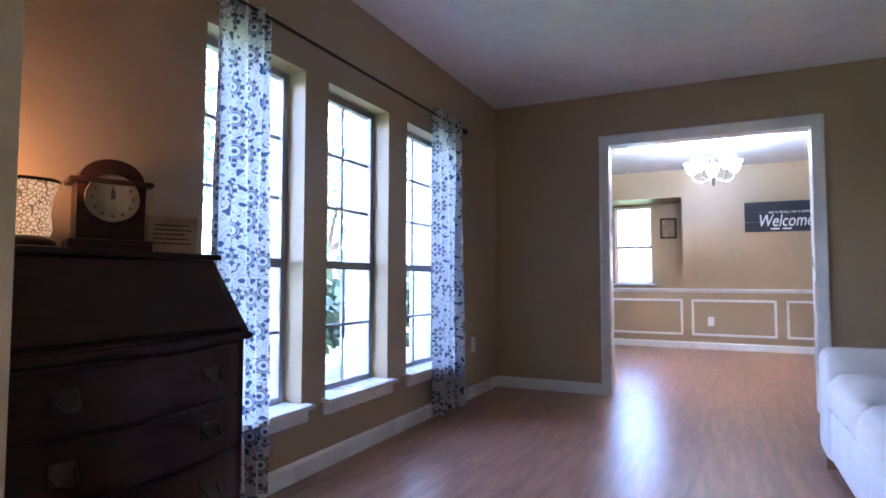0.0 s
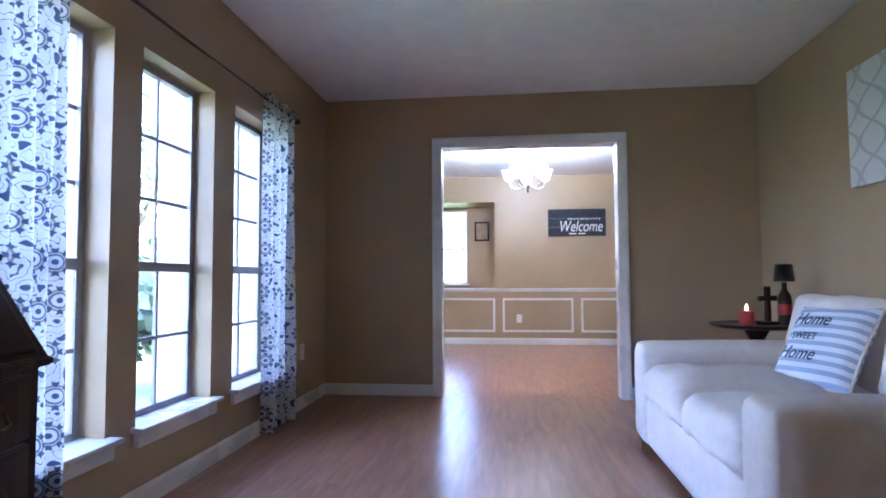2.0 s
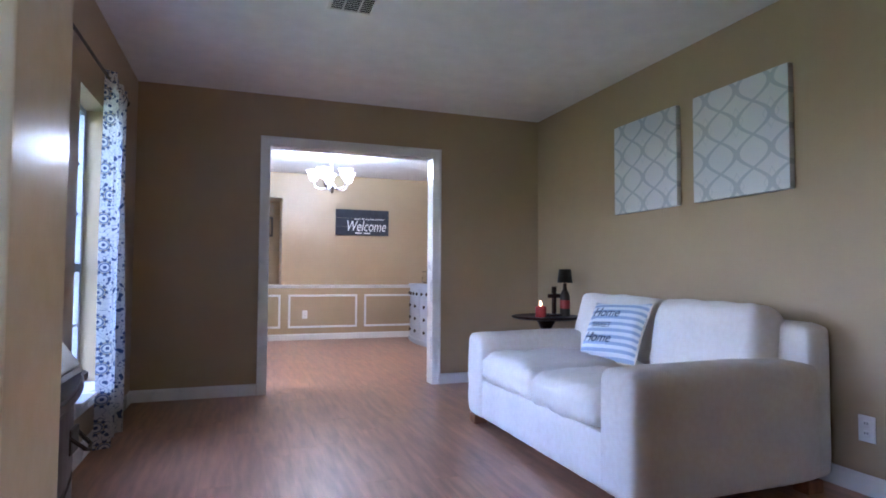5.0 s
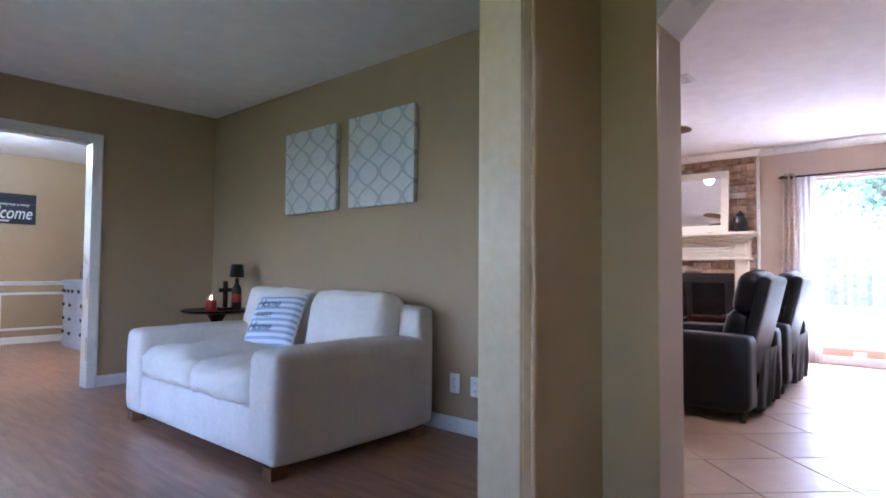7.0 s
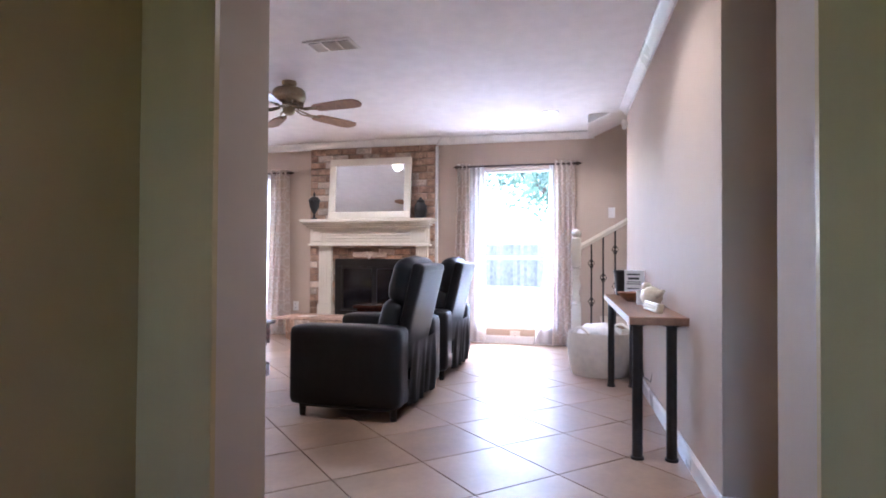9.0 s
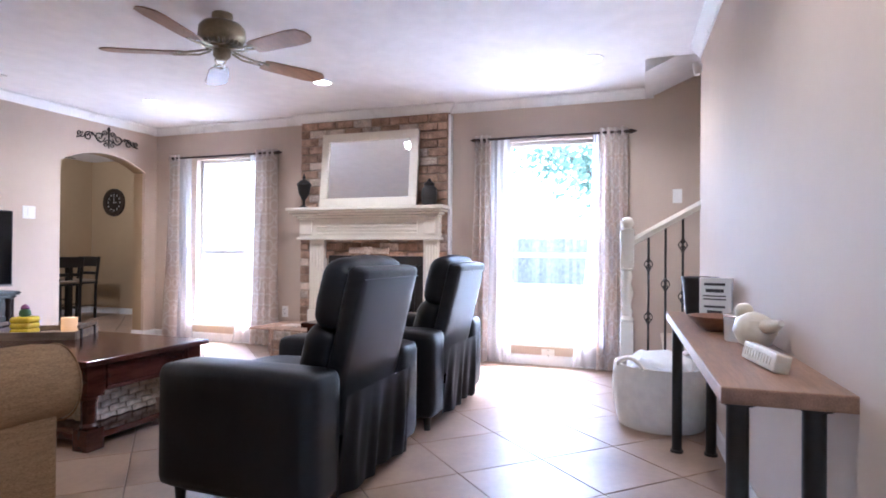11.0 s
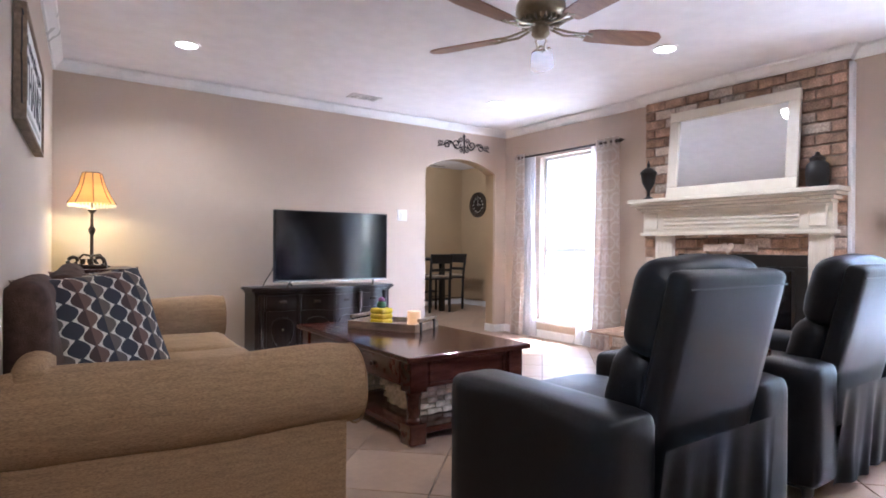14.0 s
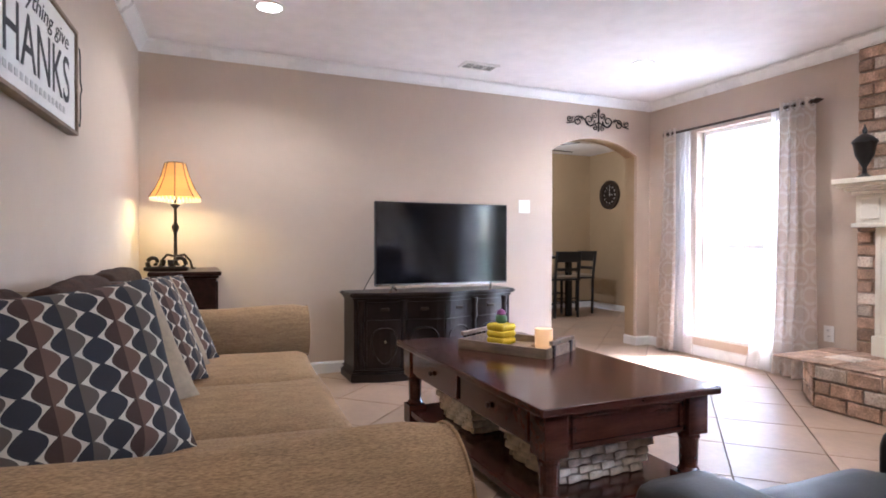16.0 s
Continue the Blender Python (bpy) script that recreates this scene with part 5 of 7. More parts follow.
part("firebox_back", box(0.02, 0.044, -0.5, 0.5, 0.02, 0.68), BLACK, ins)
for s in (-1, 1):
    a, b = sorted((s * 0.005, s * 0.435))
    d = part("glass_door", box(-0.02, -0.01, a, b, 0.065, 0.605, 0.002), SCREEN, ins)
    bm = bmesh.new()
    for p, q, lo, hi in ((a, b, 0.065, 0.09), (a, b, 0.58, 0.605), (a, a + 0.025, 0.09, 0.58), (b - 0.025, b, 0.09, 0.58)):
        box(-0.026, -0.018, p, q, lo, hi, 0.002, bm=bm)
    part("door_frame", bm, BLACK, d)
    part("knob", shift(lathe([(0.006, 0), (0.012, 0.012), (0.007, 0.022)], seg=10), pose(-0.026, s * 0.05, 0.14, 0, -90)), BRASS, d, smooth=True)
ht = thing("heart_ornament", "pale carved heart ornament hanging over the fire doors", "ornament", (6.60, 2.27, 1.03), -90)
pts = [(0.055 * 16 * math.sin(t) ** 3 / 16, 0.055 * (13 * math.cos(t) - 5 * math.cos(2 * t) - 2 * math.cos(3 * t) - math.cos(4 * t)) / 16) for t in [k * 2 * math.pi / 36 for k in range(36)]]
part("heart", shift(prism(pts, -0.01, 0.01, 0.003), pose(0, 0, 0.0, 90)), PALEBRICK, ht)
part("band", box(-0.22, 0.22, 0.012, 0.03, -0.03, 0.03, 0.004), PALEBRICK, ht, "pale stone band")

mr = thing("leaning_mirror", "large cream framed mirror leaning on the mantel", "mirror", (6.535, 2.253, 1.465))
W2, H2, FR = 0.53, 0.745, 0.085
bm = bmesh.new()
for a, b, lo, hi in ((-W2, W2, 0, FR), (-W2, W2, H2 - FR, H2), (-W2, -W2 + FR, FR, H2 - FR), (W2 - FR, W2, FR, H2 - FR)):
    box(-0.022, 0.012, a, b, lo, hi, 0.007, bm=bm)
mm = pose(0, 0, 0, 0, 5)
part("frame_moulding", shift(bm, mm), CREAM, mr)
part("glass", shift(box(-0.004, 0.0, -W2 + FR - 0.005, W2 - FR + 0.005, FR - 0.005, H2 - FR + 0.005), mm), MIRROR, mr, "silvered mirror glass")
un = thing("lidded_urn", "black lidded urn on the mantel", "urn", (6.54, 2.977, 1.461))
part("body", lathe([(0.045, 0), (0.045, 0.01), (0.014, 0.03), (0.012, 0.07), (0.02, 0.085), (0.055, 0.15), (0.066, 0.22), (0.072, 0.235)], seg=22), BLACK, un, smooth=True)
part("lid", lathe([(0.076, 0.235), (0.072, 0.25), (0.04, 0.28), (0.012, 0.295), (0.016, 0.315), (0.005, 0.345), (0.001, 0.36)], seg=22), BLACK, un, smooth=True)
jr = thing("lidded_jar", "black lidded ginger jar on the mantel", "jar", (6.54, 1.597, 1.461))
part("body", lathe([(0.05, 0), (0.07, 0.02), (0.076, 0.10), (0.07, 0.16), (0.045, 0.185)], seg=22), BLACK, jr, smooth=True)
part("lid", lathe([(0.048, 0.185), (0.05, 0.21), (0.02, 0.23), (0.012, 0.25), (0.002, 0.256)], seg=22), BLACK, jr, smooth=True)

# ---- curtains at the garden windows ----
drapery("curtain_rod", "black curtain rod with leaf finials over a garden window", 2, 6.605, 3.39, 4.73, 2.065, 0.011, BRONZE, 1)
drapery("curtain_rod", "black curtain rod with leaf finials over a garden window", 2, 6.605, -0.17, 1.115, 2.065, 0.011, BRONZE, 1)
for label, a, b, mt, sd, fl, ln, fd in (
    ("taupe trellis drapery beside the archway window", 4.66, 4.82, TRELLIS, 21, 0.05, 0.05, 3), ("taupe trellis drapery beside the hearth", 3.36, 3.62, TRELLIS, 22, 0.10, 0.02, 4),
    ("taupe trellis drapery at the patio window", 1.02, 1.17, TRELLIS, 23, 0.10, 0.05, 3), ("taupe trellis drapery at the patio window by the stairs", -0.19, 0.04, TRELLIS, 24, 0.10, -0.02, 4)):
    curtain(label, a, b, 0.015, 2.105, 6.605, fd, 0.035, mt, CHROME, sd, fl, ln, group="taupe draperies")
for a, b, sd, fl, ln in ((4.50, 4.67, 31, 0.1, 0.0), (3.60, 3.70, 32, 0.26, 0.10), (0.84, 1.02, 33, 0.05, 0.0), (0.02, 0.10, 34, 0.22, 0.06)):
    curtain("white sheer voile curtain hanging inside the drapery", a, b, 0.02, 2.08, 6.62, 3, 0.02, SHEER, WHITE, sd, fl, ln, rings=False, group="sheer curtains")

# ---- television corner ----
tc = thing("media_console", "ornate dark carved media console with a serpentine front", "cabinet", (4.185, 5.0, 0))
tc.scale = (0.935, 1.0, 0.985)


def serp(w, d, y_back=0.0, inset=0.0, n=26):
    """A serpentine outline: deep in the middle, hollow at the sides."""
    pts = []
    for k in range(n + 1):
        t = 2 * k / n - 1
        dd = d * (0.70 + 0.26 * math.cos(t * math.pi * 0.5) ** 2 + 0.045 * math.cos(t * math.pi * 3)) - inset
        pts.append((t * (w / 2 - inset), -dd))
    return [(-w / 2 + inset, y_back), *pts, (w / 2 - inset, y_back)]


part("body", prism(serp(1.40, 0.44), 0.09, 0.625, 0.003), EBONY, tc)
part("top", prism(serp(1.48, 0.49), 0.635, 0.668, 0.01), EBONY, tc)
part("upper_moulding", prism(serp(1.43, 0.46), 0.61, 0.636, 0.008), EBONY, tc)
part("plinth", prism(serp(1.46, 0.48), 0.0, 0.07, 0.01), EBONY, tc)
part("lower_moulding", prism(serp(1.43, 0.46), 0.07, 0.10, 0.01), EBONY, tc)


def serp_y(x, d=0.44, w=1.40):
    t = x / (w / 2)
    return -d * (0.70 + 0.26 * math.cos(t * math.pi * 0.5) ** 2 + 0.045 * math.cos(t * math.pi * 3))


for a, b in ((-0.60, -0.34), (-0.29, -0.015), (0.015, 0.29), (0.34, 0.60)):
    outer = [(a + (b - a) * k / 6, serp_y(a + (b - a) * k / 6) - 0.008) for k in range(7)]
    back = [(x, y + 0.012) for x, y in outer[::-1]]
    dr = part("drawer", prism(outer + back, 0.485, 0.60, 0.004), EBONY, tc)
    m2 = (a + b) / 2
    part("pull", rbox(m2 - 0.035, m2 + 0.035, serp_y(m2) - 0.022, serp_y(m2) - 0.008, 0.53, 0.555, 0.006, n=4), BRONZE, dr, smooth=True)
    dr = part("door", prism(outer + back, 0.12, 0.465, 0.004), EBONY, tc)
    ring = []
    for k in range(31):
        q = k / 30 * 2 * math.pi
        x = m2 + (b - a) * 0.38 * math.cos(q)
        z = 0.285 + 0.135 * math.sin(q) + 0.02 * math.cos(2 * q)
        ring.append((x, serp_y(x) - 0.012, z))
    part("carved_panel_moulding", tube(ring, 0.008, 6), EBONY, dr, smooth=True)
    part("knob", lathe([(0.004, 0), (0.010, 0.012), (0.004, 0.022)], m2 + 0.0, serp_y(m2) - 0.02, 0.29, 8), BRASS, dr, smooth=True)
for x in (-0.64, -0.315, 0.315, 0.64):
    part("corner_column", lathe([(0.03, 0.10), (0.03, 0.14), (0.018, 0.16), (0.024, 0.3), (0.018, 0.44), (0.03, 0.47), (0.026, 0.55), (0.034, 0.61)], x, serp_y(x) + 0.004, 0, 12), EBONY, tc, smooth=True)

tv = thing("television", "large black flat-screen television switched off on the media console", "television", (4.233, 4.66, 0.66))
part("cabinet", box(-0.555, 0.555, 0.0, 0.035, 0.045, 0.675, 0.006), BLACK, tv)
part("rear_housing", rbox(-0.40, 0.40, 0.03, 0.075, 0.08, 0.40, 0.02, n=4), BLACK, tv)
part("screen", box(-0.545, 0.545, -0.0015, 0.001, 0.062, 0.668), SCREEN, tv, "dark glossy screen")
part("bottom_bar", box(-0.555, 0.555, -0.003, 0.002, 0.043, 0.058, 0.001), CHROME, tv)
part("maker_badge", box(-0.022, 0.022, -0.004, -0.002, 0.048, 0.054), FADED, tv)
for x in (-0.41, 0.41):
    bm = tube([(x, 0.0, 0.05), (x - 0.055, -0.08, 0.006)], 0.008, 8)
    tube([(x, 0.02, 0.05), (x + 0.055, 0.11, 0.006)], 0.008, 8, bm=bm)
    tube([(x - 0.02, -0.03, 0.028), (x + 0.02, 0.05, 0.028)], 0.006, 6, bm=bm)
    part("leg", bm, CHROME, tv, smooth=True)
cb = thing("power_cable", "black cable hanging behind the television", "cable")
part("cord", tube([(3.72, 4.72, 0.95), (3.70, 4.78, 0.80), (3.67, 4.84, 0.72), (3.66, 4.90, 0.664)], 0.004, 6), BLACK, cb, smooth=True)

sc = thing("scroll_plaque", "black wrought iron scroll ornament above the archway", "wall ornament", (6.05, 5.095, 2.195))
bm = bmesh.new()
for f in (-1, 1):
    tube(spiral(f * 0.11, 0.015, 0.062, 1.4, math.pi if f > 0 else math.pi, f), 0.006, 6, bm=bm)
    tube(spiral(f * 0.24, -0.005, 0.052, 1.4, 0.3, -f), 0.006, 6, bm=bm)
    tube(spiral(f * 0.34, 0.012, 0.034, 1.3, 2.6, f), 0.005, 6, bm=bm)
    tube(spiral(f * 0.045, 0.06, 0.035, 1.3, -1.0, f), 0.005, 6, bm=bm)
    tube(spiral(f * 0.045, -0.055, 0.03, 1.3, 1.0, f), 0.005, 6, bm=bm)
    tube([(0, 0, 0), (f * 0.1, 0, -0.045), (f * 0.2, 0, 0.045), (f * 0.3, 0, -0.02), (f * 0.37, 0, -0.035)], 0.006, 6, bm=bm)
tube([(0, 0, -0.09), (0, 0, 0.11)], 0.007, 6, bm=bm)
part("scrollwork", bm, IRON, sc, smooth=True)
part("leaf_tip", shift(prism([(0, 0.035), (-0.018, 0), (0, -0.03), (0.018, 0)], -0.004, 0.004), pose(0, 0, 0.105, 90)), IRON, sc)

# ---- ceiling fan and recessed lights ----
fan = thing("ceiling_fan", "brass ceiling fan with five brown wooden blades at rest", "ceiling fan", (4.27, 2.07, 0))
part("canopy", lathe([(0.06, 2.44), (0.062, 2.42), (0.05, 2.40), (0.03, 2.385)], seg=20), BRASS, fan, smooth=True)
part("motor_housing", lathe([(0.05, 2.39), (0.115, 2.375), (0.135, 2.35), (0.138, 2.30), (0.12, 2.27), (0.07, 2.255)], seg=28), BRASS, fan, smooth=True)
bm = bmesh.new()
for k in range(24):
    a = k * math.pi / 12
    b2 = box(0.075, 0.118, -0.004, 0.004, 2.243, 2.268)
    shift(b2, pose(0, 0, 0, 0, 0, math.degrees(a)))
    join(bm, b2)
part("vent_fins", bm, BRASS, fan)
part("switch_housing", lathe([(0.07, 2.256), (0.075, 2.235), (0.05, 2.225), (0.05, 2.185), (0.03, 2.165), (0.012, 2.16)], seg=22), BRASS, fan, smooth=True)
for k in range(5):
    a = -28 + 72 * k
    outline = [(0.26, -0.05), (0.30, -0.062), (0.58, -0.075), (0.655, -0.065), (0.685, -0.03), (0.69, 0.0), (0.685, 0.03), (0.655, 0.065), (0.58, 0.075), (0.30, 0.062), (0.26, 0.05)]
    bl2 = part("blade", shift(prism(outline, -0.004, 0.004, 0.0015), pose(0, 0, 2.195, 0, 0, a) @ pose(0, 0, 0, -10)), OAK, fan, "brown wooden blade")
    bm = tube([(0.07, -0.015, 0.02), (0.14, -0.03, 0.0), (0.20, -0.02, -0.004), (0.29, -0.03, -0.006)], 0.007, 6)
    tube([(0.07, 0.015, 0.02), (0.14, 0.03, 0.0), (0.20, 0.02, -0.004), (0.29, 0.03, -0.006)], 0.007, 6, bm=bm)
    tube([(0.20, 0.0, -0.006), (0.25, 0.03, -0.006), (0.30, 0.0, -0.006), (0.25, -0.03, -0.006), (0.20, 0, -0.006)], 0.006, 6, bm=bm)
    part("blade_iron", shift(bm, pose(0, 0, 2.20, 0, 0, a)), BRASS, bl2, smooth=True)
CANS = [(5.70, 4.125), (5.66, 2.228), (5.765, 0.04), (2.875, 4.175), (2.80, -0.11)]
for x, y in CANS:
    c = thing("recessed_light", "round white recessed ceiling light, lit", "ceiling light", (x, y, 2.44), group="recessed lights")
    part("trim_ring", lathe([(0.095, 0), (0.095, -0.006), (0.075, -0.008), (0.07, -0.002), (0.07, 0.0)], seg=28), WHITE, c, smooth=True)
    part("bulb", lathe([(0.068, -0.0015), (0.068, -0.005), (0.02, -0.006)], seg=24), CANLIGHT, c, "glowing warm bulb face")

# ---- coffee table ----
ct = thing("coffee_table", "dark cherry coffee table with turned legs, drawers and a lower shelf", "coffee table", (3.53, 2.225, 0))
TX, TY = 0.835, 1.52
part("tabletop", box(0, TX, 0, TY, 0.432, 0.462, 0.007), CHERRY, ct)
part("apron", box(0.055, TX - 0.055, 0.055, TY - 0.055, 0.285, 0.432, 0.003), CHERRY, ct)
for x in (0.085, TX - 0.085):
    for y in (0.085, TY - 0.085):
        bm = box(x - 0.05, x + 0.05, y - 0.05, y + 0.05, 0.27, 0.432, 0.004)
        lathe([(0.04, 0.11), (0.044, 0.12), (0.034, 0.135), (0.036, 0.16), (0.038, 0.24), (0.044, 0.255), (0.04, 0.272)], x, y, 0, 18, bm=bm)
        box(x - 0.05, x + 0.05, y - 0.05, y + 0.05, 0.0, 0.11, 0.005, bm=bm)
        part("leg", bm, CHERRY, ct)
part("lower_shelf", box(0.04, TX - 0.04, 0.04, TY - 0.04, 0.052, 0.085, 0.005), CHERRY, ct)
for y, s in ((0.055, -1), (TY - 0.055, 1)):
    bm = bmesh.new()
    for a, b, lo, hi in ((0.155, TX - 0.155, 0.405, 0.422), (0.155, TX - 0.155, 0.295, 0.312), (0.155, 0.172, 0.312, 0.405), (TX - 0.172, TX - 0.155, 0.312, 0.405)):
        p, q = sorted((y, y + s * 0.012))
        box(a, b, p, q, lo, hi, 0.004, bm=bm)
    part("end_panel_moulding", bm, CHERRY, ct)
for x, s in ((0.055, -1), (TX - 0.055, 1)):
    for a, b in ((0.16, 0.74), (0.78, 1.36)):
        p, q = sorted((x, x + s * 0.012))
        d = part("drawer", box(p, q, a, b, 0.298, 0.42, 0.004), CHERRY, ct)
        part("knob", shift(lathe([(0.006, 0), (0.014, 0.012), (0.008, 0.02)], seg=10), pose(x + s * 0.012, (a + b) / 2, 0.36, 0, 90 * s)), BRONZE, d, smooth=True)


def woven_basket(place, w, d, h, label):
    b = thing("wicker_basket", label, "basket", place, group="shelf baskets")
    rows, strand = 5, None
    for r in range(rows):
        f = 0.80 + 0.20 * (r + 0.5) / rows
        for turn, length, away in ((0, w, d), (90, d, w), (180, w, d), (270, d, w)):
            k = round(length / 0.062)
            for i in range(k):
                x = (i + 0.5 - k / 2) * length * f / k
                proud = 0.005 if (i + r) % 2 else -0.004
                lean = pose(x, -away * f / 2 - proud, (r + 0.5) / rows * h, -12, 0, 9 * (1 if (i + r) % 2 else -1))
                if strand is None:
                    first = part("strand", rbox(-0.037, 0.037, -0.007, 0.007, -h / rows * 0.47, h / rows * 0.47, 0.007, n=3), WICKER, b, smooth=True)
                    strand = first.data
                else:
                    first = new("strand", strand)
                    first.parent = b
                first.matrix_basis = pose(0, 0, 0, 0, 0, turn) @ lean
    part("rim", tube([(w / 2 * x, d / 2 * y, h) for x, y in ((-1, -1), (1, -1), (1, 1), (-1, 1), (-1, -1))], 0.012, 6), WICKER, b, smooth=True)
    part("inside", rbox(-w * 0.39, w * 0.39, -d * 0.39, d * 0.39, 0.004, h * 0.9, 0.02, n=4), WICKER, b)
    return b


woven_basket((3.95, 2.62, 0.086), 0.50, 0.42, 0.175, "whitewashed woven basket on the coffee table shelf")
woven_basket((3.92, 3.28, 0.086), 0.50, 0.42, 0.175, "whitewashed woven basket on the coffee table shelf")
ty = thing("serving_tray", "weathered grey wooden tray with iron handles on the coffee table", "tray", (4.033, 3.237, 0.462), -60)
part("bottom", box(-0.25, 0.25, -0.16, 0.16, 0, 0.012), GREYWOOD, ty)
for a, b, c, d in ((-0.26, 0.26, -0.172, -0.158), (-0.26, 0.26, 0.158, 0.172), (-0.262, -0.248, -0.158, 0.158), (0.248, 0.262, -0.158, 0.158)):
    part("side_board", box(a, b, c, d, 0.0, 0.05, 0.002), GREYWOOD, ty)
for s in (-1, 1):
    for y in (-0.10, 0.10):
        part("handle_post", box(s * 0.262 - 0.008, s * 0.262 + 0.008, y - 0.01, y + 0.01, 0.0, 0.065, 0.002), IRON, ty)
    part("handle_bar", box(s * 0.262 - 0.01, s * 0.262 + 0.01, -0.13, 0.13, 0.062, 0.084, 0.004), GREYWOOD, ty)
fpn = thing("flower_pot", "yellow ceramic pot with a purple cactus flower on the tray", "plant pot", (4.0, 3.345, 0.475), 20)
bm = bmesh.new()
for k in range(3):
    rbox(-0.062, 0.062, -0.062, 0.062, k * 0.036, k * 0.036 + 0.042, 0.02, n=5, bm=bm)
part("pot", bm, YELLOW, fpn, smooth=True)
part("cactus", lathe([(0.02, 0.11), (0.034, 0.125), (0.03, 0.15), (0.012, 0.17)], seg=12), PLANT, fpn, smooth=True)
part("flower", lathe([(0.012, 0.15), (0.026, 0.165), (0.02, 0.18), (0.004, 0.19)], seg=10), PLUM, fpn, smooth=True)
vt = thing("votive_candle", "lit amber candle glass on the tray", "candle", (4.15, 3.155, 0.475))
part("candle_glass", lathe([(0.042, 0), (0.047, 0.005), (0.047, 0.10), (0.043, 0.10)], seg=22), VOTIVE, vt, "glowing amber glass", smooth=True)
for x, y, t in ((4.03, 3.20, 20), (4.10, 3.25, -30)):
    bkk = thing("wood_coaster", "small pale wooden coaster on the tray", "coaster", (x, y, 0.474), t, "coasters")
    part("block", box(-0.05, 0.05, -0.045, 0.045, 0, 0.012, 0.003), KRAFT, bkk)

# ---- tan sofa ----
sf = thing("tan_sofa", "tan tweed three-seat sofa with rolled arms", "sofa", (1.895, 1.50, 0), -3.2)
SL, SD = 2.40, 0.975
part("base", rbox(0.02, SD - 0.06, 0.05, SL - 0.05, 0.04, 0.30, 0.03, n=6), LINEN, sf, smooth=True)


def rolled_arm(y0, y1, start=0.02):
    """An arm whose round top overhangs its side panel."""
    mid, r = (y0 + y1) / 2, (y1 - y0) / 2
    bm = rbox(start + 0.01, SD - 0.03, y0 + 0.03, y1 - 0.03, 0.03, 0.56, 0.02, n=6)
    n, rows = 26, 12
    rings = []
    for i in range(rows + 1):
        x = start + (SD + 0.02 - start) * i / rows
        k = 1.0 if 0 < i < rows else 0.93
        rings.append([bm.verts.new((x, mid + r * 1.08 * k * math.cos(2 * math.pi * a / n), 0.555 + 0.135 * k * math.sin(2 * math.pi * a / n) + 0.006 * math.sin(x * 9))) for a in range(n)])
    for p, q in zip(rings, rings[1:]):
        for a in range(n):
            bm.faces.new((p[a], p[(a + 1) % n], q[(a + 1) % n], q[a]))
    for ring in (rings[0], rings[-1]):
        mx, my = ring[0].co.x + (0.018 if ring is rings[-1] else -0.01), mid
        c = bm.verts.new((mx, my, 0.555))
        for a in range(n):
            bm.faces.new((ring[a], ring[(a + 1) % n], c))
    bmesh.ops.recalc_face_normals(bm, faces=bm.faces)
    return bm


for y0, y1 in ((0.0, 0.245), (SL - 0.245, SL)):
    arm = part("rolled_arm", rolled_arm(y0, y1, 0.04 if y0 < 1 else 0.15), LINEN, sf, smooth=True)
    mid = (y0 + y1) / 2
    ring = [(SD + 0.018, mid + 0.130 * math.cos(2 * math.pi * k / 30), 0.555 + 0.132 * math.sin(2 * math.pi * k / 30)) for k in range(31)]
    part("piping", tube(ring, 0.003, 6), LINEN, arm, smooth=True)
part("back_frame", rbox(0.06, 0.16, 0.05, SL - 0.05, 0.04, 0.72, 0.05, n=8), LINEN, sf, smooth=True)
for k in range(3):
    a = 0.245 + k * 0.637
    part("seat_cushion", rbox(0.16, SD + 0.0, a + 0.003, a + 0.634, 0.29, 0.475, 0.055, 0.02, n=12, wrinkle=0.006), LINEN, sf, smooth=True)
    bm = rbox(-0.065, 0.065, a + 0.006, a + 0.631, 0, 0.46, 0.055, 0.012, n=14, wrinkle=0.012)
    part("back_cushion", shift(bm, pose(0.12 if k == 0 else 0.20, 0, 0.445, 0, -6)), BROWN, sf, "chocolate brown back cushion", smooth=True)
for x in (0.08, SD - 0.1):
    for y in (0.1, SL - 0.1):
        part("foot", lathe([(0.022, 0), (0.032, 0.045)], x, y, 0, 12), EBONY, sf, smooth=True)


lean_pillow("throw_pillow", "large throw pillow with brown and navy drops on cream", 0.47, 0.16, OGEE, 2.205, 2.15, 0.70, -60, 23, 4, "sofa pillows")
lean_pillow("throw_pillow", "throw pillow with brown and navy drops behind the large pillow", 0.43, 0.11, OGEE, 2.185, 2.34, 0.675, -55, 26, 3, "sofa pillows")
lean_pillow("throw_pillow", "oatmeal throw pillow on the tan sofa", 0.47, 0.13, BEIGE, 2.222, 2.69, 0.685, -47, 30, 2, "sofa pillows")
lean_pillow("throw_pillow", "throw pillow with brown and navy drops on cream", 0.46, 0.13, OGEE, 2.286, 2.984, 0.688, -41, 27, -1, "sofa pillows")
lean_pillow("throw_pillow", "oatmeal throw pillow between two patterned pillows", 0.44, 0.11, BEIGE, 2.30, 3.20, 0.675, -42, 28, 2, "sofa pillows")
lean_pillow("throw_pillow", "throw pillow with brown and navy drops near the sofa arm", 0.45, 0.12, OGEE, 2.328, 3.40, 0.675, -45, 30, 1, "sofa pillows")

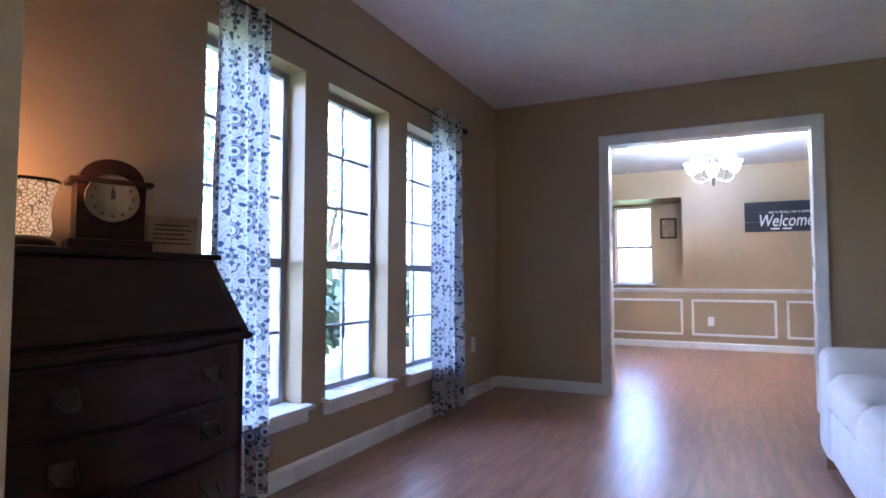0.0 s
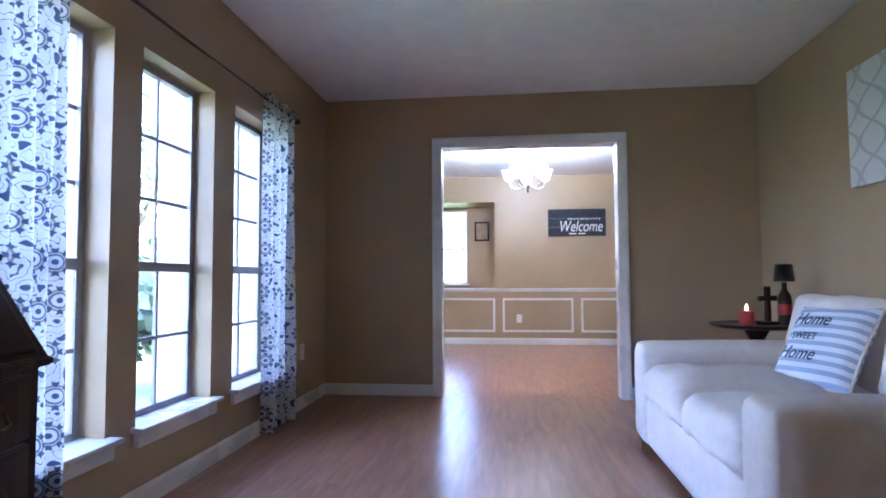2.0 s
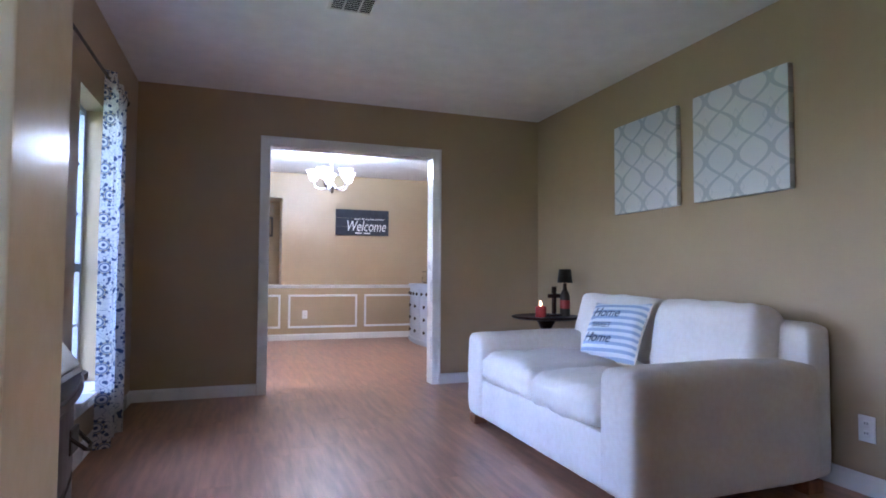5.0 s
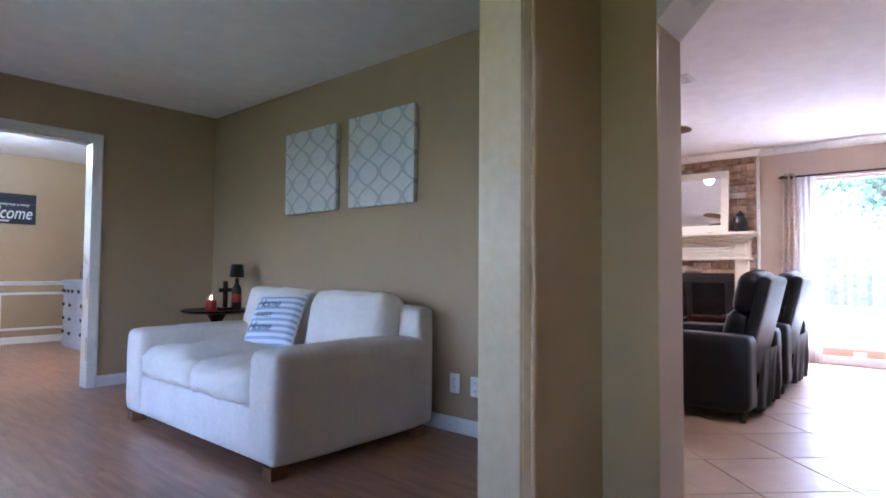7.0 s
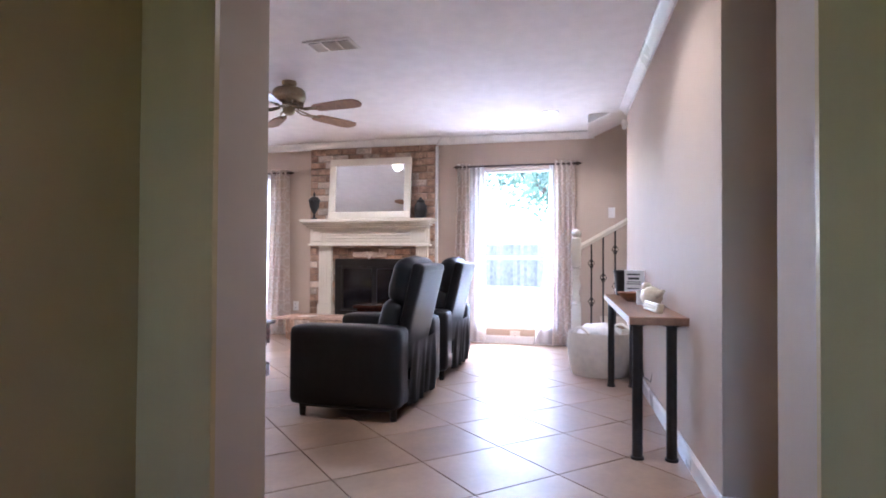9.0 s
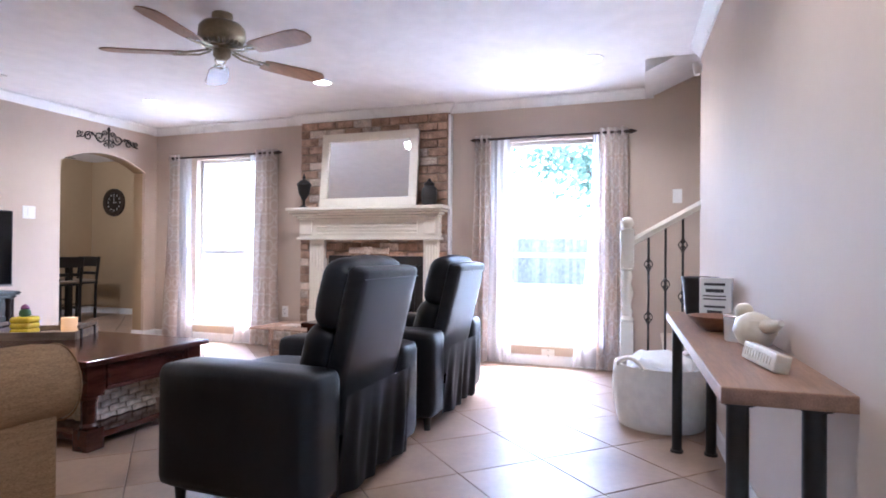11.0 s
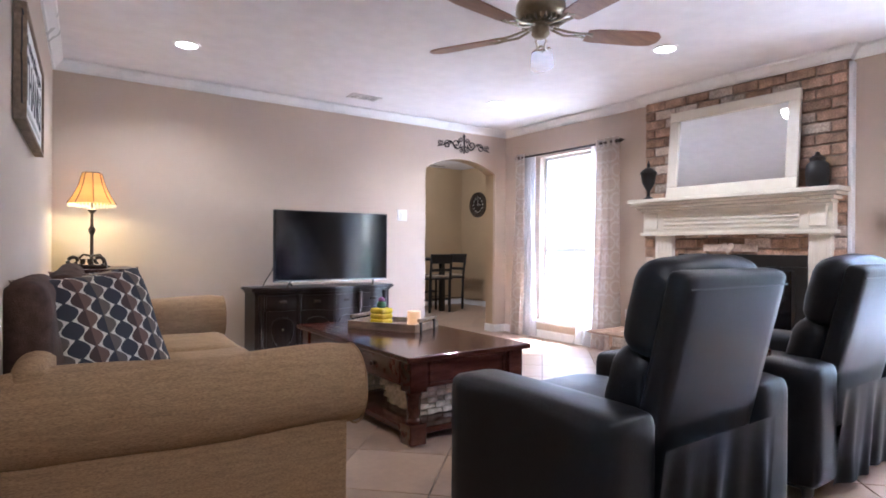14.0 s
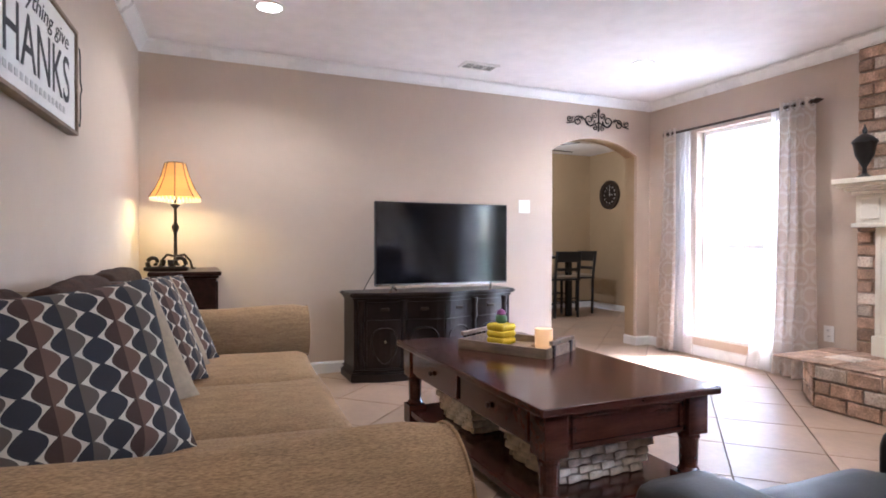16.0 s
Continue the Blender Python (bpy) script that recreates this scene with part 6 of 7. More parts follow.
et = thing("end_table", "tall dark wooden corner cabinet behind the sofa", "cabinet", (2.20, 4.43, 0))
et.scale = (1, 1, 0.905)
part("body", box(0.02, 0.385, 0.03, 0.62, 0.05, 0.885, 0.004), MAHOGANY, et)
part("top", box(0.0, 0.415, 0.0, 0.66, 0.905, 0.935, 0.008), MAHOGANY, et)
part("cornice", box(0.012, 0.40, 0.015, 0.64, 0.885, 0.905, 0.008), MAHOGANY, et)
part("plinth", box(0.01, 0.395, 0.02, 0.63, 0, 0.06, 0.006), MAHOGANY, et)
dd = part("door", box(0.38, 0.397, 0.06, 0.59, 0.1, 0.86, 0.004), MAHOGANY, et)
part("knob", shift(lathe([(0.006, 0), (0.014, 0.014), (0.006, 0.022)], seg=10), pose(0.397, 0.52, 0.5, 0, 90)), BRASS, dd, smooth=True)
tl = thing("table_lamp", "lit bronze table lamp with a beaded amber panel shade", "lamp", (2.345, 4.75, 0.846))
part("stem", lathe([(0.012, 0.06), (0.011, 0.24), (0.022, 0.27), (0.024, 0.285), (0.011, 0.31), (0.009, 0.40), (0.03, 0.425), (0.03, 0.43), (0.008, 0.44), (0.008, 0.66)], seg=14), BRONZE, tl, smooth=True)
for k in range(3):
    a = 0.5 + 2.094 * k
    c, s = math.cos(a), math.sin(a)
    part("foot", tube([(0.01 * c, 0.01 * s, 0.09), (0.06 * c, 0.06 * s, 0.10), (0.10 * c, 0.10 * s, 0.06), (0.115 * c, 0.115 * s, 0.008), (0.135 * c, 0.135 * s, 0.008)], 0.008, 8), BRONZE, tl, smooth=True)
sh = part("shade", lathe([(0.155, 0.475), (0.12, 0.53), (0.085, 0.61), (0.062, 0.70), (0.060, 0.70), (0.083, 0.61), (0.118, 0.53), (0.153, 0.475)], seg=8, cap=False), AMBER, tl, "glowing amber panelled shade")
bm = bmesh.new()
for k in range(8):
    a = k * math.pi / 4
    c, s = math.cos(a), math.sin(a)
    tube([(0.156 * c, 0.156 * s, 0.475), (0.121 * c, 0.121 * s, 0.53), (0.086 * c, 0.086 * s, 0.61), (0.063 * c, 0.063 * s, 0.70)], 0.003, 5, bm=bm)
lathe([(0.061, 0.697), (0.066, 0.70), (0.061, 0.704)], seg=8, bm=bm)
part("ribs", bm, BRONZE, sh)
bm = bmesh.new()
for k in range(40):
    a = k * math.pi / 20
    lathe([(0.001, 0), (0.005, 0.008), (0.005, 0.016), (0.001, 0.024)], 0.15 * math.cos(a), 0.15 * math.sin(a), 0.448, 6, bm=bm)
part("bead_fringe", bm, CLAY, sh, "pale bead fringe")
oc = thing("scroll_ornament", "dark carved scroll ornament on the corner cabinet", "ornament", (2.30, 4.56, 0.846), -15)
bm = bmesh.new()
for f in (-1, 1):
    tube(spiral(f * 0.075, 0.055, 0.055, 1.3, math.pi * 0.9, f), 0.018, 8, bm=bm, taper=[1 - 0.5 * k / 26 for k in range(27)])
rbox(-0.13, 0.13, -0.03, 0.03, 0, 0.03, 0.012, n=4, bm=bm)
part("carving", bm, EBONY, oc, smooth=True)

ts = thing("thanks_sign", "white framed wall sign with dark lettering", "sign", (1.976, 2.735, 1.645), 86.85)
SW, SH = 0.50, 0.203
bm = bmesh.new()
for a, b, lo, hi in ((-SW, SW, SH - 0.014, SH), (-SW, SW, -SH, -SH + 0.014), (-SW, -SW + 0.014, -SH + 0.014, SH - 0.014), (SW - 0.014, SW, -SH + 0.014, SH - 0.014)):
    box(a, b, -0.040, -0.002, lo, hi, 0.002, bm=bm)
part("frame_moulding", bm, GREYWOOD, ts)
part("board", box(-SW + 0.014, SW - 0.014, -0.030, -0.004, -SH + 0.014, SH - 0.014), PAPER, ts)
words("THANKS", 0.20, INK, ts, pose(0, -0.031, -0.03, 90) @ Matrix.Diagonal((1.05, 1.2, 1, 1)), 0.0006)
words("in everything give", 0.10, INK, ts, pose(0, -0.031, 0.12, 90) @ Matrix.Diagonal((1.1, 0.85, 1, 1)), 0.0006, shear=0.3)
bm = bmesh.new()
for k in range(16):
    box(-0.36 + k * 0.045, -0.335 + k * 0.045, -0.0315, -0.030, -0.150, -0.128, bm=bm)
part("faded_line", bm, FADED, ts)
for f in (-1, 1):
    pts = [(f * 0.52, -0.031, 0.15), (f * 0.56, -0.031, 0.155), (f * 0.57, -0.031, 0.12), (f * 0.57, -0.031, 0.03), (f * 0.595, -0.031, 0.0), (f * 0.57, -0.031, -0.03), (f * 0.57, -0.031, -0.12), (f * 0.56, -0.031, -0.155), (f * 0.52, -0.031, -0.15)]
    part("brace_line", tube(pts, 0.0025, 5), INK, ts)

# ---- recliners ----
def recliner():
    """Faces +y; origin at its rear left floor corner."""
    r = thing("recliner", "black leather push-back recliner with a skirted back", "recliner", (3.235, 0.725, 0), group="black recliners")
    W = 1.0
    for x0, x1 in ((0.0, 0.215), (W - 0.215, W)):
        part("arm", rbox(x0, x1, 0.03, 0.76, 0.075, 0.565, 0.045, 0.008, n=10), LEATHER, r, smooth=True)
    part("front_rail", rbox(0.205, W - 0.205, 0.66, 0.76, 0.08, 0.33, 0.03, n=6), LEATHER, r, smooth=True)
    part("seat_cushion", rbox(0.21, W - 0.21, 0.18, 0.80, 0.28, 0.475, 0.07, 0.03, n=12, wrinkle=0.004), LEATHER, r, smooth=True)
    tilt = pose(0, 0.10, 0.40, 13)
    part("back_shell", shift(rbox(0.215, W - 0.215, -0.03, 0.05, -0.16, 0.565, 0.028, n=10), tilt), LEATHER, r, smooth=True)
    part("lumbar_cushion", shift(rbox(0.22, W - 0.22, 0.04, 0.20, 0.05, 0.30, 0.075, 0.02, n=12, wrinkle=0.008), tilt), LEATHER, r, smooth=True)
    part("head_cushion", shift(rbox(0.22, W - 0.22, 0.02, 0.18, 0.28, 0.572, 0.07, 0.02, n=12, wrinkle=0.006), tilt), LEATHER, r, smooth=True)
    bm = bmesh.new()
    n, rows, grid = 60, 8, {}
    for j in range(rows + 1):
        f = j / rows
        for i in range(n + 1):
            u = i / n
            y = 0.035 - 0.035 * (1 - f) + 0.012 * f * math.sin(u * 23 + 5 * u * u) + 0.014 * f * math.sin(u * 11 + 1) + 0.02 * f * noise.noise(Vector((u * 9, 0.3, f)))
            grid[j, i] = bm.verts.new((0.19 + (W - 0.38) * u + 0.03 * (u - 0.5) * f, y - 0.03 * f * 0.2, 0.46 - 0.40 * f))
    for j in range(rows):
        for i in range(n):
            bm.faces.new((grid[j, i], grid[j + 1, i], grid[j + 1, i + 1], grid[j, i + 1]))
    bmesh.ops.solidify(bm, geom=bm.faces[:], thickness=0.004)
    part("back_skirt", bm, LEATHER, r, smooth=True)
    seam = tube([tilt @ Vector((0.225 + (W - 0.45) * k / 8, -0.032, 0.524)) for k in range(9)], 0.003, 5)
    part("seam", seam, LEATHER, r)
    part("underframe", box(0.05, W - 0.05, 0.08, 0.70, 0.06, 0.10), BLACK, r)
    for x in (0.07, W - 0.07):
        for y in (0.09, 0.69):
            part("foot", lathe([(0.018, 0), (0.024, 0.075)], x, y, 0, 12), BLACK, r, smooth=True)
    return r


r1 = recliner()
copy_thing(r1, pose(4.465, 0.735, 0))
st = thing("side_table", "dark cherry side table between the recliners", "table", (4.243, 0.93, 0))
st.scale = (0.55, 1, 1)
part("tabletop", box(0.0, 0.39, 0.0, 0.55, 0.585, 0.612, 0.006), CHERRY, st)
part("apron", box(0.03, 0.36, 0.03, 0.52, 0.50, 0.585, 0.003), CHERRY, st)
for x in (0.05, 0.34):
    for y in (0.05, 0.50):
        part("leg", box(x - 0.025, x + 0.025, y - 0.025, y + 0.025, 0, 0.50, 0.004), CHERRY, st)
part("shelf", box(0.03, 0.36, 0.03, 0.52, 0.13, 0.15, 0.003), CHERRY, st)

# ---- console table and what stands on it ----
cn = thing("console_table", "narrow brown board console table on black pipe legs", "table", (2.96, -0.797, 0), 2.0)
part("tabletop", box(0, 1.88, 0.0, 0.28, 0.665, 0.705, 0.005), OAK, cn)
for x in (0.055, 1.71):
    for y in (0.075, 0.235):
        bm = lathe([(0.032, 0), (0.032, 0.012), (0.025, 0.014), (0.025, 0.655), (0.04, 0.657), (0.04, 0.666)], x, y, 0, 18)
        part("leg", bm, BLACK, cn, smooth=True)
pn = thing("planter", "dark ribbed ceramic planter on the console table", "planter", (4.70, -0.61, 0.705))
part("pot", lathe([(0.065, 0), (0.07, 0.01), (0.075, 0.05), (0.085, 0.17), (0.092, 0.18), (0.09, 0.195), (0.08, 0.19), (0.0, 0.17)], seg=24), BLACK, pn, smooth=True)
bs = thing("block_sign", "small cream block sign with grey lettering on the console table", "sign", (4.45, -0.66, 0.705), -105)
part("block", box(-0.07, 0.07, -0.018, 0.018, 0, 0.20, 0.003), PAPER, bs)
bm = bmesh.new()
for z, w3, t3 in ((0.17, 0.07, 0.012), (0.14, 0.06, 0.016), (0.115, 0.075, 0.006), (0.10, 0.075, 0.006), (0.065, 0.07, 0.01), (0.04, 0.05, 0.014)):
    box(-w3 * 0.7, w3 * 0.6, -0.0195, -0.0178, z - t3 / 2, z + t3 / 2, bm=bm)
part("grey_lines", bm, INK, bs)
bw = thing("wooden_bowl", "cream and brown shallow wooden bowl on the console table", "bowl", (4.05, -0.63, 0.705))
part("bowl", lathe([(0.05, 0), (0.08, 0.02), (0.115, 0.055), (0.118, 0.06), (0.108, 0.058), (0.07, 0.022), (0.0, 0.015)], seg=28), FOOT, bw, smooth=True)
gc = thing("tin_cup", "small white tin cup on the console table", "cup", (3.77, -0.66, 0.705))
part("cup", lathe([(0.04, 0), (0.042, 0.005), (0.045, 0.09), (0.047, 0.093), (0.043, 0.09), (0.038, 0.008), (0, 0.006)], seg=22), WHITE, gc, smooth=True)
part("rim", lathe([(0.0455, 0.086), (0.048, 0.09), (0.0455, 0.094)], seg=22), CHROME, gc, smooth=True)
bd = thing("pottery_bird", "cream glazed pottery bird on the console table", "ornament", (3.61, -0.69, 0.705), 200)
bm = lathe([(0.02, 0), (0.06, 0.015), (0.082, 0.055), (0.07, 0.095), (0.03, 0.115), (0.005, 0.12)], 0, 0, 0, 20, squash=0.75)
rbox(-0.095, -0.035, -0.03, 0.03, 0.085, 0.145, 0.03, n=5, bm=bm)
tube([(0.05, 0, 0.075), (0.11, 0, 0.085), (0.15, 0, 0.10)], 0.02, 8, bm=bm, taper=[1.3, 1, 0.5])
tube([(-0.09, 0, 0.115), (-0.115, 0, 0.11)], 0.01, 6, bm=bm, taper=[1, 0.2])
part("bird_body", bm, CLAY, bd, smooth=True)
ps = thing("word_plaque", "low cream plaque with raised lettering on the console table", "plaque", (3.28, -0.66, 0.705), 190)
part("block", shift(box(-0.12, 0.12, -0.02, 0.02, 0, 0.05, 0.006), pose(0, 0, 0, -12)), CLAY, ps)
bm = bmesh.new()
for k in range(10):
    box(-0.1 + k * 0.02, -0.088 + k * 0.02, -0.0225, -0.0195, 0.014, 0.036, bm=bm)
part("raised_letters", shift(bm, pose(0, 0, 0, -12)), CLAY, ps)
wc = thing("lamp_cord", "black cord hanging below the console table", "cable")
part("cord", tube([(4.1, -0.765, 0.66), (4.08, -0.76, 0.3), (4.2, -0.745, 0.14), (4.45, -0.72, 0.13), (4.6, -0.725, 0.3), (4.62, -0.735, 0.5)], 0.004, 6), BLACK, wc, smooth=True)

# ---- rope basket and stairs ----
bkt = thing("rope_basket", "large natural rope basket holding white blankets", "basket", (5.165, -0.435, 0))
bm = bmesh.new()
for k in range(42):
    r = 0.238 + 0.026 * math.sin(math.pi * k / 46) + 0.0004 * k
    tube([(r * math.cos(2 * math.pi * a / 36), r * math.sin(2 * math.pi * a / 36), 0.009 + k * 0.0085) for a in range(37)], 0.0076, 6, bm=bm)
part("coiled_rope", bm, ROPE, bkt, smooth=True)
part("bottom", lathe([(0.23, 0.0), (0.235, 0.012)], seg=30), ROPE, bkt)
for a in (2.4, 5.5):
    c, s = math.cos(a), math.sin(a)
    pts = [(0.25 * c - 0.10 * s * t, 0.25 * s + 0.10 * c * t, 0.36 + 0.05 * (1 - t * t)) for t in [-1, -0.7, -0.3, 0, 0.3, 0.7, 1]]
    part("loop_handle", tube(pts, 0.012, 7), ROPE, bkt, smooth=True)
bn = thing("blanket", "folded white fleece blanket in the rope basket", "blanket", (5.165, -0.435, 0.24))
part("folds", rbox(-0.185, 0.185, -0.185, 0.185, 0.0, 0.14, 0.07, 0.03, n=16, wrinkle=0.035), FLEECE, bn, smooth=True)

stair = thing("staircase", "carpeted staircase with white risers", "stairs", (5.735, -0.225, 0))
for k in range(9):
    y1 = -0.255 * k
    tr = part("tread", box(0.0, 0.955, y1 - 0.275, y1 + 0.02, 0.175 * (k + 1) - 0.03, 0.175 * (k + 1), 0.01), CARPET, stair, "beige carpeted tread")
    part("riser", box(0.0, 0.955, y1 - 0.255, y1, 0.175 * k, 0.175 * (k + 1) - 0.03), TRIM, stair, "white painted riser")
part("stringer", box(-0.03, 0.0, -0.45, 0.02, 0.0, 0.20, 0.004), TRIM, stair, "white painted stringer")
nw = thing("stair_railing", "cream turned newel post with a sloping handrail and iron balusters", "railing", (5.70, -0.222, 0))
nw.scale = (1, 1, 0.972)
bm = box(-0.045, 0.045, -0.045, 0.045, 0.0, 0.56, 0.006)
lathe([(0.04, 0.56), (0.046, 0.575), (0.03, 0.60), (0.04, 0.63), (0.024, 0.67), (0.034, 0.72), (0.044, 0.76), (0.026, 0.83), (0.036, 0.88), (0.028, 0.92), (0.044, 0.935), (0.04, 0.945)], 0, 0, 0, 20, bm=bm)
box(-0.045, 0.045, -0.045, 0.045, 0.945, 1.22, 0.006, bm=bm)
lathe([(0.045, 1.22), (0.03, 1.232), (0.044, 1.255), (0.046, 1.275), (0.03, 1.305), (0.002, 1.315)], 0, 0, 0, 20, bm=bm)
part("newel_post", bm, CREAM, nw, smooth=True)
bm = bmesh.new()
hr = [(-0.03, -0.035), (0.03, -0.035), (0.035, 0.0), (0.02, 0.03), (-0.02, 0.03), (-0.035, 0.0)]
a = [bm.verts.new((x, -0.04, 1.14 + z)) for x, z in hr]
b = [bm.verts.new((x, -0.48, 1.40 + z)) for x, z in hr]
bm.faces.new(a), bm.faces.new(b[::-1])
for i in range(6):
    bm.faces.new((a[i], a[(i + 1) % 6], b[(i + 1) % 6], b[i]))
bmesh.ops.recalc_face_normals(bm, faces=bm.faces)
part("handrail", bm, CREAM, nw)
part("rail_rosette", shift(lathe([(0.055, 0), (0.055, 0.012), (0.035, 0.02)], seg=18), pose(0, -0.488, 1.40, -90)), CREAM, nw, smooth=True)
for k, y in enumerate((-0.14, -0.25, -0.36)):
    z0, z1 = 0.175 * (1 if y > -0.27 else 2) + (0.0 if k < 2 else 0.0), 1.14 + (-y - 0.04) * 0.59 - 0.03
    bal = part("baluster", tube([(0, y, z0), (0, y, z1)], 0.008, 6), IRON, nw)
    part("shoe", lathe([(0.02, 0), (0.02, 0.012), (0.01, 0.028)], 0, y, z0, 8), IRON, bal)
    for zc in ((z0 + (z1 - z0) * 0.42, z0 + (z1 - z0) * 0.80) if k != 1 else (z0 + (z1 - z0) * 0.62,)):
        bm = bmesh.new()
        for q in range(4):
            ph = q * math.pi / 2
            tube([(0.028 * math.sin(math.pi * t / 8) * math.cos(ph + t * 0.35), y + 0.028 * math.sin(math.pi * t / 8) * math.sin(ph + t * 0.35), zc - 0.05 + 0.1 * t / 8) for t in range(9)], 0.004, 5, bm=bm)
        part("basket_knot", bm, IRON, bal, smooth=True)

sn = thing("wall_sensor", "small white alarm sensor at the end of the console wall", "sensor", (5.665, -0.693, 2.27), 182.1)
part("bracket", box(-0.016, 0.016, -0.016, 0.0, -0.022, 0.022, 0.004), WHITE, sn)
part("housing", shift(rbox(-0.028, 0.028, -0.055, -0.014, -0.045, 0.045, 0.014, n=6), pose(0, 0, 0, 10)), WHITE, sn, smooth=True)

# ---- breakfast room ----
dtb = thing("dining_table", "black counter-height dining table", "table", (6.93, 7.70, 0))
dtb.scale = (1, 1, 0.92)
part("tabletop", box(-0.45, 0.45, -0.45, 0.45, 0.88, 0.92, 0.006), BLACK, dtb)
for x in (-0.38, 0.38):
    for y in (-0.38, 0.38):
        part("leg", box(x - 0.035, x + 0.035, y - 0.035, y + 0.035, 0, 0.88, 0.004), BLACK, dtb)


def bar_chair(x, y, turn):
    c = thing("counter_chair", "black wooden counter chair with a striped cushion", "chair", (x, y, 0), turn, "counter chairs")
    c.scale = (1, 1, 0.87)
    for sx in (-0.19, 0.19):
        part("back_post", tube([(sx, 0.19, 0), (sx, 0.20, 0.6), (sx, 0.25, 1.05)], 0.02, 8), BLACK, c)
        part("front_leg", tube([(sx, -0.19, 0), (sx, -0.19, 0.60)], 0.02, 8), BLACK, c)
        part("stretcher", tube([(sx, -0.19, 0.22), (sx, 0.19, 0.22)], 0.011, 6), BLACK, c)
    for z in (0.18, 0.34):
        part("rung", tube([(-0.19, -0.19, z), (0.19, -0.19, z)], 0.011, 6), BLACK, c)
    part("seat", box(-0.22, 0.22, -0.22, 0.22, 0.59, 0.62, 0.008), BLACK, c)
    part("cushion", rbox(-0.2, 0.2, -0.2, 0.2, 0.62, 0.665, 0.02, n=6), BEIGE, c, "striped beige seat cushion", smooth=True)
    part("top_rail", box(-0.2, 0.2, 0.225, 0.25, 0.88, 1.05, 0.006), BLACK, c)
    part("lower_rail", box(-0.19, 0.19, 0.21, 0.23, 0.74, 0.79, 0.004), BLACK, c)
    return c


bar_chair(7.16, 7.35, 180)
bar_chair(7.62, 7.62, -90)
cl = thing("wall_clock", "oval dark framed wall clock in the breakfast room", "clock", (8.36, 7.70, 1.775), -90)
part("rim", shift(lathe([(0.19, 0), (0.225, 0.006), (0.22, 0.035), (0.16, 0.03), (0.155, 0.01)], seg=36), pose(0, 0, 0, 90)), BRONZE, cl, smooth=True)
part("face", shift(lathe([(0.158, 0.004), (0.158, 0.014), (0.02, 0.016)], seg=36), pose(0, 0, 0, 90)), EBONY, cl)
bm = bmesh.new()
for h in range(12):
    a = h * math.pi / 6
    box(0.125 * math.sin(a) - 0.008, 0.125 * math.sin(a) + 0.008, -0.018, -0.0145, 0.125 * math.cos(a) - 0.012, 0.125 * math.cos(a) + 0.012, bm=bm)
box(-0.004, 0.004, -0.019, -0.016, -0.02, 0.10, bm=bm)
box(-0.02, 0.07, -0.019, -0.016, -0.004, 0.004, bm=bm)
part("numerals", bm, DIAL, cl)
bf = thing("breakfast_fan", "dark ceiling fan with a small light in the breakfast room", "ceiling fan", (6.55, 7.0, 0))
part("motor", lathe([(0.05, 2.44), (0.04, 2.36), (0.11, 2.34), (0.12, 2.27), (0.06, 2.25)], seg=20), BRASS, bf, smooth=True)
for k in range(5):
    part("blade", shift(prism([(0.14, -0.05), (0.60, -0.07), (0.64, 0.0), (0.60, 0.07), (0.14, 0.05)], -0.004, 0.004), pose(0, 0, 2.27, 0, 0, 8 + 72 * k) @ pose(0, 0, 0, 9)), EBONY, bf)
part("light_bowl", lathe([(0.06, 2.25), (0.10, 2.235), (0.09, 2.19), (0.04, 2.165), (0.002, 2.16)], seg=20), OPALGLOW, bf, "glowing glass bowl", smooth=True)
hb = thing("potted_herb", "small green plant on the black table", "plant", (6.73, 7.5, 0.846))
part("pot", lathe([(0.04, 0), (0.055, 0.09), (0.05, 0.09), (0, 0.08)], seg=16), CLAY, hb, smooth=True)
bm = bmesh.new()
rnd = random.Random(7)
for k in range(40):
    a, t = rnd.uniform(0, 6.28), rnd.uniform(0.05, 0.13)
    tip = (t * math.cos(a), t * math.sin(a), 0.09 + rnd.uniform(0.04, 0.15))
    tube([(0.01 * math.cos(a), 0.01 * math.sin(a), 0.085), (tip[0] * 0.6, tip[1] * 0.6, tip[2] * 0.9), tip], 0.009, 4, bm=bm, taper=[0.4, 1, 0.1])
part("leaves", bm, PLANT, hb)

# ---- lamps' light ----
for x, y in CANS:
    lamp("recessed_lamp", "SPOT", (x, y, 2.425), 2.6, (1.0, 0.88, 0.74), 0.06, (x, y, 0), 150)
for k in range(5):
    a = 0.35 + 2 * math.pi * k / 5
    lamp("chandelier_lamp", "POINT", (CHX + 0.21 * math.cos(a), CHY + 0.21 * math.sin(a), 2.165), 0.8, (0.78, 0.96, 1.0), 0.03)
lamp("table_lamp_bulb", "POINT", (2.345, 4.75, 1.36), 0.55, (1.0, 0.80, 0.36), 0.03)
lamp("desk_lamp_bulb", "POINT", (-1.35, 1.195, 1.20), 0.11, (1.0, 0.50, 0.20), 0.02)
lamp("breakfast_lamp", "POINT", (6.55, 7.0, 2.12), 1.6, (1.0, 0.93, 0.82), 0.05)

# ---- bricks of the chimney breast and the hearth ----
def brick_mesh(l, h, d):
    bm = box(-d, 0, -l / 2, l / 2, -h / 2, h / 2, 0.006, seg=1)
    for v in bm.verts:
        v.co += 0.0025 * noise.noise_vector(v.co * 40)
    me = bpy.data.meshes.new("brick")
    bm.to_mesh(me)
    bm.free()
    return me


fire = bpy.data.objects["fireplace"]
rnd = random.Random(12)
meshes = {}


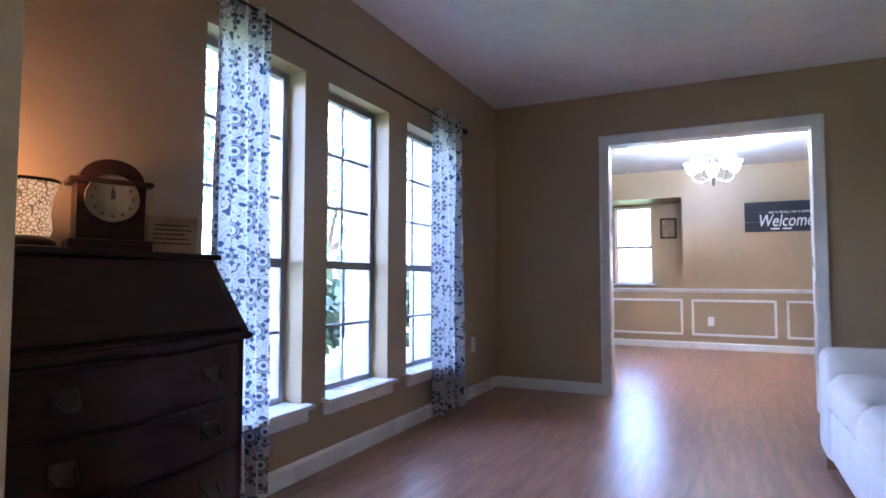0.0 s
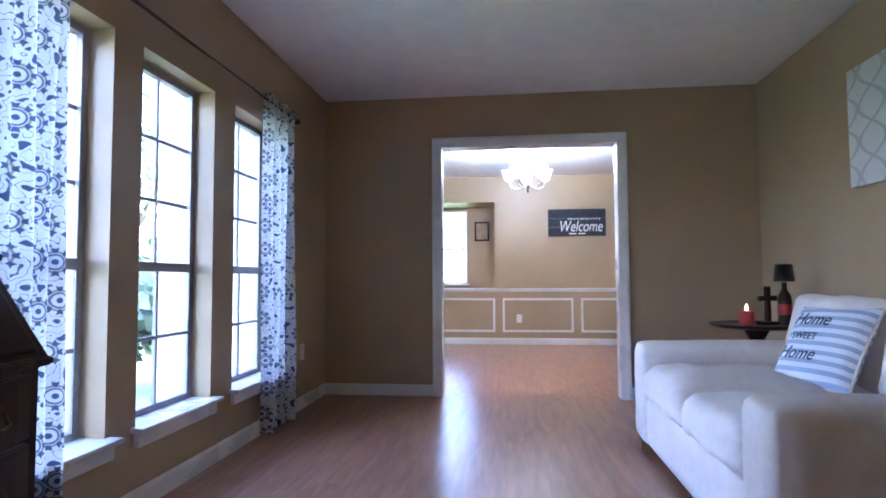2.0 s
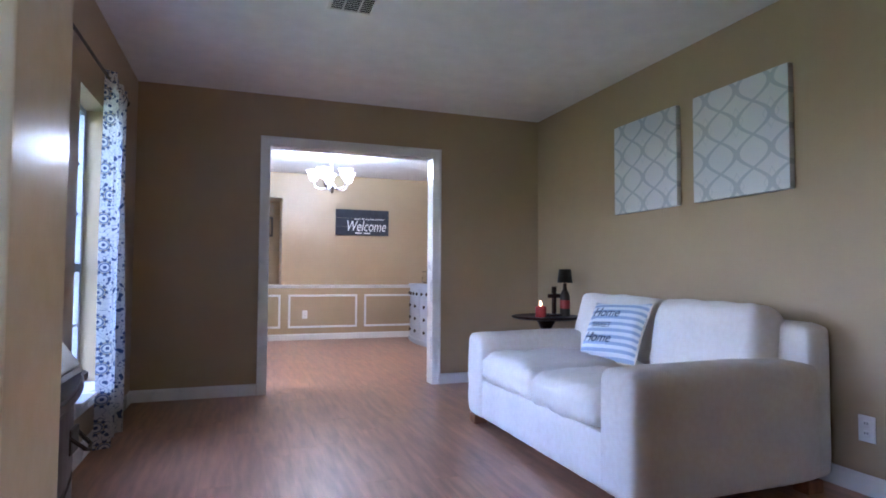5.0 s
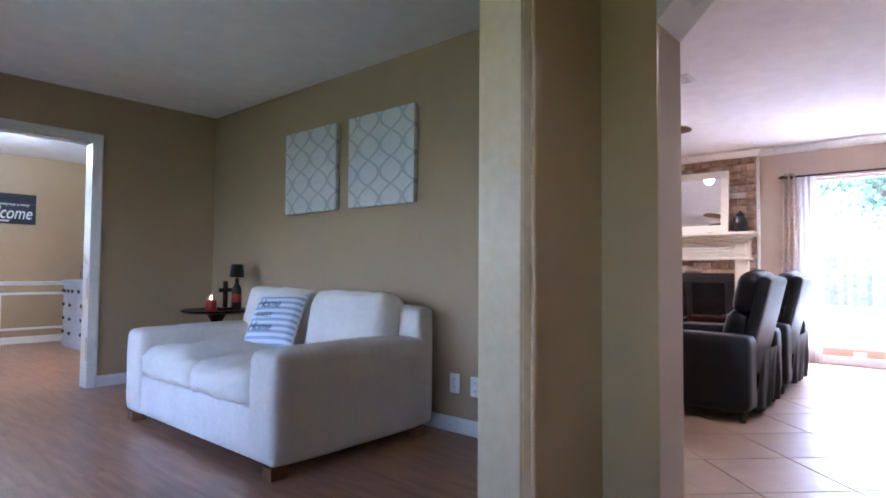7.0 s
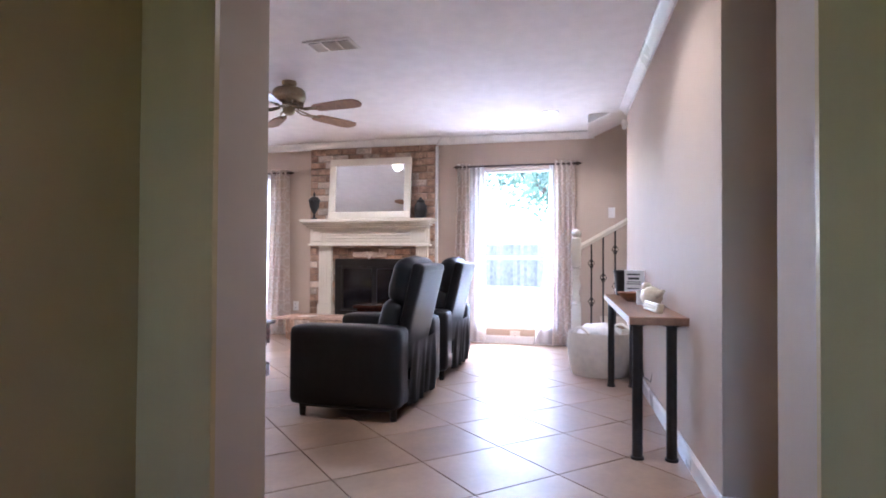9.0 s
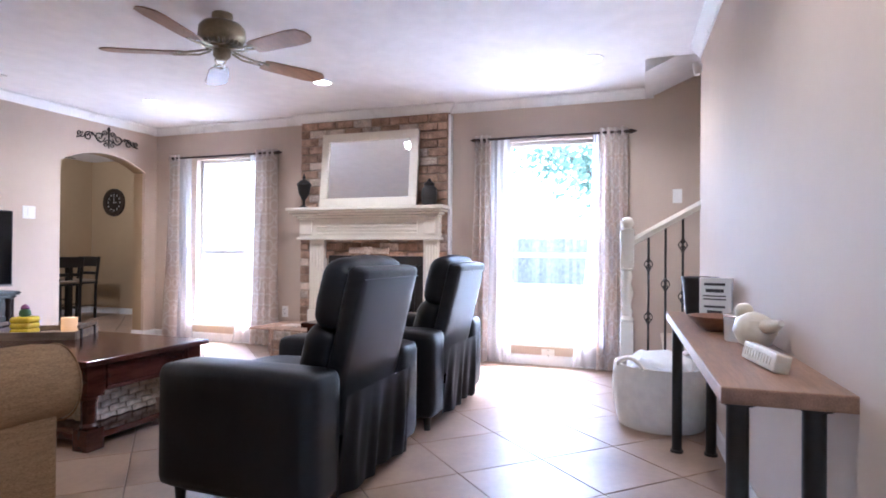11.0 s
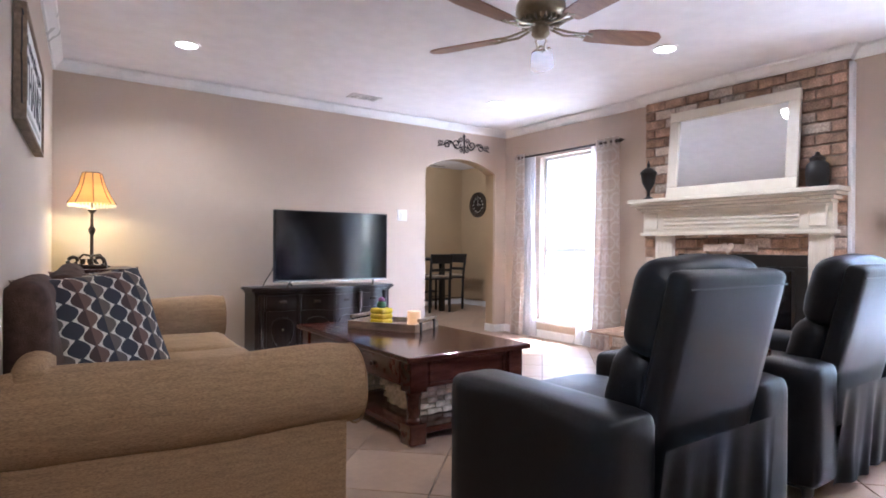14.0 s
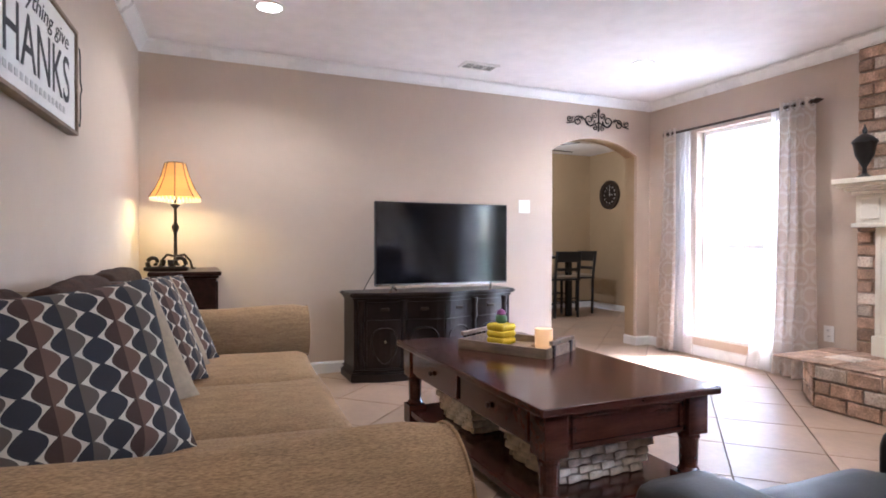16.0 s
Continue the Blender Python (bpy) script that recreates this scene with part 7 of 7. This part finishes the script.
def brick(parent, x, y, z, l, h, d, pale, turn=0.0):
    key = (round(l, 3), round(h, 3), round(d, 3), pale)
    if key not in meshes:
        meshes[key] = brick_mesh(l, h, d)
        meshes[key].materials.append(PALEBRICK if pale else BRICK)
    ob = new("brick", meshes[key])
    ob.parent = parent
    ob.matrix_basis = pose(x, y, z, 0, 0, turn)
    return ob


PITCH, LEN = 0.084, 0.2088
rows = int((2.36 - 0.28) / PITCH)
for r in range(rows + 1):
    z = 0.28 + PITCH * (r + 0.5)
    if z > 2.34:
        break
    y, first = 1.38, r % 2
    while y < 3.05 - 0.03:
        l = LEN / 2 if (first and y < 1.39) else min(LEN, 3.05 - y)
        mid = y + l / 2
        if not (1.62 < mid < 2.70 and z < 0.99) and l > 0.04:
            brick(fire, -0.045, mid, z, l - 0.011, PITCH - 0.011, 0.02 + rnd.uniform(0, 0.006), rnd.random() < 0.34)
        y += l
hearth = thing("hearth", "raised antique brick hearth with a clipped corner", "hearth", (0, 0, 0))
edge = [(6.69, 1.27), (6.16, 1.27), (6.02, 1.41), (6.02, 2.95), (6.34, 3.23), (6.69, 3.23)]
core = [(6.69, 1.28), (6.17, 1.28), (6.03, 1.415), (6.03, 2.945), (6.342, 3.22), (6.69, 3.22)]
part("mortar_core", prism(core, 0.0, 0.268), MORTAR, hearth)
for r in range(3):
    z = 0.047 + r * 0.0895
    for (x0, y0), (x1, y1) in zip(edge[1:], edge[2:]):
        run = math.hypot(x1 - x0, y1 - y0)
        k = max(1, round(run / 0.205))
        for i in range(k + (r % 2)):
            a = max(0, (i - 0.5 * (r % 2)) / k)
            b = min(1, (i + 1 - 0.5 * (r % 2)) / k)
            f, l = (a + b) / 2, (b - a) * run
            turn = math.degrees(math.atan2(y1 - y0, x1 - x0)) - 90
            brick(hearth, x0 + (x1 - x0) * f, y0 + (y1 - y0) * f, z, l - 0.01, 0.079, 0.012 + rnd.uniform(0, 0.006), rnd.random() < 0.08, turn)
for i in range(10):
    for j in range(3):
        ob = brick(hearth, 6.128 + j * 0.21, 1.37 + i * 0.198, 0.268, 0.188, 0.198, 0.014 + rnd.uniform(0, 0.004), rnd.random() < 0.08)
        ob.matrix_basis = pose(6.128 + j * 0.21, 1.37 + i * 0.198, 0.268, 0, 90, 0)

# ---- floors in pieces, last in the file ----
def clip(poly, x0, x1, y0, y1):
    """The part of a convex outline that lies in a rectangle."""
    for ax, lim, keep in ((0, x0, 1), (0, x1, -1), (1, y0, 1), (1, y1, -1)):
        out = []
        for i, p in enumerate(poly):
            q = poly[(i + 1) % len(poly)]
            a, b = (p[ax] - lim) * keep, (q[ax] - lim) * keep
            if a >= 0:
                out.append(p)
            if (a > 0 > b) or (a < 0 < b):
                f = a / (a - b)
                out.append((p[0] + (q[0] - p[0]) * f, p[1] + (q[1] - p[1]) * f))
        poly = out
        if len(poly) < 3:
            return []
    return poly


def lay(parent, name, pieces, thick, material):
    """Pieces of flooring: outlines in metres, each an object of its own with its middle as origin; alike ones share a mesh."""
    shared = {}
    for poly in pieces:
        cx, cy = sum(p[0] for p in poly) / len(poly), sum(p[1] for p in poly) / len(poly)
        key = tuple((round(x - cx, 3), round(y - cy, 3)) for x, y in poly)
        if key not in shared:
            k = len(poly)
            e = 0.0007 if thick < 0.01 else 0.0015
            inner = [(x * (1 - e / max(0.05, math.hypot(x, y))), y * (1 - e / max(0.05, math.hypot(x, y)))) for x, y in key]
            verts = [(x, y, -thick) for x, y in key] + [(x, y, -0.001) for x, y in key] + [(x, y, 0) for x, y in inner]
            faces = [tuple(range(2 * k, 3 * k))]
            for i in range(k):
                j = (i + 1) % k
                faces += [(i, j, k + j, k + i), (k + i, k + j, 2 * k + j, 2 * k + i)]
            me = bpy.data.meshes.new(name)
            me.from_pydata(verts, [], faces)
            me.materials.append(material)
            shared[key] = me
        ob = new(name, shared[key])
        ob.parent = parent
        ob.location = (cx, cy, 0)


floor_wood = slab("floor_wood", "reddish brown laminate plank floor", -1.555, 2.16, 0.82, 8.85, -0.12, -0.008, MAHOGANY, "floor")
planks, rnd = [], random.Random(4)
x, row = -1.555, 0
while x < 2.15:
    y = 0.82 - rnd.uniform(0.1, 1.1)
    while y < 8.85:
        for x0, x1, y0, y1 in ((-1.555, 1.885, 0.885, 5.11), (-0.59, 0.835, 5.11, 5.23), (-1.535, 2.16, 5.23, 8.85), (-0.975, 0.685, 0.82, 0.885)):
            p = clip([(x + 0.0002, y + 0.0002), (x + 0.1498, y + 0.0002), (x + 0.1498, y + 1.2198), (x + 0.0002, y + 1.2198)], x0, x1, y0, y1)
            if p:
                planks.append(p)
        y += 1.22
    x += 0.15
lay(floor_wood, "plank", planks, 0.008, PLANK)

floor_tile = slab("floor_tile", "large beige ceramic tiles laid on the diagonal", -2.4, 6.7, -3.2, 5.275, -0.14, -0.012, GROUT, "floor")
floor_breakfast = slab("floor_breakfast", "large beige ceramic tiles laid on the diagonal", 4.72, 8.36, 5.275, 8.2, -0.15, -0.012, GROUT, "floor")
SIDE, OX, OY = 0.457, 3.338, 0.456


def diagonal_tiles(rects):
    out = []
    d, h = SIDE / math.sqrt(2), (SIDE - 0.006) / math.sqrt(2)
    for i in range(-22, 30):
        for j in range(-30, 30):
            cx, cy = OX + (i - j) * d, OY + (i + j + 1) * d
            for r in rects:
                if r[0] - h < cx < r[1] + h and r[2] - h < cy < r[3] + h:
                    p = clip([(cx + h, cy), (cx, cy + h), (cx - h, cy), (cx, cy - h)], *r)
                    if p:
                        out.append(p)
    return out


lay(floor_tile, "tile", diagonal_tiles([(1.945, 6.7, -0.90, 5.105), (1.265, 1.52, -0.755, 0.60), (1.52, 1.945, -0.90, 0.82), (5.525, 6.535, 5.105, 5.275), (5.6, 6.7, -1.0, -0.90)]), 0.012, TILE)
lay(floor_tile, "tile", diagonal_tiles([(-2.4, 1.265, -2.2, 0.82), (1.52, 2.62, -2.2, -0.90)]), 0.012, TILE)
lay(floor_breakfast, "tile", diagonal_tiles([(4.72, 8.36, 5.275, 8.2)]), 0.012, TILE)
